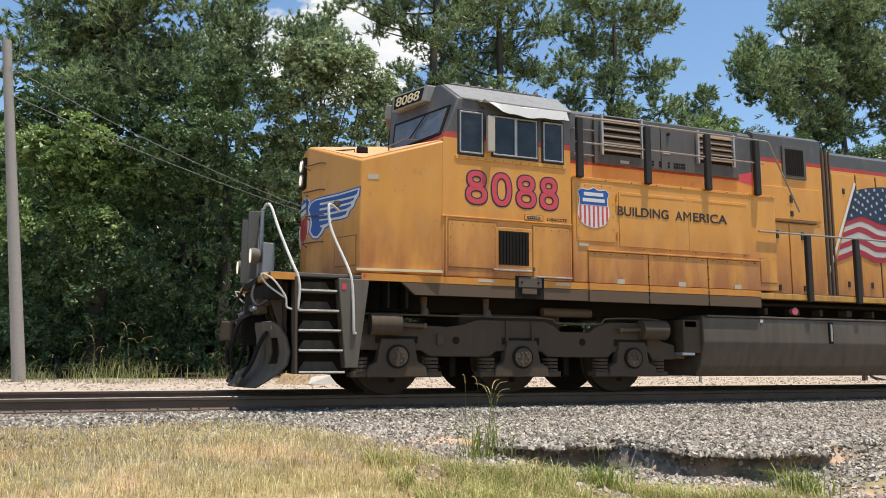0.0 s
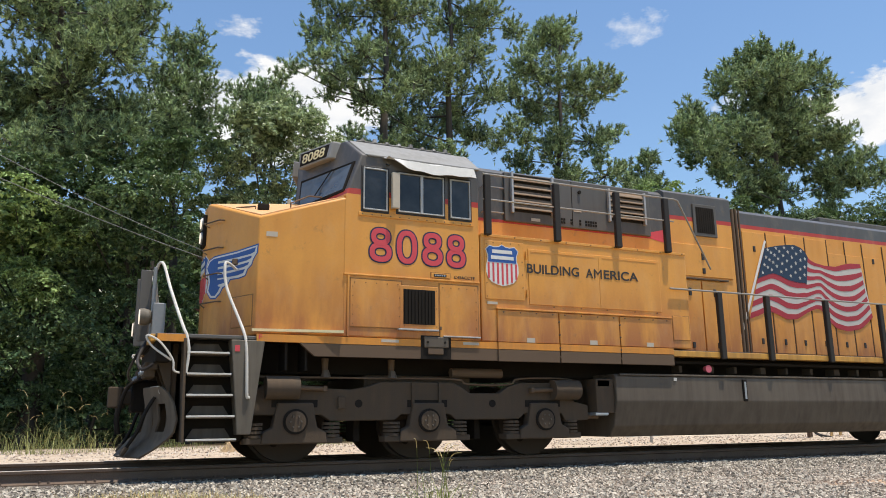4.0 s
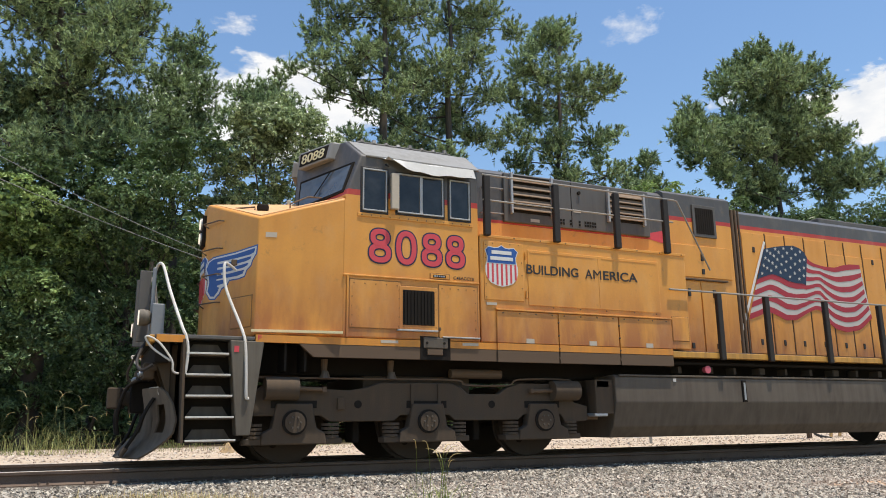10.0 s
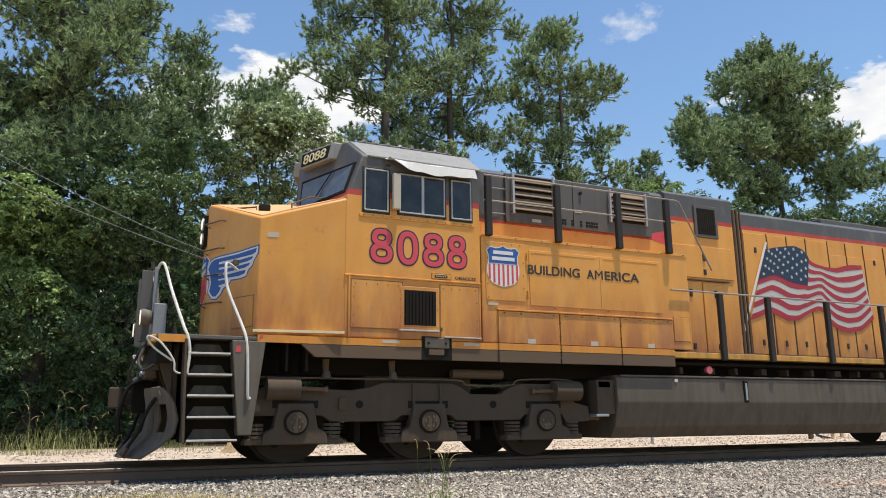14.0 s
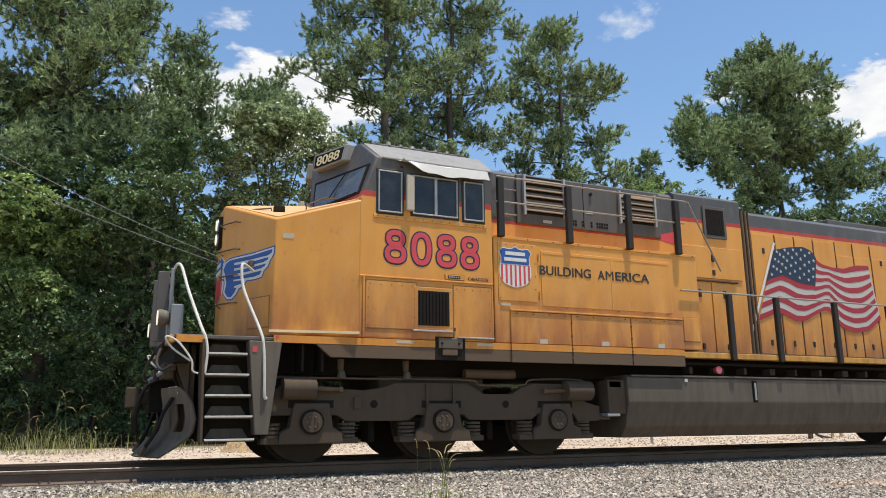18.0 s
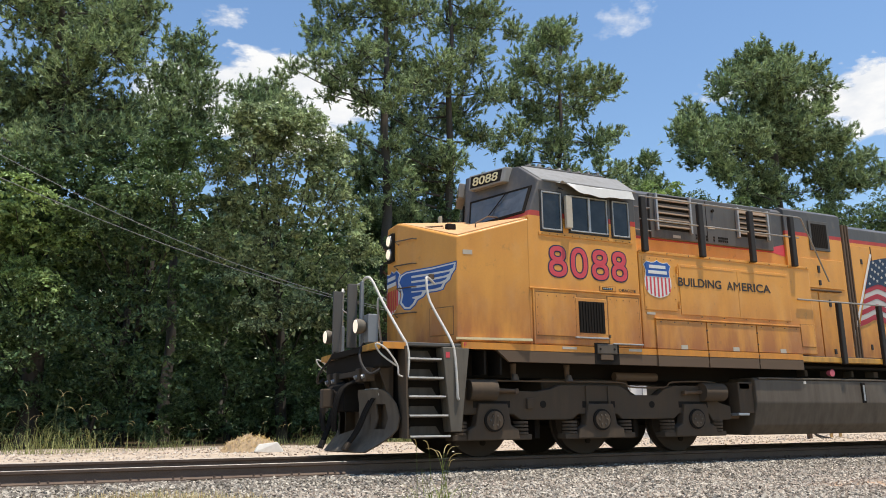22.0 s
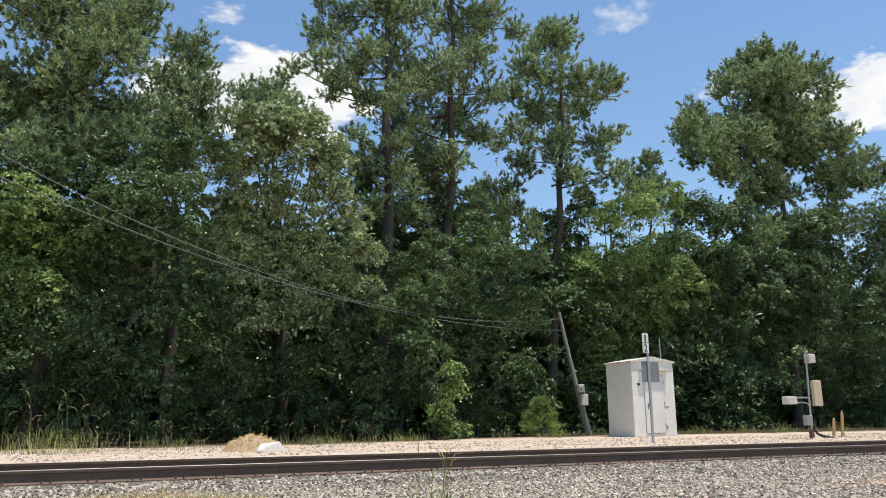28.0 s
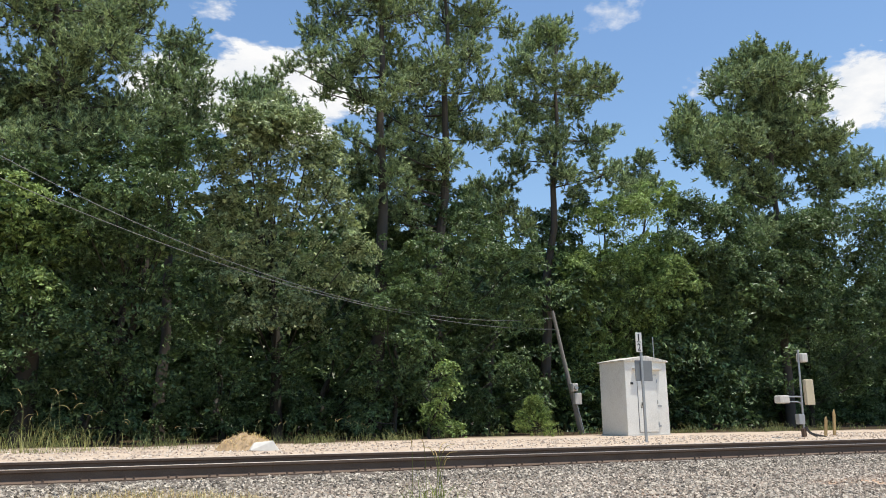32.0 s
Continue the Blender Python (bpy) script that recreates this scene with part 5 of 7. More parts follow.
    # canvas awning over the side windows, sagging between its ends
    rows = []
    for i in range(15):
        t = i / 14
        x = 3.66 + 1.42 * t
        sag = 0.03 * math.sin(t * 9.0) + 0.02 * math.sin(t * 21)
        top = (x, -1.50, 4.295)
        mid = (x + 0.03, -1.585, 4.26 + sag * 0.3)
        low = (x + 0.05, -1.63, 4.29 - 0.185 * min(1.0, t * 4.0) ** 0.8 + sag * 0.5)
        rows.append((top, mid, low))
    vs = [p for r in rows for p in r]
    fs = [(i * 3 + j, i * 3 + 3 + j, i * 3 + 4 + j, i * 3 + 1 + j) for i in range(14) for j in range(2)]
    b = solid(vs, fs)
    bmesh.ops.solidify(b, geom=b.faces[:], thickness=0.008)
    part("awning", b, M_CANVAS, cab, "white canvas sunshade", round_off=True)
    for x in (3.72, 5.05):
        part("awning_arm", rod((x, -1.5, 4.20), (x, -1.62, 4.14), 0.012), M_POST, cab)
    # windscreens and number boards on the two slanted front faces
    for s in (-1, 1):
        def on(y, z, lift):
            return (cab_front(y, z) - lift, s * abs(y), z)

        def sheet(y0, y1, z0, z1, l0, l1, bev=0.0, slope=0.0):
            c = [on(y0, z0 + slope, l1), on(y1, z0, l1), on(y1, z1, l1), on(y0, z1 + slope, l1), on(y0, z0 + slope, l0), on(y1, z0, l0), on(y1, z1, l0), on(y0, z1 + slope, l0)]
            return solid(c, [(0, 1, 2, 3), (7, 6, 5, 4), (0, 4, 5, 1), (1, 5, 6, 2), (2, 6, 7, 3), (3, 7, 4, 0)], bev)

        gasket = part("windscreen", sheet(0.13, 1.40, 3.745, 4.22, -0.05, 0.018, 0.006), M_BLACK, cab, "black rubber windscreen gasket")
        part("pane", sheet(0.175, 1.355, 3.785, 4.18, 0.0, 0.024), M_SCREEN, gasket, "dark windscreen glass")
        part("wiper", rod(on(0.95, 4.20, 0.05), on(0.62, 3.86, 0.04), 0.008), M_BLACK, gasket)
        bd = part("number_board", sheet(0.20, 0.92, 4.385, 4.66, -0.1, 0.13, 0.02), M_GREY, cab, "lit number board with grey frame")
        part("board_face", sheet(0.25, 0.86, 4.42, 4.625, 0.0, 0.136), M_BLACK, bd, "black face")
        me = lettering("8088", 0.30, 0.80, 4.445, 4.60, 0.0, 0.006, 0.008)
        co = np.zeros(len(me.vertices) * 3)
        me.vertices.foreach_get("co", co)
        co = co.reshape(-1, 3)
        yy = co[:, 0] if s > 0 else co[:, 0]
        yy = (0.80 + 0.30 - yy) if s > 0 else yy
        out = np.array([on(y, z, 0.138 - d) for y, z, d in zip(yy, co[:, 2], co[:, 1])])
        if s > 0:
            out[:, 1] = np.abs(out[:, 1])
        me.vertices.foreach_set("co", out.astype(np.float32).ravel())
        part("board_numerals", me, M_CREAM, bd, "cream numerals")
    part("mirror", box(3.0, 3.06, 1.6, 1.68, 4.12, 4.42, 0.01), M_BEIGE, cab)
    # cab flank below the windows
    part("belt_ledge", box(3.10, 5.21, -1.522, -1.49, 2.515, 2.54, 0.006), M_YELLOW, cab)
    for x0, x1, z0, z1 in ((3.20, 3.955, 1.80, 2.47), (4.55, 5.17, 1.70, 2.47), (3.93, 4.53, 1.80, 2.42), (4.42, 4.72, 2.56, 2.63)):
        part("panel_gap", box(x0 - 0.009, x1 + 0.009, -1.5065, -1.49, z0 - 0.009, z1 + 0.009), M_GAP, cab)
    part("door_panel", box(3.20, 3.955, -1.512, -1.49, 1.80, 2.47, 0.008), M_YELLOW, cab)
    part("door_panel", box(4.55, 5.17, -1.512, -1.49, 1.70, 2.47, 0.008), M_YELLOW, cab)
    grille = part("battery_grille", box(3.93, 4.53, -1.516, -1.49, 1.80, 2.42, 0.008), M_YELLOW, cab, "yellow grille frame")
    # Flat black sheet: the shade inside the grille is put into its colour.
    part("grille_mouth", box(3.985, 4.475, -1.521, -1.5, 1.865, 2.365), M_BLACK, grille, "black sheet for the shaded opening")
    for k in range(9):
        part("slat", box(4.005 + k * 0.052, 4.02 + k * 0.052, -1.535, -1.515, 1.88, 2.35), M_BLACK, grille)
    part("grille_sill", box(3.90, 4.52, -1.55, -1.49, 1.775, 1.80, 0.005), M_ALU, cab)
    part("door_sill", box(4.6, 5.2, -1.54, -1.49, 1.70, 1.72, 0.005), M_ALU, cab)
    part("handle_slot", box(4.42, 4.72, -1.512, -1.49, 2.56, 2.63, 0.005), M_YELLOW, cab)
    part("slot_mouth", box(4.46, 4.66, -1.517, -1.5, 2.575, 2.615), M_BLACK, cab)
    part("class_mark", lettering("C45ACCTE", 4.79, 5.13, 2.565, 2.612, -1.504, 0.003, 0.012), M_INK, cab, "small dark marking")
    stepbox = part("step_box", box(4.30, 4.68, -1.53, -1.44, 1.545, 1.70, 0.012), M_TANK, loco, "grey plate over a black sheet for the shaded recess")
    # Flat black sheet stands in for the shaded step recess.
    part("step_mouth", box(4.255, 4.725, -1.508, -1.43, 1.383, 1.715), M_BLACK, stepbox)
    part("step_lip", box(4.36, 4.60, -1.525, -1.44, 1.45, 1.54, 0.008), M_FRAME, stepbox)
    for x in (4.35, 4.62):
        part("eye_hole", rod((x, -1.54, 1.62), (x, -1.53, 1.62), 0.018), M_BLACK, stepbox)
    part("belt_post", box(3.155, 3.185, -1.522, -1.49, 1.66, 2.515, 0.006), M_YELLOW, cab)
    for x0, z0, dx, dz, count in ((3.26, 2.42, 0.16, 0.0, 5), (3.235, 1.84, 0.0, 0.13, 5), (3.93, 1.84, 0.0, 0.13, 5), (4.60, 2.42, 0.13, 0.0, 5), (5.14, 1.84, 0.0, 0.13, 5), (4.0, 1.84, 0.0, 0.26, 3), (4.5, 1.84, 0.0, 0.26, 3)):
        for k in range(count):
            part("rivet", rod((x0 + dx * k, -1.5165, z0 + dz * k), (x0 + dx * k, -1.508, z0 + dz * k), 0.010, seg=6), M_GAP, cab)
    part("padlock", box(4.545, 4.575, -1.53, -1.51, 1.80, 1.85, 0.006), M_FRAME, cab)
    for k in range(5):
        part("notch", box(4.475 + 0.036 * k, 4.498 + 0.036 * k, -1.519, -1.51, 2.585, 2.607), M_GALV, cab)
    # rivets on panel edges
    for x in (3.24, 3.92, 4.57, 5.14):
        for z in (1.86, 2.1, 2.36):
            part("rivet", rod((x, -1.517, z), (x, -1.505, z), 0.01, seg=6), M_YELLOW, cab)
    return cab


def build_nose():
    pts = [(1.42, -0.22), (1.95, -1.33), (3.16, -1.5), (3.16, 1.5), (1.95, 1.33), (1.42, 0.22)]
    tops = [3.68, 3.275, 3.64, 3.64, 3.275, 3.68]
    low = [(x, y, 1.66) for x, y in pts]
    up = [(x, y, z) for (x, y), z in zip(pts, tops)]
    ridge = [(2.9, 0.0, 3.90)]
    vs = low + up + ridge
    fs = [tuple(range(5, -1, -1))] + [(i, (i + 1) % 6, (i + 1) % 6 + 6, i + 6) for i in range(6)] + [(6, 7, 12), (7, 8, 12), (8, 9, 12), (9, 10, 12), (10, 11, 12), (11, 6, 12)]
    b = solid(vs, fs)
    bmesh.ops.bevel(b, geom=[e for e in b.edges if e.calc_length() < 2.8], offset=0.028, segments=3, affect="EDGES", profile=0.5)
    nose = part("nose", b, M_YELLOW, loco, "short yellow nose")
    smooth(nose.data, 12)
    # Cream instead of yellow: the sunlit ledge is put into its colour.
    both("nose_ledge", lambda s: solid([(1.93, s * 1.34, 1.70), (3.1, s * 1.505, 1.70), (3.1, s * 1.56, 1.70), (1.90, s * 1.40, 1.70), (1.93, s * 1.34, 1.728), (3.1, s * 1.505, 1.728), (3.1, s * 1.56, 1.735), (1.90, s * 1.40, 1.735)], [(0, 1, 2, 3), (7, 6, 5, 4), (0, 4, 5, 1), (1, 5, 6, 2), (2, 6, 7, 3), (3, 7, 4, 0)]), M_CREAM, nose, "drip ledge, its sunlit edge put into cream colour")
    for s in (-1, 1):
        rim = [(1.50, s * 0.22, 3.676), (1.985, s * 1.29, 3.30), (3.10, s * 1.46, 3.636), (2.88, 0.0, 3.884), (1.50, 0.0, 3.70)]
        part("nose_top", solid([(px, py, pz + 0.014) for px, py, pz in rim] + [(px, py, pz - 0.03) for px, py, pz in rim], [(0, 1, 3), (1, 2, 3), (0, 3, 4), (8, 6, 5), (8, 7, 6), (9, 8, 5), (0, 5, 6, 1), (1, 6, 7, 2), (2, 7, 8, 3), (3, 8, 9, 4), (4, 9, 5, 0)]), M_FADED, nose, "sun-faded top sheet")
    part("headlight_box", box(1.37, 1.5, -0.12, 0.12, 3.07, 3.54, 0.01), M_BLACK, nose, "twin headlight housing")
    for z in (3.20, 3.42):
        lamp = part("headlight", rod((1.35, 0, z), (1.43, 0, z), 0.095, seg=20), M_ALU, nose, "round headlight rim")
        part("lens", rod((1.34, 0, z), (1.36, 0, z), 0.078, seg=20), M_LENS, lamp, "clear lens")
    for s in (-1, 1):
        # grab irons and hinges on the slanted front face
        for z, y0, y1 in ((3.36, 0.26, 0.60), (2.96, 0.24, 0.60), (2.585, 0.3, 0.60), (2.185, 0.24, 0.60)):
            q = [(nose_front(y0) - d, s * y0, z - 0.05 * (d < 0.03)) for d in (0.0, 0.07)] + [(nose_front(y1) - d, s * y1, z) for d in (0.07, 0.0)]
            part("grab_iron", tube(q, 0.011, 6), M_FRAME, nose)
        part("latch", box(nose_front(0.9) - 0.06, nose_front(0.9) + 0.02, min(s * 0.86, s * 0.94), max(s * 0.86, s * 0.94), 2.66, 2.74, 0.008), M_FRAME, nose)
        c = [(nose_front(y) - 0.012, s * y, z) for y, z in ((0.86, 1.79), (1.26, 1.79), (1.26, 2.20), (0.86, 2.20))]
        g = [(nose_front(u) - 0.005, s * u, z) for u, z in ((0.845, 1.775), (1.275, 1.775), (1.275, 2.215), (0.845, 2.215))]
        part("hatch_gap", solid(g + [(x + 0.02, y, z) for x, y, z in g], [(0, 1, 2, 3), (7, 6, 5, 4), (0, 4, 5, 1), (1, 5, 6, 2), (2, 6, 7, 3), (3, 7, 4, 0)]), M_GAP, nose)
        d = [(x + 0.03, y, z) for x, y, z in c]
        part("sand_hatch", solid(c + d, [(0, 1, 2, 3), (7, 6, 5, 4), (0, 4, 5, 1), (1, 5, 6, 2), (2, 6, 7, 3), (3, 7, 4, 0)], 0.006), M_YELLOW, nose, "sand filler hatch")
    part("top_grab", tube([(2.45, -1.0, 3.52), (2.45, -1.0, 3.60), (2.75, -0.85, 3.78), (3.0, -0.8, 3.80)], 0.012, 6), M_FRAME, nose)
    part("top_grab", tube([(1.75, -0.6, 3.50), (1.75, -0.6, 3.56), (2.0, -0.75, 3.57), (2.0, -0.75, 3.5)], 0.012, 6), M_FRAME, nose)
    part("antenna_base", box(2.02, 2.18, -0.86, -0.76, 3.5, 3.60, 0.02), M_BLACK, nose)

    # emblem: a shield on the centre with a wing swept back on either face
    def face_poly(poly, s, lift, dz=0.0):
        c = [(nose_front(u) - lift, s * u, z) for u, z in poly]
        d = [(x + 0.006, y, z) for x, y, z in c]
        k = len(c)
        return solid(c + d, [tuple(range(k)), tuple(range(2 * k - 1, k - 1, -1))] + [(i, i + k, (i + 1) % k + k, (i + 1) % k) for i in range(k)])

    for s in (-1, 1):
        part("wing_backing", face_poly([(0.25, 2.70), (0.30, 2.80), (0.41, 2.84), (0.53, 2.845), (0.9, 2.845), (1.32, 2.87), (1.31, 2.77), (1.24, 2.69), (1.21, 2.62), (1.13, 2.57), (1.09, 2.49), (0.97, 2.475), (0.78, 2.48), (0.73, 2.42), (0.62, 2.38), (0.57, 2.31), (0.48, 2.25), (0.38, 2.26), (0.29, 2.36), (0.32, 2.49), (0.29, 2.60)], s, 0.007), M_DECALW, nose, "white wing outline")
        part("wing_edge", face_poly([(0.24, 2.70), (0.29, 2.815), (0.40, 2.86), (0.53, 2.865), (0.9, 2.865), (1.335, 2.892), (1.325, 2.765), (1.252, 2.68), (1.222, 2.61), (1.142, 2.558), (1.10, 2.475), (0.97, 2.458), (0.79, 2.462), (0.74, 2.405), (0.63, 2.363), (0.58, 2.295), (0.485, 2.23), (0.37, 2.242), (0.272, 2.355), (0.303, 2.49), (0.275, 2.60)], s, 0.003), M_BLUE, nose, "thin blue wing edge")
        for poly in ([(0.50, 2.82), (0.9, 2.82), (1.295, 2.845), (1.275, 2.79), (1.20, 2.77), (0.9, 2.765), (0.50, 2.77)],
                     [(0.50, 2.735), (0.9, 2.73), (1.22, 2.742), (1.21, 2.71), (1.12, 2.69), (0.9, 2.682), (0.50, 2.688)],
                     [(0.50, 2.653), (0.9, 2.648), (1.17, 2.66), (1.15, 2.63), (1.06, 2.607), (0.8, 2.60), (0.50, 2.605)],
                     [(0.50, 2.57), (0.8, 2.565), (1.09, 2.575), (1.06, 2.525), (0.94, 2.51), (0.8, 2.512), (0.50, 2.525)],
                     [(0.28, 2.70), (0.33, 2.785), (0.42, 2.82), (0.51, 2.82), (0.51, 2.50), (0.72, 2.495), (0.69, 2.445), (0.53, 2.43), (0.53, 2.41), (0.58, 2.395), (0.54, 2.335), (0.47, 2.28), (0.40, 2.29), (0.33, 2.37), (0.36, 2.49), (0.33, 2.61)]):
            part("feather", face_poly(poly, s, 0.012), M_BLUE, nose, "blue wing feather")

    def shield(y0, y1, z0, z1, place, parent):
        w, h = y1 - y0, z1 - z0

        def pl(u, v):
            return (y0 + u * w, z0 + v * h)

        edge = [pl(u, v) for u, v in ((0.5, 0), (0.66, 0.03), (0.82, 0.08), (0.93, 0.18), (0.985, 0.32), (0.985, 0.48), (0.94, 0.62), (0.94, 0.72), (1.0, 0.86), (0.88, 0.96), (0.72, 0.935), (0.6, 0.95), (0.5, 1.0), (0.4, 0.95), (0.28, 0.935), (0.12, 0.96), (0.0, 0.86), (0.06, 0.72), (0.06, 0.62), (0.015, 0.48), (0.015, 0.32), (0.07, 0.18), (0.18, 0.08), (0.34, 0.03))]
        part("shield", place(edge, 0.006), M_DECALW, parent, "white shield emblem")
        part("shield_top", place([pl(u, v) for u, v in ((0.075, 0.56), (0.925, 0.56), (0.915, 0.72), (0.975, 0.86), (0.875, 0.94), (0.72, 0.915), (0.6, 0.93), (0.5, 0.98), (0.4, 0.93), (0.28, 0.915), (0.125, 0.94), (0.025, 0.86), (0.085, 0.72))], 0.010), M_BLUE, parent, "blue top field")
        for k in range(7):
            u = 0.09 + k * 0.137
            lo = 0.03 + 0.85 * (u - 0.5) ** 2
            part("stripe", place([pl(u - 0.027, lo), pl(u + 0.027, lo), pl(u + 0.027, 0.545), pl(u - 0.027, 0.545)], 0.010), M_RED, parent)
        for v, u0, u1 in ((0.775, 0.2, 0.8), (0.63, 0.16, 0.84)):
            part("name_bar", place([pl(u0, v), pl(u1, v), pl(u1, v + 0.085), pl(u0, v + 0.085)], 0.013), M_DECALW, parent, "white bar on the shield")

    def on_nose(poly, lift):
        b = bmesh.new()
        k = len(poly)
        c = [b.verts.new((nose_front(y) - lift, y, z)) for y, z in poly]
        d = [b.verts.new((nose_front(y) - lift + 0.005, y, z)) for y, z in poly]
        b.faces.new(c)
        for i in range(k):
            b.faces.new((c[i], c[(i + 1) % k], d[(i + 1) % k], d[i]))
        return b

    shield(-0.29, 0.29, 2.20, 2.93, on_nose, nose)

    def on_side(poly, lift):
        return prism(poly, -1.512 - lift, -1.508 - lift)

    shield(5.31, 5.885, 2.505, 3.15, on_side, loco)
    return nose


build_body()
build_nose()


def build_hood():
    # side cabinet behind the cab
    cabinet = part("side_cabinet", box(5.235, 9.20, -1.5, 1.5, 1.66, 3.29, 0.02), M_YELLOW, loco, "yellow equipment cabinet")
    part("cabinet_ledge", box(5.48, 8.79, -1.545, -1.49, 2.145, 2.17, 0.006), M_YELLOW, cabinet)
    for x0, x1 in ((5.49, 6.555), (6.575, 7.70), (7.72, 8.775)):
        p = part("lower_panel", box(x0, x1, -1.528, -1.49, 1.662, 2.14, 0.008), M_YELLOW, cabinet)
        part("panel_stripe", box(x0, x1, -1.532, -1.5, 1.555, 1.655), M_ORANGE, p)
        part("panel_sill", box(x0, x1, -1.53, -1.5, 1.375, 1.551, 0.006), M_FRAME, p)
        for k in range(4):
            x = x0 + 0.1 + k * (x1 - x0 - 0.2) / 3
            part("bolt", rod((x, -1.534, 2.11), (x, -1.525, 2.11), 0.012, seg=6), M_FRAME, p)
    for x0, z0, x1, z1 in ((6.06, 2.25, 8.60, 3.12), (5.30, 2.30, 5.98, 3.2), (8.82, 1.80, 9.16, 2.2)):
        if x0 > 8:
            part("panel_gap", box(x0 - 0.008, x1 + 0.008, -1.5065, -1.49, z0 - 0.008, z1 + 0.008), M_GAP, cabinet)
        part("access_panel", box(x0, x1, -1.512, -1.49, z0, z1, 0.006), M_YELLOW, cabinet)
    for x in (6.5, 7.0, 7.5, 8.05, 8.5):
        part("stud", rod((x, -1.517, 2.23), (x, -1.505, 2.23), 0.01, seg=6), M_FRAME, cabinet)
    for k in range(9):
        part("stud", rod((5.36 + k * 0.47, -1.52, 3.275), (5.36 + k * 0.47, -1.51, 3.275), 0.011, seg=6), M_FRAME, cabinet)
    for x, z in [(5.33, 2.34 + 0.2 * k) for k in range(5)] + [(5.95, 2.5 + 0.2 * k) for k in range(3)] + [(5.45 + 0.15 * k, 3.17) for k in range(4)]:
        part("stud", rod((x, -1.5165, z), (x, -1.505, z), 0.010, seg=6), M_GAP, cabinet)
    for x in (6.565, 7.71):
        for z in (1.46, 1.60, 1.80, 2.0):
            part("seam_bolt", rod((x, -1.54, z), (x, -1.50, z), 0.016, seg=6), M_FRAME, cabinet)
    for x0, x1 in ((6.1, 7.3), (7.45, 8.55)):
        part("panel_rim", box(x0, x1, -1.517, -1.505, 3.075, 3.085), M_YELLOW, cabinet)
    part("panel_rib", box(7.375, 7.39, -1.517, -1.505, 2.27, 3.08), M_YELLOW, cabinet)
    for z in (2.35, 2.95):
        part("hinge", rod((6.02, -1.52, z), (6.02, -1.52, z + 0.12), 0.014), M_YELLOW, cabinet)
    part("cabinet_rim", box(5.24, 9.2, -1.512, -1.49, 3.255, 3.30, 0.006), M_YELLOW, cabinet)
    for x in (3.66, 4.92, 5.98, 7.12, 8.23):
        part("placard", box(x, x + 0.14 if x > 5 else x + 0.26, -1.533 if x > 5 else -1.507, -1.5, 1.665 if x > 5 else 1.60, 1.735 if x > 5 else 1.64), M_NOTICE, loco, "small white notice")
    part("placard", box(5.33, 5.50, -1.515, -1.5, 2.22, 2.26), M_NOTICE, loco, "small white notice")
    part("placard", solid([(x, -1.335 - (x - 1.95) * 0.14, z) for x, z in ((2.05, 3.0), (2.2, 3.0), (2.2, 3.07), (2.05, 3.07))] + [(x, -1.32 - (x - 1.95) * 0.14, z) for x, z in ((2.05, 3.0), (2.2, 3.0), (2.2, 3.07), (2.05, 3.07))], [(0, 1, 2, 3), (7, 6, 5, 4), (0, 4, 5, 1), (1, 5, 6, 2), (2, 6, 7, 3), (3, 7, 4, 0)]), M_NOTICE, loco, "small white notice")
    # upper hood, set back above the cabinet
    sec = [(-0.95, 3.28), (-0.95, 4.50), (-0.86, 4.58), (0.86, 4.58), (0.95, 4.50), (0.95, 3.28)]
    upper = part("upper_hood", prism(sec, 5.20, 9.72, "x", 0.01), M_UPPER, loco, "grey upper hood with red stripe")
    part("louvre_housing", box(5.96, 8.92, -1.0, -0.9, 3.69, 4.52, 0.012), M_DGREY, upper, "dark grey louvre housing")
    for x0, x1, z0, z1 in ((6.10, 6.84, 3.86, 4.50), (8.03, 8.76, 3.90, 4.44)):
        lv = part("louvre", box(x0, x1, -1.006, -0.98, z0, z1), M_BLACK, upper, "louvred intake")
        for k in range(5):
            z = z0 + 0.05 + k * (z1 - z0 - 0.04) / 5
            part("slat", solid([(x0, -1.05, z), (x1, -1.05, z), (x1, -1.0, z + 0.085), (x0, -1.0, z + 0.085), (x0, -1.045, z - 0.012), (x1, -1.045, z - 0.012), (x1, -0.99, z + 0.07), (x0, -0.99, z + 0.07)], [(0, 1, 2, 3), (7, 6, 5, 4), (0, 4, 5, 1), (1, 5, 6, 2), (2, 6, 7, 3), (3, 7, 4, 0)]), M_LOUVRE, lv, "dusty tan slat")
        for x in (x0 - 0.035, x1):
            part("side_strip", box(x, x + 0.04, -1.06, -1.0, z0 - 0.03, z1 + 0.02, 0.005), M_ALU, lv, "bright metal strip")
    for x0, x1 in ((6.98, 7.18), (7.22, 7.26), (7.40, 7.44), (7.52, 7.78)):
        for k in range(max(1, int((x1 - x0) / 0.05))):
            for j in range(2):
                part("vent_hole", box(x0 + k * 0.05, x0 + k * 0.05 + 0.036, -1.006, -1.0, 3.745 + j * 0.055, 3.785 + j * 0.055), M_BLACK, upper)
    part("placard", box(7.3, 7.45, -1.006, -1.0, 3.98, 4.03), M_NOTICE, loco, "small red and white notice")
    part("placard", box(6.45, 6.62, -1.006, -1.0, 3.73, 3.78), M_NOTICE, loco, "small red and white notice")
    part("door_seam", box(7.26, 7.272, -1.004, -0.98, 3.72, 4.50), M_BLACK, upper)
    part("lock", rod((7.42, -1.03, 4.33), (7.42, -1.0, 4.33), 0.03), M_BLACK, upper)
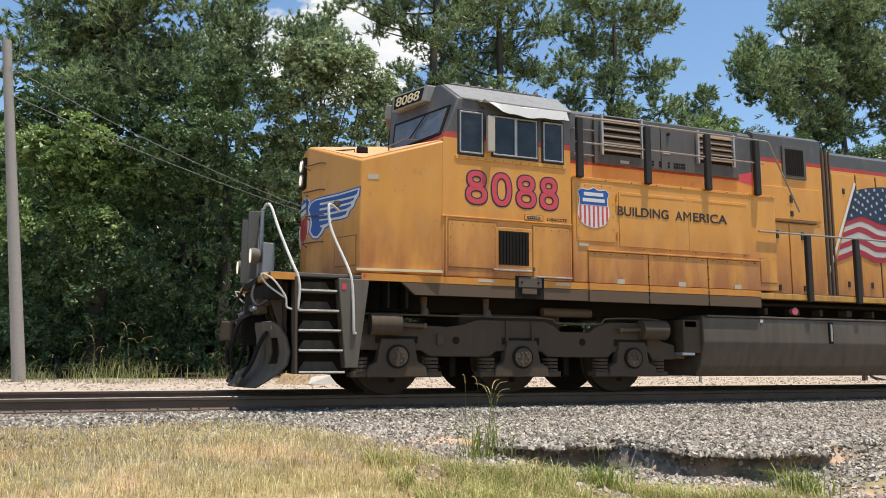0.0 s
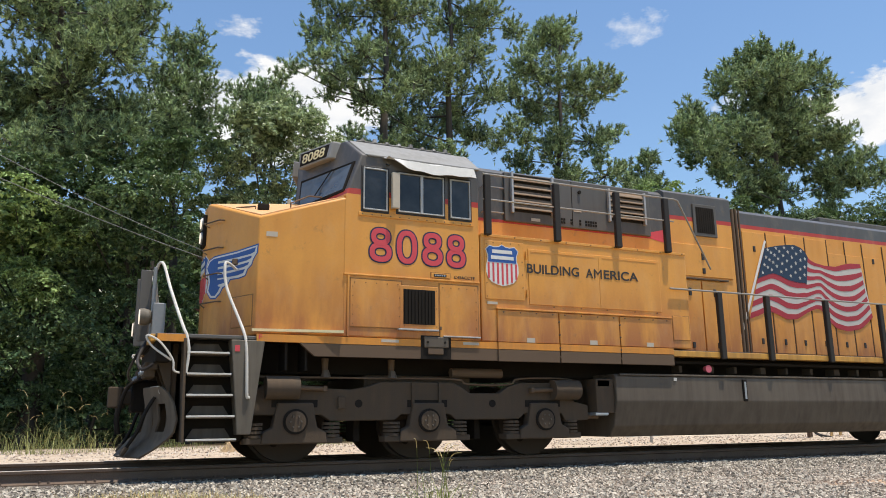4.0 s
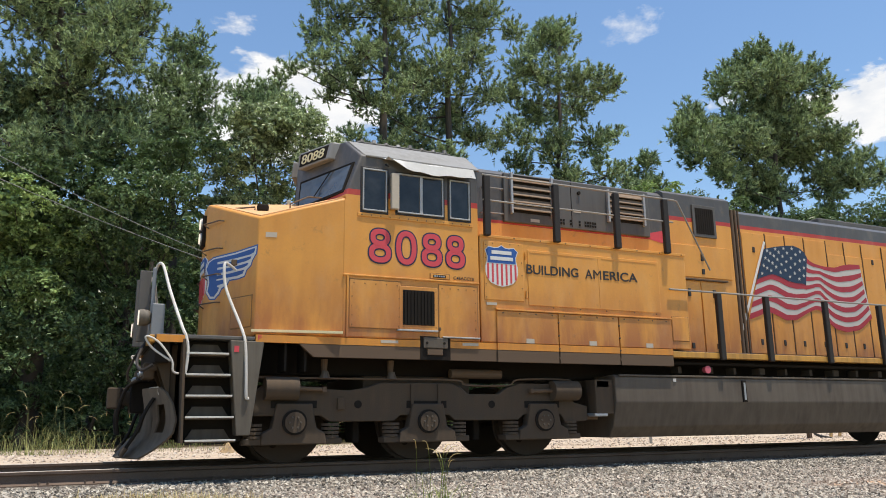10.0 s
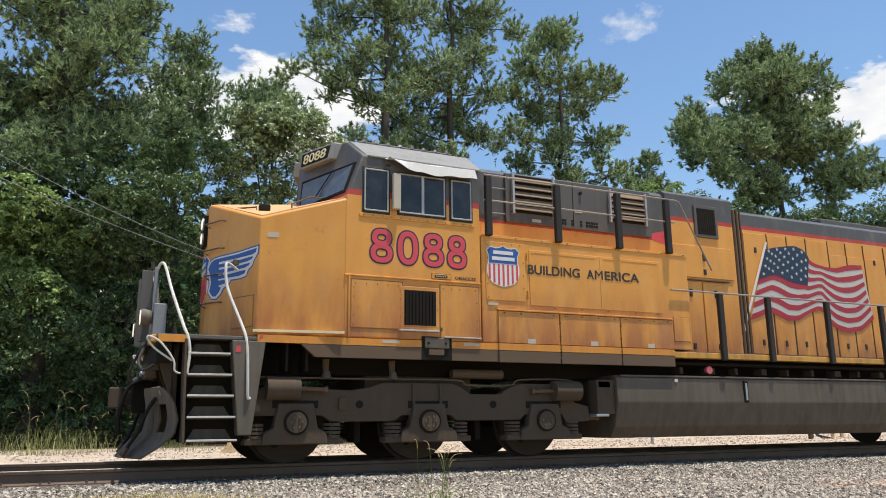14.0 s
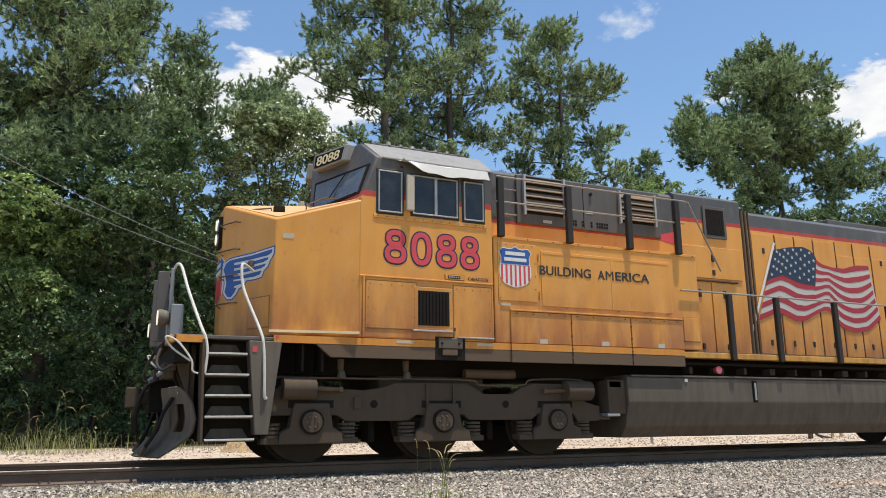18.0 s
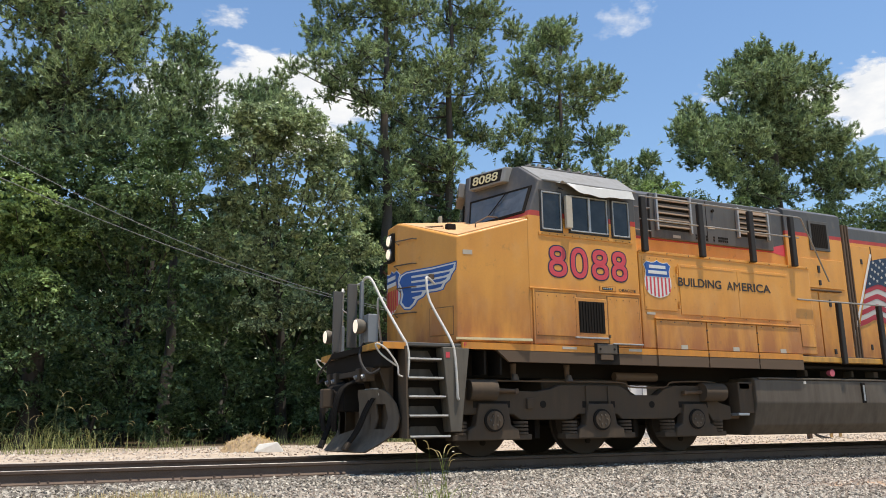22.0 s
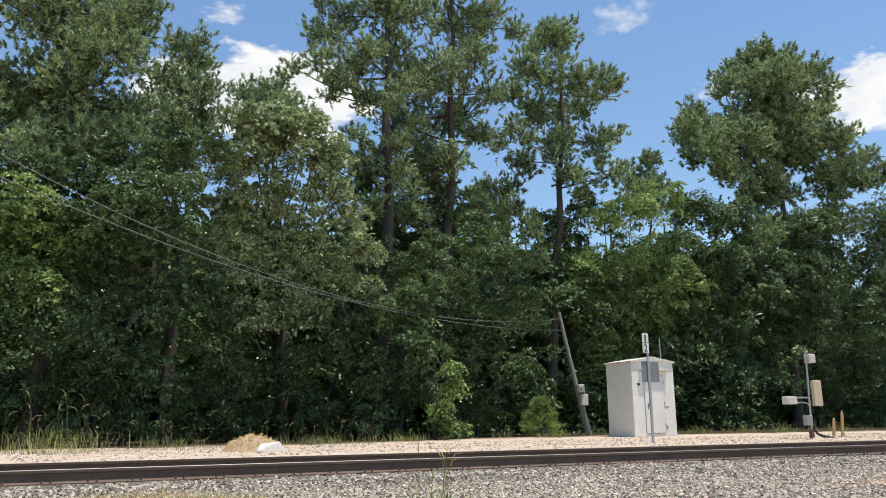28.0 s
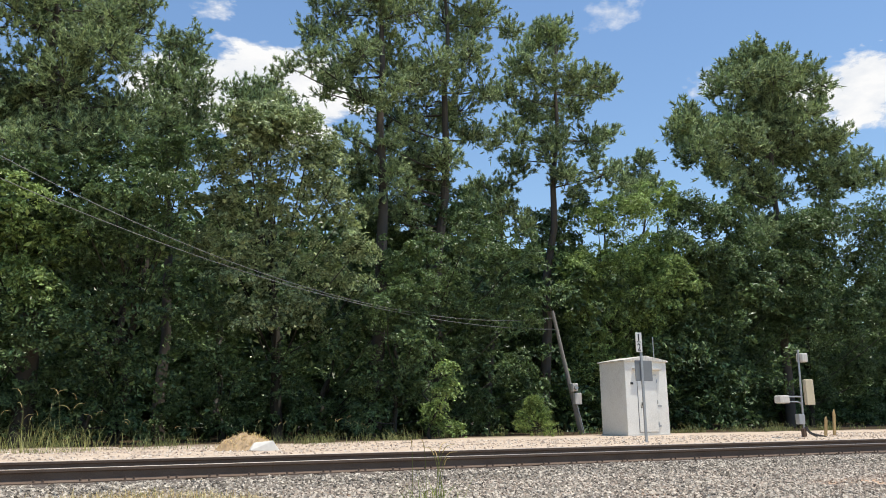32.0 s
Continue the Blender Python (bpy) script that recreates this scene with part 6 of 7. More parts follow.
    for z in (3.80, 4.22):
        part("grab_iron", tube([(5.55, -0.96, z), (5.55, -1.04, z), (5.92, -1.04, z), (5.92, -0.96, z)], 0.011, 6), M_RAILGREY, upper)
    part("stripe_step", solid([(8.95, -0.954, 3.66), (9.55, -0.954, 3.56), (9.25, -0.954, 3.85), (8.95, -0.954, 3.78)], [(0, 1, 2, 3)]), M_RED, upper)
    # radiator-side section with doors
    sec = [(-1.0, 1.63), (-1.0, 4.56), (-0.9, 4.63), (0.9, 4.63), (1.0, 4.56), (1.0, 1.63)]
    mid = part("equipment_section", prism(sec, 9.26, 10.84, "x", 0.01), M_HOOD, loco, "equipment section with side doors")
    vent = part("vent_frame", box(9.90, 10.45, -1.03, -0.98, 3.79, 4.40, 0.01), M_DGREY, mid)
    part("vent_mouth", box(9.96, 10.39, -1.034, -1.0, 3.85, 4.34), M_BLACK, vent)
    for k in range(8):
        part("slat", box(9.985 + k * 0.05, 9.997 + k * 0.05, -1.038, -1.03, 3.86, 4.33), M_BLACK, vent)
    for x0, x1, z0, z1 in ((9.42, 9.95, 1.68, 2.95), (9.98, 10.55, 1.68, 2.95), (9.35, 10.75, 3.03, 3.62)):
        d = part("door", box(x0, x1, -1.022, -0.99, z0, z1, 0.008), M_YELLOW, mid)
        part("latch", box((x0 + x1) / 2 - 0.03, (x0 + x1) / 2 + 0.03, -1.04, -1.01, z1 - 0.28, z1 - 0.14, 0.006), M_INK, d)
        part("latch", box((x0 + x1) / 2 - 0.03, (x0 + x1) / 2 + 0.03, -1.04, -1.01, z0 + 0.06, z0 + 0.16, 0.006), M_INK, d)
    part("door_hood", box(9.3, 10.6, -1.06, -0.99, 2.97, 3.0, 0.005), M_FRAME, mid)
    for x, r in ((10.88, 0.035), (10.97, 0.03), (11.05, 0.02)):
        part("conduit", rod((x, -0.99, 1.63), (x, -0.99, 4.4), r), M_FRAME, loco, "dark vertical pipe")
    # long hood with engine doors
    sec = [(-0.95, 1.63), (-0.95, 4.36), (-0.82, 4.45), (0.82, 4.45), (0.95, 4.36), (0.95, 1.63)]
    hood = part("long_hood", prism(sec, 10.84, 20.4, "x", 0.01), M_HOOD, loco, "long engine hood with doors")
    x = 11.12
    k = 0
    while x < 20:
        w = 0.52 if k % 3 else 0.62
        part("engine_door", box(x, x + w - 0.035, -0.966, -0.94, 1.70, 4.00 if not 13.2 < x < 14.6 else 3.75, 0.006), M_YELLOW, hood)
        part("door_seam", box(x + w - 0.022, x + w - 0.013, -0.969, -0.94, 1.70, 4.02), M_FRAME, hood)
        for z in ((1.86,) if k % 2 else (1.86, 3.62)) if not 11.5 < x < 14.3 else (1.86,):
            part("latch", box(x + w * 0.4, x + w * 0.4 + 0.06, -0.98, -0.96, z, z + 0.11, 0.01), M_INK, hood)
        x += w
        k += 1
    part("radiator", prism([(-1.35, 3.9), (-1.35, 4.45), (-0.9, 4.75), (0.9, 4.75), (1.35, 4.45), (1.35, 3.9)], 17.6, 21.4, "x", 0.02), M_DGREY, loco, "overhanging grey radiator section")
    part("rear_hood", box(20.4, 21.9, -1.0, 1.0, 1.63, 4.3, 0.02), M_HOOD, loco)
    part("hood_hump", box(13.6, 16.2, -0.7, 0.7, 4.44, 4.60, 0.03), M_DGREY, loco, "exhaust housing on the roof")


build_hood()


def build_rails():
    for i, x in enumerate((5.34, 6.585, 7.765, 8.79)):
        part("stanchion", box(x - 0.055, x + 0.055, -1.60, -1.515, 3.27, 4.22, 0.018), M_POST, loco, "black upper stanchion")
        part("stanchion", box(x - 0.055, x + 0.055, 1.515, 1.60, 3.27, 4.22, 0.018), M_POST, loco, "black upper stanchion")
    part("upper_handrail", tube([(5.27, -1.55, 4.235), (9.0, -1.55, 4.235), (9.08, -1.55, 4.22), (9.9, -1.35, 3.1)], 0.016, 8), M_RAILGREY, loco, "grey upper handrail")
    part("upper_handrail", tube([(5.27, -1.56, 3.83), (8.95, -1.56, 3.83)], 0.014, 8), M_RAILGREY, loco, "grey upper handrail")
    x, first = 9.86, True
    while x < 21.5:
        for s in (-1, 1):
            part("stanchion", ybox(s, x - 0.055, x + 0.055, 1.48, 1.56, 1.50, 2.66, 0.018), M_POST, loco, "black walkway stanchion")
        x += 1.12 if first else 1.49
        first = False
    for s in (-1, 1):
        part("walkway_handrail", rod((8.78, s * 1.545, 2.66), (21.6, s * 1.545, 2.66), 0.016), M_RAILGREY, loco, "grey walkway handrail")
        # white rails at the front steps
        part("step_handrail", tube(soft_line([(0.74, s * 0.50, 2.60), (0.77, s * 0.58, 2.675), (0.82, s * 0.72, 2.62), (0.90, s * 1.0, 2.25), (1.04, s * 1.38, 1.74), (1.09, s * 1.46, 1.60), (1.12, s * 1.48, 1.40), (1.10, s * 1.48, 1.14)], 4), 0.02, 8), M_WHITE, loco, "white step handrail", round_off=True)
        part("step_handrail", tube(soft_line([(1.74, s * 0.98, 2.58), (1.60, s * 1.04, 2.66), (1.565, s * 1.08, 2.58), (1.60, s * 1.13, 2.28), (1.78, s * 1.42, 1.72), (1.82, s * 1.50, 1.50), (1.84, s * 1.53, 1.10), (1.85, s * 1.53, 0.86), (1.88, s * 1.50, 0.84)], 4), 0.02, 8), M_WHITE, loco, "white step handrail", round_off=True)
        part("end_rail", tube(soft_line([(0.72, s * 0.36, 2.60), (0.74, s * 0.52, 2.60)], 2), 0.018, 8), M_WHITE, loco)
        part("end_post", box(0.70, 0.75, min(s * 0.50, s * 0.58), max(s * 0.50, s * 0.58), 1.62, 2.62, 0.008), M_SIGN, loco, "grey end post")
        part("end_post", box(0.55, 0.70, min(s * 0.36, s * 0.41), max(s * 0.36, s * 0.41), 1.62, 2.60, 0.008), M_DGREY, loco, "grey end post")
        part("cable_loop", tube(soft_line([(0.70, s * 0.75, 1.66), (0.62, s * 0.8, 1.50), (0.55, s * 1.15, 1.30), (0.6, s * 1.35, 1.18), (0.72, s * 1.42, 1.25)], 4), 0.02, 7), M_POST, loco)
        part("uncoupling_lever", tube(soft_line([(1.02, s * 1.50, 1.14), (0.95, s * 1.52, 1.17), (0.93, s * 1.52, 1.30), (0.78, s * 1.53, 1.50), (0.65, s * 1.53, 1.58), (0.61, s * 1.52, 1.56), (0.70, s * 1.51, 1.44), (0.92, s * 1.51, 1.29)], 4), 0.013, 7), M_WHITE, loco, "white uncoupling lever")
        # ditch light
        b = part("ditch_light", box(0.70, 0.86, min(s * 0.72, s * 0.92), max(s * 0.72, s * 0.92), 1.66, 2.08, 0.012), M_SIGN, loco, "grey ditch light bracket")
        shell = bmesh.new()
        for xa, xc, ra, rc in ((0.55, 0.60, 0.110, 0.114), (0.60, 0.66, 0.114, 0.10), (0.66, 0.71, 0.10, 0.065)):
            rod((xc, s * 0.80, 1.90), (xa, s * 0.80, 1.90), rc, ra, seg=22, bm=shell)
        part("lamp_shell", shell, M_SIDEPLATE, b, "dusty round lamp shell", round_off=True)
        part("lens", rod((0.540, s * 0.80, 1.90), (0.551, s * 0.80, 1.90), 0.095, 0.10, seg=22), M_LENS, b, "clear lens")
    part("walk_chain", tube(soft_line([(0.71, -0.5, 2.35), (0.71, 0, 2.2), (0.71, 0.5, 2.35)], 5), 0.01, 6), M_RAILGREY, loco)


build_rails()


def build_pilot():
    part("front_platform", box(0.72, 1.98, -1.45, 1.45, 1.58, 1.63, 0.01), M_DGREY, loco, "front walkway platform")
    part("platform_edge", box(0.66, 0.73, -0.78, 0.78, 1.53, 1.62, 0.008), M_BLACK, loco, "black platform edge")
    both("platform_corner", lambda s: ybox(s, 0.66, 0.73, 0.785, 1.40, 1.53, 1.62, 0.008), M_SILLYEL, loco, "yellow platform edge")
    for s in (-1, 1):
        part("corner_stripe", ybox(s, 0.74, 1.08, 1.42, 1.47, 1.53, 1.62), M_ORANGE, loco, "orange corner stripe")
    part("pilot_plate", box(0.96, 1.03, -1.12, 1.12, 0.36, 1.53, 0.01), M_TRUCK, loco, "dark pilot sheet")
    part("pilot_beam", box(0.74, 0.92, -1.36, 1.36, 1.28, 1.54, 0.02), M_BLACK, loco, "heavy end beam")
    for y in (-1.15, -0.8, -0.3, 0.3, 0.8, 1.15):
        part("pilot_gusset", prism([(0.78, 1.30), (0.95, 1.30), (0.95, 0.85)], y - 0.02, y + 0.02), M_TRUCK, loco)
    for y in (-0.95, -0.62, 0.55, 0.9):
        part("valve_box", box(0.64, 0.78, y - 0.09, y + 0.09, 1.10, 1.30, 0.02), M_TRUCK, loco)
        part("hose_coupling", rod((0.60, y, 1.16), (0.72, y, 1.20), 0.03), M_GALV, loco)
    # steps on both flanks
    for s in (-1, 1):
        # Black well puts the shade between the treads into colour.
        well = part("step_well", ybox(s, 1.08, 1.86, 0.95, 1.20, 0.30, 1.57, 0.01), M_BLACK, loco, "step well in black for the shade of its gaps")
        for k, z in enumerate((1.405, 1.14, 0.88, 0.618, 0.335)):
            a = 1.10 + 0.010 * k
            c = 1.62 + 0.032 * k
            part("step_tread", ybox(s, a, c, 1.18, 1.48, z - 0.035, z, 0.006), M_TANK, well, "worn step tread")
            part("tread_edge", ybox(s, a, c, 1.47, 1.50, z - 0.02, z + 0.003, 0.003), M_WHITE, well, "pale tread edge")
            part("kick_plate", prism([(a + 0.03, z + 0.004), (c - 0.03, z + 0.004), (c - 0.11, z + 0.125), (a + 0.11, z + 0.125)], s * 1.21, s * 1.235), M_TANK, well, "grey tapered kick plate")
        side = prism([(1.63, 1.57), (2.06, 1.57), (1.92, 0.38), (1.75, 0.38)], s * 1.505, s * 1.25, bev=0.012)
        part("step_side", side, M_SIDEPLATE, loco, "tapered dusty side plate")
        part("side_badge", ybox(s, 1.68, 1.74, 1.5, 1.51, 1.42, 1.50), M_RED, loco)
        part("end_mark", lettering("F", 1.975, 2.02, 1.588, 1.648, s * 1.505, 0.003, 0.006, s), M_RED, loco, "red letter")
    for s in (-1, 1):
        part("ladder_side", prism([(1.055, 1.57), (1.085, 1.57), (1.12, 0.30), (1.09, 0.30)], s * 1.20, s * 1.50), M_TRUCK, loco, "thin dusty ladder plate")
        part("pilot_stay", rod((1.0, s * 1.1, 0.5), (1.6, s * 0.9, 1.2), 0.035), M_TRUCK, loco)
    # snow plough: two concave blades meeting on the centre line
    for s in (-1, 1):
        vs = []
        rows = ((0.99, 0.60, 1.08), (0.92, 0.56, 1.20), (0.78, 0.54, 1.29), (0.58, 0.50, 1.335), (0.42, 0.42, 1.30), (0.33, 0.0, 1.23), (0.21, 0.0, 1.12), (0.10, 0.0, 0.96))
        m = 9
        for z, yi, yo in rows:
            for i in range(m):
                y = yi + (yo - yi) * i / (m - 1)
                vs.append((0.56 + 0.38 * (y / 1.25) ** 1.4 + 0.08 * math.sin((z - 0.13) / 0.85 * math.pi) - 0.55 * max(0.0, 0.36 - z), s * y, z))
        fs = [(j * m + i, j * m + i + 1, j * m + m + i + 1, j * m + m + i) for j in range(len(rows) - 1) for i in range(m - 1) if not (j in (2, 3) and i in (4, 5))]
        b = solid(vs, fs)
        bmesh.ops.solidify(b, geom=b.faces[:], thickness=0.025)
        blade = part("plough_blade", b, M_PLOUGH, loco, "grey snow plough blade with an opening", round_off=True)
        for y in (0.40, 0.75):
            part("plough_rib", prism([(0.80, 0.95), (0.96, 0.95), (0.96, 0.45), (0.80, 0.25)], s * y, s * (y + 0.03)), M_TRUCK, blade)
        part("top_grab", tube([(0.78, s * 0.66, 0.90), (0.76, s * 0.66, 0.99), (0.83, s * 1.02, 0.99), (0.85, s * 1.02, 0.90)], 0.012, 6), M_WHITE, blade)
        for y in (0.78, 0.86, 0.93):
            part("brake_hose", tube(soft_line([(0.80, s * y, 0.86), (0.70, s * (y - 0.02), 0.66), (0.62, s * (y - 0.10), 0.42), (0.50, s * (y - 0.20), 0.20 + 0.1 * (y - 0.78))], 5), 0.021, 7), M_BLACK, loco, "hanging rubber hose", round_off=True)
            part("hose_coupling", rod((0.52, s * (y - 0.19), 0.24), (0.46, s * (y - 0.23), 0.14), 0.03), M_TRUCK, loco)
        for y in (0.42, 0.55, 0.68):
            part("air_hose", tube(soft_line([(0.78, s * y * 0.8, 1.15), (0.50, s * y * 0.7, 1.02), (0.40, s * (y * 0.6), 0.66), (0.42, s * (y * 0.5), 0.40)], 5), 0.024, 7), M_BLACK, loco, "hanging rubber hose", round_off=True)
    shank = part("coupler", box(0.42, 0.9, -0.10, 0.10, 0.78, 0.98, 0.03), M_TRUCK, loco, "steel knuckle coupler")
    part("knuckle", prism([(0.26, -0.16), (0.43, -0.17), (0.50, 0.02), (0.48, 0.16), (0.38, 0.17), (0.36, 0.05), (0.26, 0.0)], 0.74, 1.02, "z", 0.02), M_TRUCK, shank)
    part("draft_box", box(0.55, 0.95, -0.30, 0.30, 0.68, 1.10, 0.03), M_BLACK, loco)
    part("hose_bracket", box(0.70, 0.80, -1.1, 1.1, 1.20, 1.28, 0.01), M_TRUCK, loco)


build_pilot()


def build_trucks():
    wheels = []
    outline = [(1.97, 0.62), (2.0, 0.93), (2.12, 1.02), (2.55, 1.0), (2.75, 0.98), (3.3, 0.96), (3.55, 1.0), (3.75, 1.07), (4.85, 1.07), (5.02, 1.0), (5.12, 0.92), (5.62, 0.92), (5.78, 1.02), (6.0, 1.08),
               (6.75, 1.08), (6.95, 0.80), (7.2, 0.74), (7.2, 0.52), (6.78, 0.50), (6.70, 0.62), (6.05, 0.62), (5.95, 0.54), (4.90, 0.54), (4.80, 0.62), (4.05, 0.62), (3.95, 0.54), (3.02, 0.54), (2.9, 0.62), (2.1, 0.62)]
    axle_x = (2.53, 4.45, 6.37)
    for base in (0.0, 13.5):
        truck = part("truck_bolster", box(base + 3.6, base + 5.3, -0.95, 0.95, 0.55, 1.18, 0.03), M_TRUCK, loco, "six-wheel truck")
        for s in (-1, 1):
            fr = part("side_frame", prism([(base + x, z) for x, z in outline], s * 1.10, s * 1.27, bev=0.015), M_TRUCK, truck, "cast steel side frame")
            for x in (3.42, 5.5):
                part("frame_hole", rod((base + x, s * 1.276, 0.77), (base + x, s * 1.26, 0.77), 0.055, seg=14), M_BLACK, fr)
            part("frame_rib", ybox(s, base + 4.2, base + 4.24, 1.26, 1.30, 0.66, 1.06), M_TRUCK, fr)
            part("frame_rib", ybox(s, base + 4.62, base + 4.66, 1.26, 1.30, 0.66, 1.06), M_TRUCK, fr)
            part("frame_lug", ybox(s, base + 3.12, base + 3.22, 1.26, 1.32, 0.70, 0.86, 0.01), M_TRUCK, fr)
            for ax in axle_x:
                x = base + ax
                # Flat black strip, with the gap's shade put into its colour.
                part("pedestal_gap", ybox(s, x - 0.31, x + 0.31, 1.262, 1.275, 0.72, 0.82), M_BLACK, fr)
                jaw = part("axle_box", prism([(x - 0.24, 0.78), (x + 0.24, 0.78), (x + 0.30, 0.46), (x + 0.42, 0.40), (x + 0.44, 0.25), (x - 0.44, 0.25), (x - 0.42, 0.40), (x - 0.30, 0.46)], s * 1.16, s * 1.33, bev=0.018), M_TRUCK, truck, "dusty axle box")
                part("cap_ring", rod((x, s * 1.355, 0.535), (x, s * 1.325, 0.535), 0.165, seg=24), M_BLACK, jaw)
                part("axle_cap", rod((x, s * 1.375, 0.535), (x, s * 1.34, 0.535), 0.135, seg=24), M_TRUCK, jaw, "round axle cap")
                for k in range(6):
                    a = k * math.pi / 3
                    part("cap_bolt", rod((x + 0.075 * math.cos(a), s * 1.392, 0.535 + 0.075 * math.sin(a)), (x + 0.075 * math.cos(a), s * 1.37, 0.535 + 0.075 * math.sin(a)), 0.014, seg=6), M_TANK, jaw)
                for dx in (-0.52, 0.52):
                    for k in range(4):
                        part("spring_coil", rod((x + dx, s * 1.2, 0.33 + k * 0.052), (x + dx, s * 1.2, 0.365 + k * 0.052), 0.12, seg=16), M_TRUCK, jaw)
                    part("spring_seat", ybox(s, x + dx - 0.14, x + dx + 0.14, 1.06, 1.30, 0.25, 0.33, 0.01), M_TRUCK, jaw)
            for x0, x1 in ((2.12, 2.56), (6.52, 6.98)):
                cy = part("brake_cylinder", rod((base + x0, s * 1.32, 0.975), (base + x1, s * 1.32, 0.975), 0.15, seg=20), M_TRUCK, truck, "brake cylinder", round_off=True)
                q = -1 if x0 > 4 else 1
                e = base + (x0 if q < 0 else x1)
                part("push_rod", rod((e, s * 1.32, 0.975), (e + q * 0.36, s * 1.32, 0.965), 0.03), M_FRAME, cy)
                part("clevis", box(e + q * 0.36 - 0.03, e + q * 0.36 + 0.03, min(s * 1.28, s * 1.36), max(s * 1.28, s * 1.36), 0.93, 1.0, 0.01), M_FRAME, cy)
            part("brake_pipe", tube(soft_line([(base + 2.0, s * 1.22, 1.12), (base + 3.6, s * 1.22, 1.12), (base + 4.9, s * 1.24, 1.12), (base + 5.1, s * 1.24, 1.05), (base + 5.8, s * 1.24, 1.05), (base + 6.0, s * 1.24, 1.14), (base + 6.9, s * 1.24, 1.14), (base + 7.02, s * 1.24, 1.0)], 4), 0.014, 6), M_FRAME, truck)
            for ax in (3.5, 5.4):
                part("brake_beam", box(base + ax - 0.05, base + ax + 0.05, min(s * 0.6, s * 0.95), max(s * 0.6, s * 0.95), 0.25, 0.8, 0.02), M_BLACK, truck)
            part("damper", tube([(base + 7.0, s * 1.2, 0.58), (base + 7.42, s * 1.2, 0.56)], 0.035, 8), M_FRAME, truck)
        for ax in axle_x:
            b = bmesh.new()
            for s in (-1, 1):
                rod((0, s * 0.68, 0), (0, s * 0.70, 0), 0.57, seg=48, bm=b)
                rod((0, s * 0.70, 0), (0, s * 0.82, 0), 0.535, 0.53, seg=48, bm=b)
                rod((0, s * 0.82, 0), (0, s * 0.84, 0), 0.18, seg=24, bm=b)
            rod((0, -1.05, 0), (0, 1.05, 0), 0.10, seg=14, bm=b)
            wheels.append(part("wheelset", b, M_WHEEL, loco, "steel wheels on their axle", at=(base + ax, 0, 0.533)))
            me = wheels[-1].data
            smooth(me, 35)
            for s in (-1, 1):
                for k in range(3):
                    a = k * 2.094
                    part("wheel_hole", rod((0.33 * math.cos(a), s * 0.838, 0.33 * math.sin(a)), (0.33 * math.cos(a), s * 0.815, 0.33 * math.sin(a)), 0.05, seg=10), M_BLACK, wheels[-1])
    return wheels


WHEELS = build_trucks()


def build_under():
    sec = [(-1.40, 1.23), (-1.46, 1.19), (-1.47, 0.80), (-1.36, 0.42), (-1.22, 0.25), (1.22, 0.25), (1.36, 0.42), (1.47, 0.80), (1.46, 1.19), (1.40, 1.23)]
    tank = part("fuel_tank", prism(sec, 7.62, 14.6, "x", 0.02), M_TANK, loco, "grey fuel tank with oily stains")
    gauge = part("sight_gauge", box(10.27, 10.36, -1.49, -1.45, 0.80, 1.17, 0.006), M_BLACK, tank)
    part("gauge_glass", box(10.295, 10.335, -1.495, -1.48, 0.84, 1.13), M_GALV, gauge)
    part("tank_rim", box(7.7, 14.5, -1.475, -1.43, 1.205, 1.235, 0.006), M_TANK, tank)
    part("placard", box(8.78, 8.84, -1.476, -1.46, 1.13, 1.18), M_WHITE, loco, "small white notice")
    for x0, x1, z0, z1, m in ((7.28, 7.62, 0.62, 1.15, M_TRUCK), (7.30, 7.55, 1.02, 1.14, M_TANK), (7.25, 7.5, 0.58, 0.63, M_GALV)):
        part("tank_bracket", box(x0, x1, -1.40, -1.15, z0, z1, 0.015), m, loco)
    # gear under the walkway
    rng = random.Random(8)
    for k in range(11):
        x = 9.1 + k * 0.62
        part("pipe_clamp", box(x, x + rng.uniform(0.05, 0.16), -1.25, -1.05, 1.28, 1.40, 0.015), M_TRUCK, loco)
    part("air_pipe", rod((8.0, -1.3, 1.45), (16.0, -1.3, 1.45), 0.03), M_BLACK, loco)
    part("filler_cap", rod((9.55, -1.47, 1.34), (9.55, -1.38, 1.34), 0.065, 0.05, seg=14), M_PINK, loco, "pink filler cap")
    for x in (2.95, 3.92):
        part("sander_pipe", rod((x, -1.2, 1.38), (x, -1.2, 1.16), 0.05, 0.035), M_FRAME, loco)
        part("sander_cone", rod((x, -1.25, 1.22), (x, -1.25, 1.12), 0.04, 0.075), M_TANK, loco)
    part("reservoir", rod((2.0, -0.6, 1.25), (2.7, -0.6, 1.25), 0.16, seg=16), M_TRUCK, loco)
    part("air_reservoir", rod((4.9, -1.1, 1.22), (5.75, -1.1, 1.22), 0.07, seg=14), M_FRAME, loco)
    # Webs coloured black to sink into the painted shade of the hole.
    for x in (2.35, 2.62):
        part("frame_web", box(x, x + 0.03, -1.40, -1.0, 1.2, 1.56), M_BLACK, loco)
    part("rear_platform", box(21.9, 22.6, -1.4, 1.4, 1.5, 1.63, 0.01), M_DGREY, loco)


build_under()


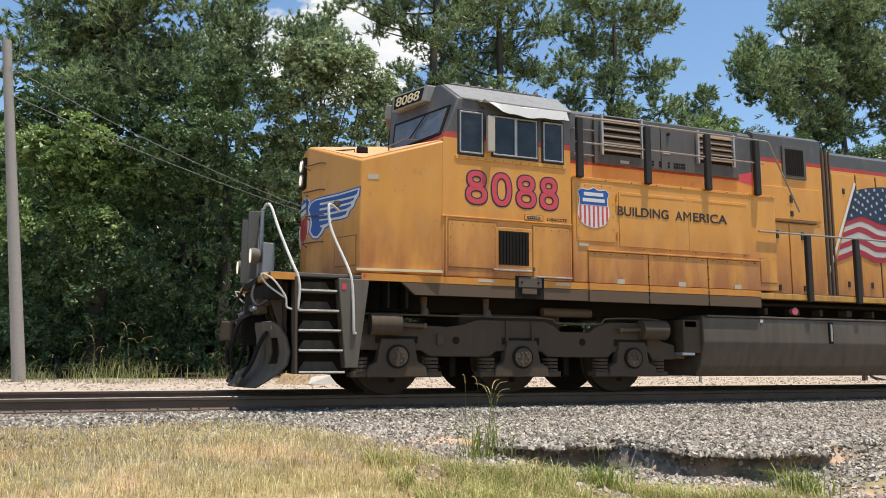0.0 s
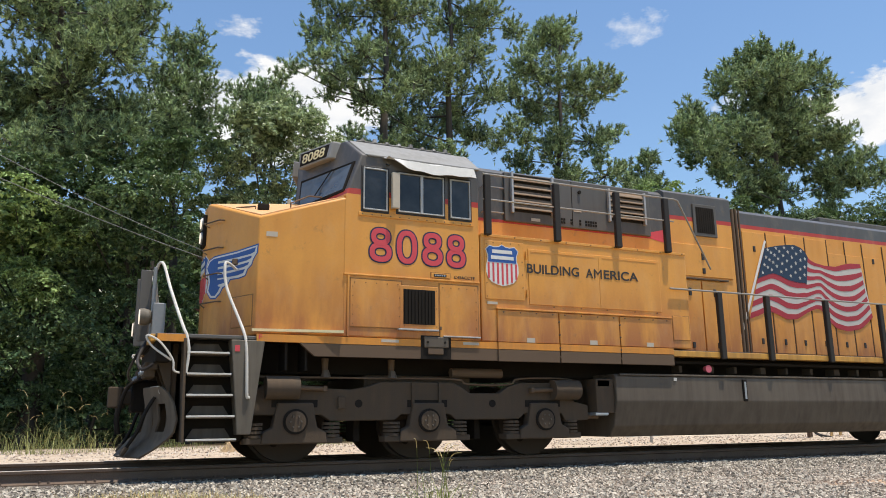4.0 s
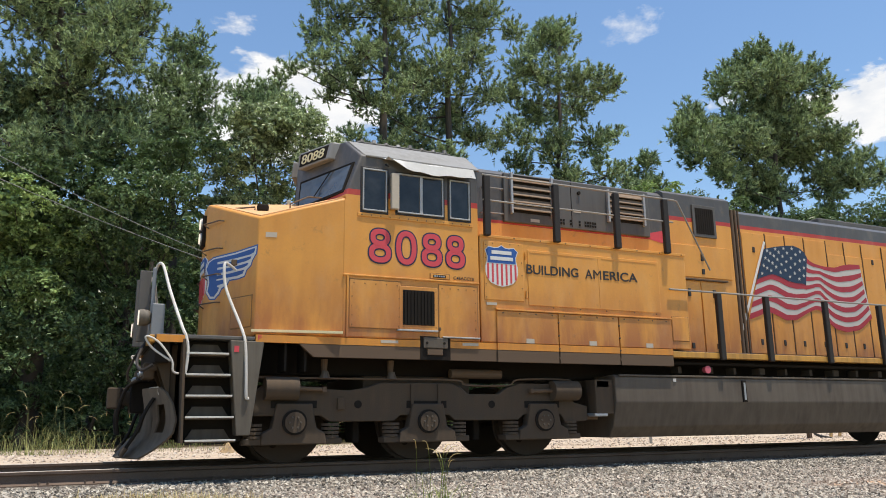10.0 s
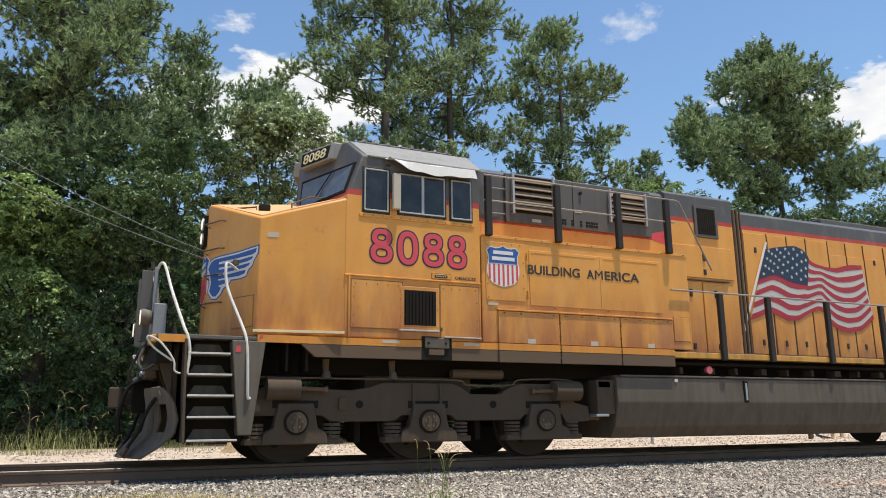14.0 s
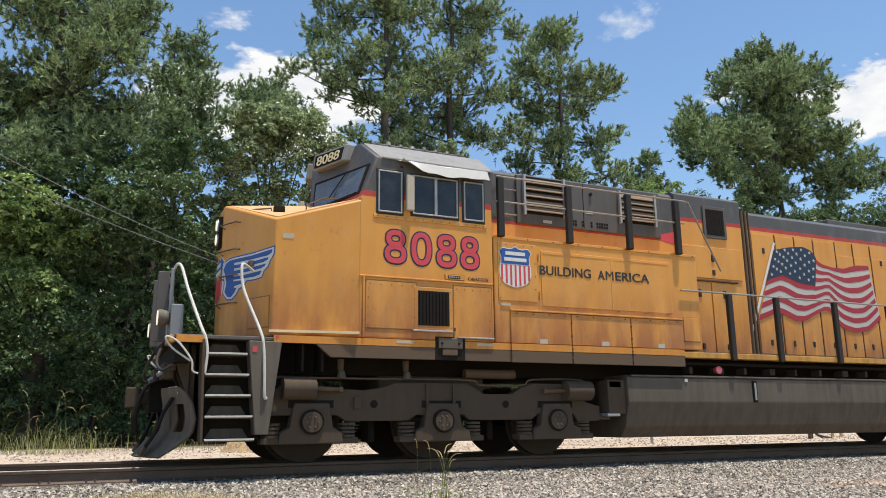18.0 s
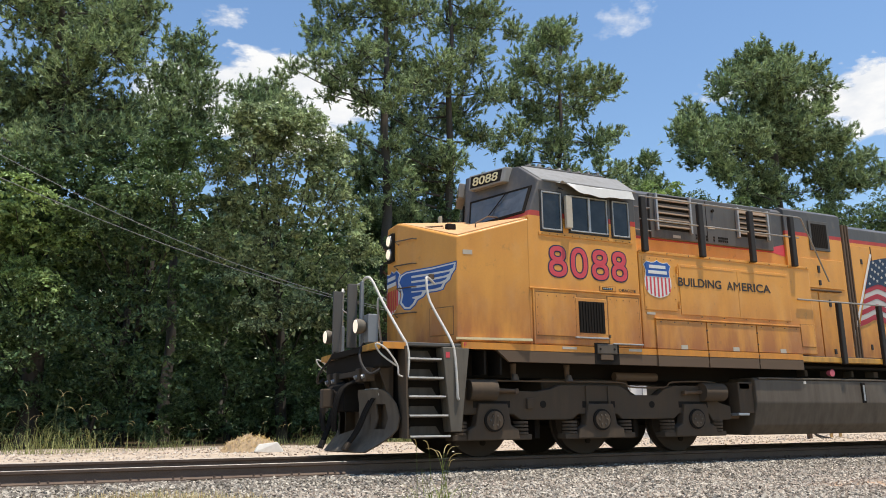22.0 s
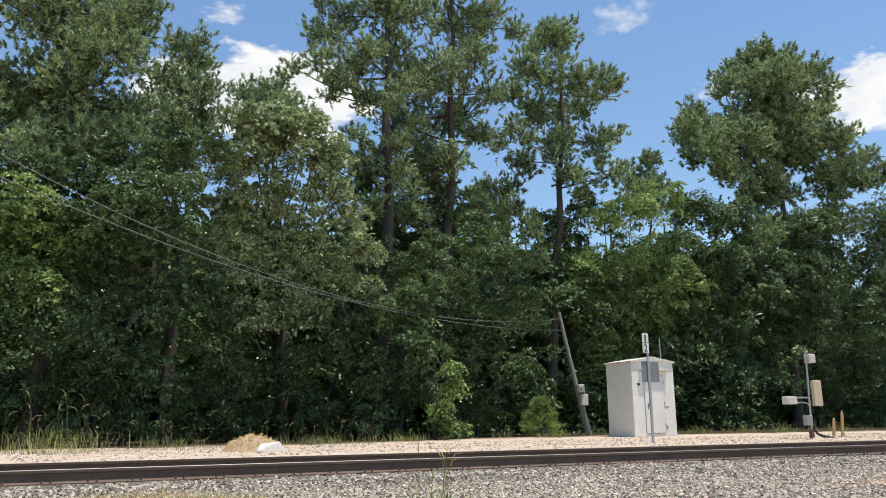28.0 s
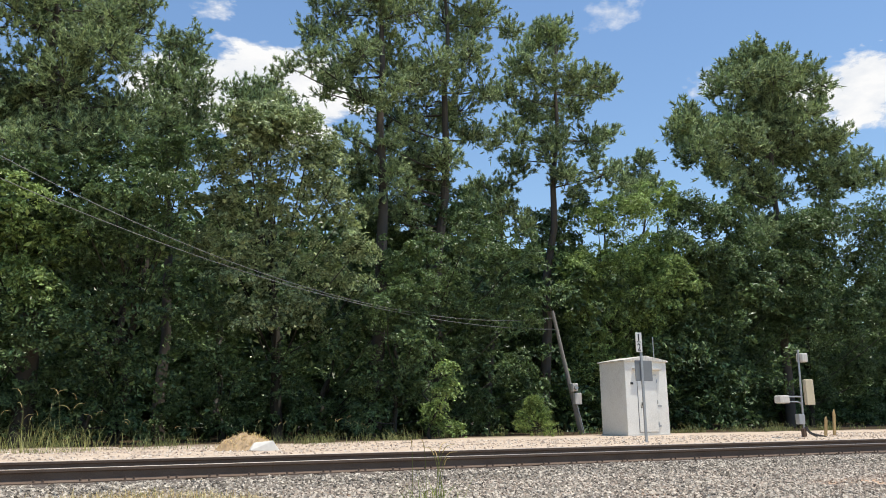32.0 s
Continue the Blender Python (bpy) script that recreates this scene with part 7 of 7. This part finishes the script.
def build_decals():
    def figure(ch, x0, x1, z0, z1, y, stroke, grow):
        """A numeral of one or two rings."""
        w, h, cx = x1 - x0, z1 - z0, (x0 + x1) / 2
        rings = [(z0 + h / 2, w / 2, h / 2)] if ch == "0" else [(z0 + 0.285 * h, w / 2, 0.285 * h), (z0 + 0.745 * h, w * 0.44, 0.255 * h)]
        b = bmesh.new()
        for k, (cz, rx, rz) in enumerate(rings):
            n, loops = 40, []
            for ax, az in ((rx + grow, rz + grow), (rx - stroke - grow, rz - stroke - grow)):
                for d in (0.0, 0.003):
                    loops.append([b.verts.new((cx + ax * math.copysign(abs(math.cos(t)) ** 0.85, math.cos(t)), y - 0.0012 * k + d, cz + az * math.copysign(abs(math.sin(t)) ** 0.85, math.sin(t)))) for t in [2 * math.pi * i / n for i in range(n)]])
            for p, q in ((0, 2), (0, 1), (2, 3)):
                for i in range(n):
                    b.faces.new((loops[p][i], loops[p][(i + 1) % n], loops[q][(i + 1) % n], loops[q][i]))
        bmesh.ops.recalc_face_normals(b, faces=b.faces[:])
        return b

    for x0, x1 in ((3.475, 3.805), (3.885, 4.20), (4.285, 4.605), (4.675, 4.98)):
        ch = "0" if 3.8 < x0 < 4.0 else "8"
        dg = part("numeral", figure(ch, x0, x1, 2.735, 3.225, -1.504, 0.074, 0.02), M_NAVY, loco, "dark blue numeral outline")
        part("numeral_fill", figure(ch, x0, x1, 2.735, 3.225, -1.508, 0.074, 0.0), M_RED, dg, "red numeral")
    part("slogan", lettering("BUILDING", 6.03, 6.985, 2.738, 2.888, -1.516, 0.003, 0.016), M_INK, loco, "dark lettering")
    part("slogan", lettering("A", 7.115, 7.255, 2.735, 2.885, -1.516, 0.003, 0.012), M_INK, loco, "dark lettering")
    part("slogan", lettering("M", 7.275, 7.425, 2.735, 2.885, -1.516, 0.003, 0.0), M_INK, loco, "dark lettering")
    part("slogan", lettering("ERICA", 7.465, 8.15, 2.735, 2.885, -1.516, 0.003, 0.016), M_INK, loco, "dark lettering")

    # waving flag painted on the engine doors: its edge lines as functions of the run u (0 at the staff, 1 at the fly)
    Y = -0.972

    def flag_point(u, v):
        x = (11.66 + 2.64 * u) * (1 - v) + (11.11 + 3.37 * u) * v - 0.10 * max(0.0, u - 0.6) * math.sin(math.pi * v)
        top = np.interp(u, (0, 0.12, 0.22, 0.3, 0.37, 0.41, 0.44, 0.5, 0.6, 0.72, 0.8, 0.88, 1), (3.71, 3.78, 3.82, 3.84, 3.79, 3.71, 3.58, 3.52, 3.48, 3.48, 3.54, 3.58, 3.59))
        low = np.interp(u, (0, 0.07, 0.14, 0.2, 0.28, 0.36, 0.46, 0.53, 0.57, 0.6, 0.64, 0.68, 0.77, 0.88, 0.94, 1), (2.32, 2.39, 2.49, 2.45, 2.35, 2.36, 2.52, 2.60, 2.58, 2.44, 2.31, 2.23, 2.18, 2.24, 2.36, 2.5))
        z = top + (low - top) * v + 0.05 * math.sin(math.pi * v) * math.sin(u * 12 + 0.6)
        return x, float(z)

    def patch(u0, u1, v0, v1, name, mat, lift, parent=None, label=""):
        m = max(2, int((u1 - u0) * 46))
        b = bmesh.new()
        tp = [b.verts.new((flag_point(u0 + (u1 - u0) * i / m, v0)[0], Y - lift, flag_point(u0 + (u1 - u0) * i / m, v0)[1])) for i in range(m + 1)]
        bt = [b.verts.new((flag_point(u0 + (u1 - u0) * i / m, v1)[0], Y - lift, flag_point(u0 + (u1 - u0) * i / m, v1)[1])) for i in range(m + 1)]
        for i in range(m):
            b.faces.new((tp[i], bt[i], bt[i + 1], tp[i + 1]))
        r = bmesh.ops.extrude_face_region(b, geom=b.faces[:])
        bmesh.ops.translate(b, vec=(0, 0.003, 0), verts=[e for e in r["geom"] if isinstance(e, bmesh.types.BMVert)])
        bmesh.ops.recalc_face_normals(b, faces=b.faces[:])
        return part(name, b, mat, parent, label)

    flag = patch(0, 1, 0, 1, "flag_decal", M_FLAGWHITE, 0.003, loco, "waving flag decal with stars and stripes")
    for k in range(0, 13, 2):
        patch(0.0, 1, k / 13, (k + 1) / 13, "flag_stripe", M_FLAGRED, 0.007, flag)
    patch(0.0, 0.43, 0, 6 / 13, "flag_canton", M_FLAGBLUE, 0.011, flag, "blue canton")
    for r in range(7):
        for c in range(5):
            u, v = 0.035 + c * 0.083 + (0.04 if r % 2 else 0), 0.04 + r * 0.06
            if u > 0.41:
                continue
            x, z = flag_point(u, v)
            pts = [(x + (0.042 if j % 2 == 0 else 0.017) * math.sin(j * math.pi / 5), z + (0.042 if j % 2 == 0 else 0.017) * math.cos(j * math.pi / 5)) for j in range(10)]
            part("star", prism(pts, Y - 0.0125, Y - 0.0145), M_FLAGWHITE, flag)
    part("flag_staff", prism([(10.79, 1.90), (10.84, 1.90), (11.70, 3.84), (11.66, 3.86)], Y - 0.02, Y - 0.008), M_DECALW, loco, "white painted staff")


build_decals()


# ---- movement: the locomotive rolls to a stop, stands, then backs away ----
RUN = ((0.0, 0.722), (0.5, 0.288), (1.0, 0.054), (1.5, 0.004), (2.0, 0.003), (9.0, 0.001), (14.5, 0.003), (16.5, 0.009), (17.0, 0.032), (17.5, 0.101), (18.0, 0.219), (18.5, 0.405),
       (19.0, 0.627), (19.5, 0.885), (20.0, 1.175), (20.5, 1.520), (21.0, 1.945), (21.5, 2.423), (22.0, 2.965), (22.5, 3.590), (23.0, 4.349), (23.5, 5.215), (24.0, 6.195), (24.5, 7.300),
       (25.0, 8.570), (25.5, 10.10), (26.0, 11.9), (26.5, 13.9), (27.0, 16.2), (27.5, 18.8), (28.0, 21.6), (28.5, 24.6), (29.0, 27.7), (29.5, 30.9), (30.0, 34.1), (30.5, 37.3), (31.0, 40.5), (31.5, 43.7), (32.0, 46.9))


def motions():
    walk(loco, [(t, pose(s, 0, 0)) for t, s in RUN])
    rows = []
    for (ta, sa), (tb, sb) in zip(RUN, RUN[1:]):
        k = max(1, math.ceil(abs(sb - sa) / 0.533 / radians(70)))
        rows += [(ta + (tb - ta) * i / k, sa + (sb - sa) * i / k) for i in range(k)]
    rows.append(RUN[-1])
    for w in WHEELS:
        x, y, z = w.location
        walk(w, [(t, pose(x, y, z, 0, math.degrees(s / 0.533), 0)) for t, s in rows])
    for c in CLOUDS:
        m = c.matrix_basis.copy()
        walk(c, [(0.0, Matrix.Translation((45, 0, -25)) @ m), (32.0, Matrix.Translation((-30, 0, 18)) @ m)])


motions()
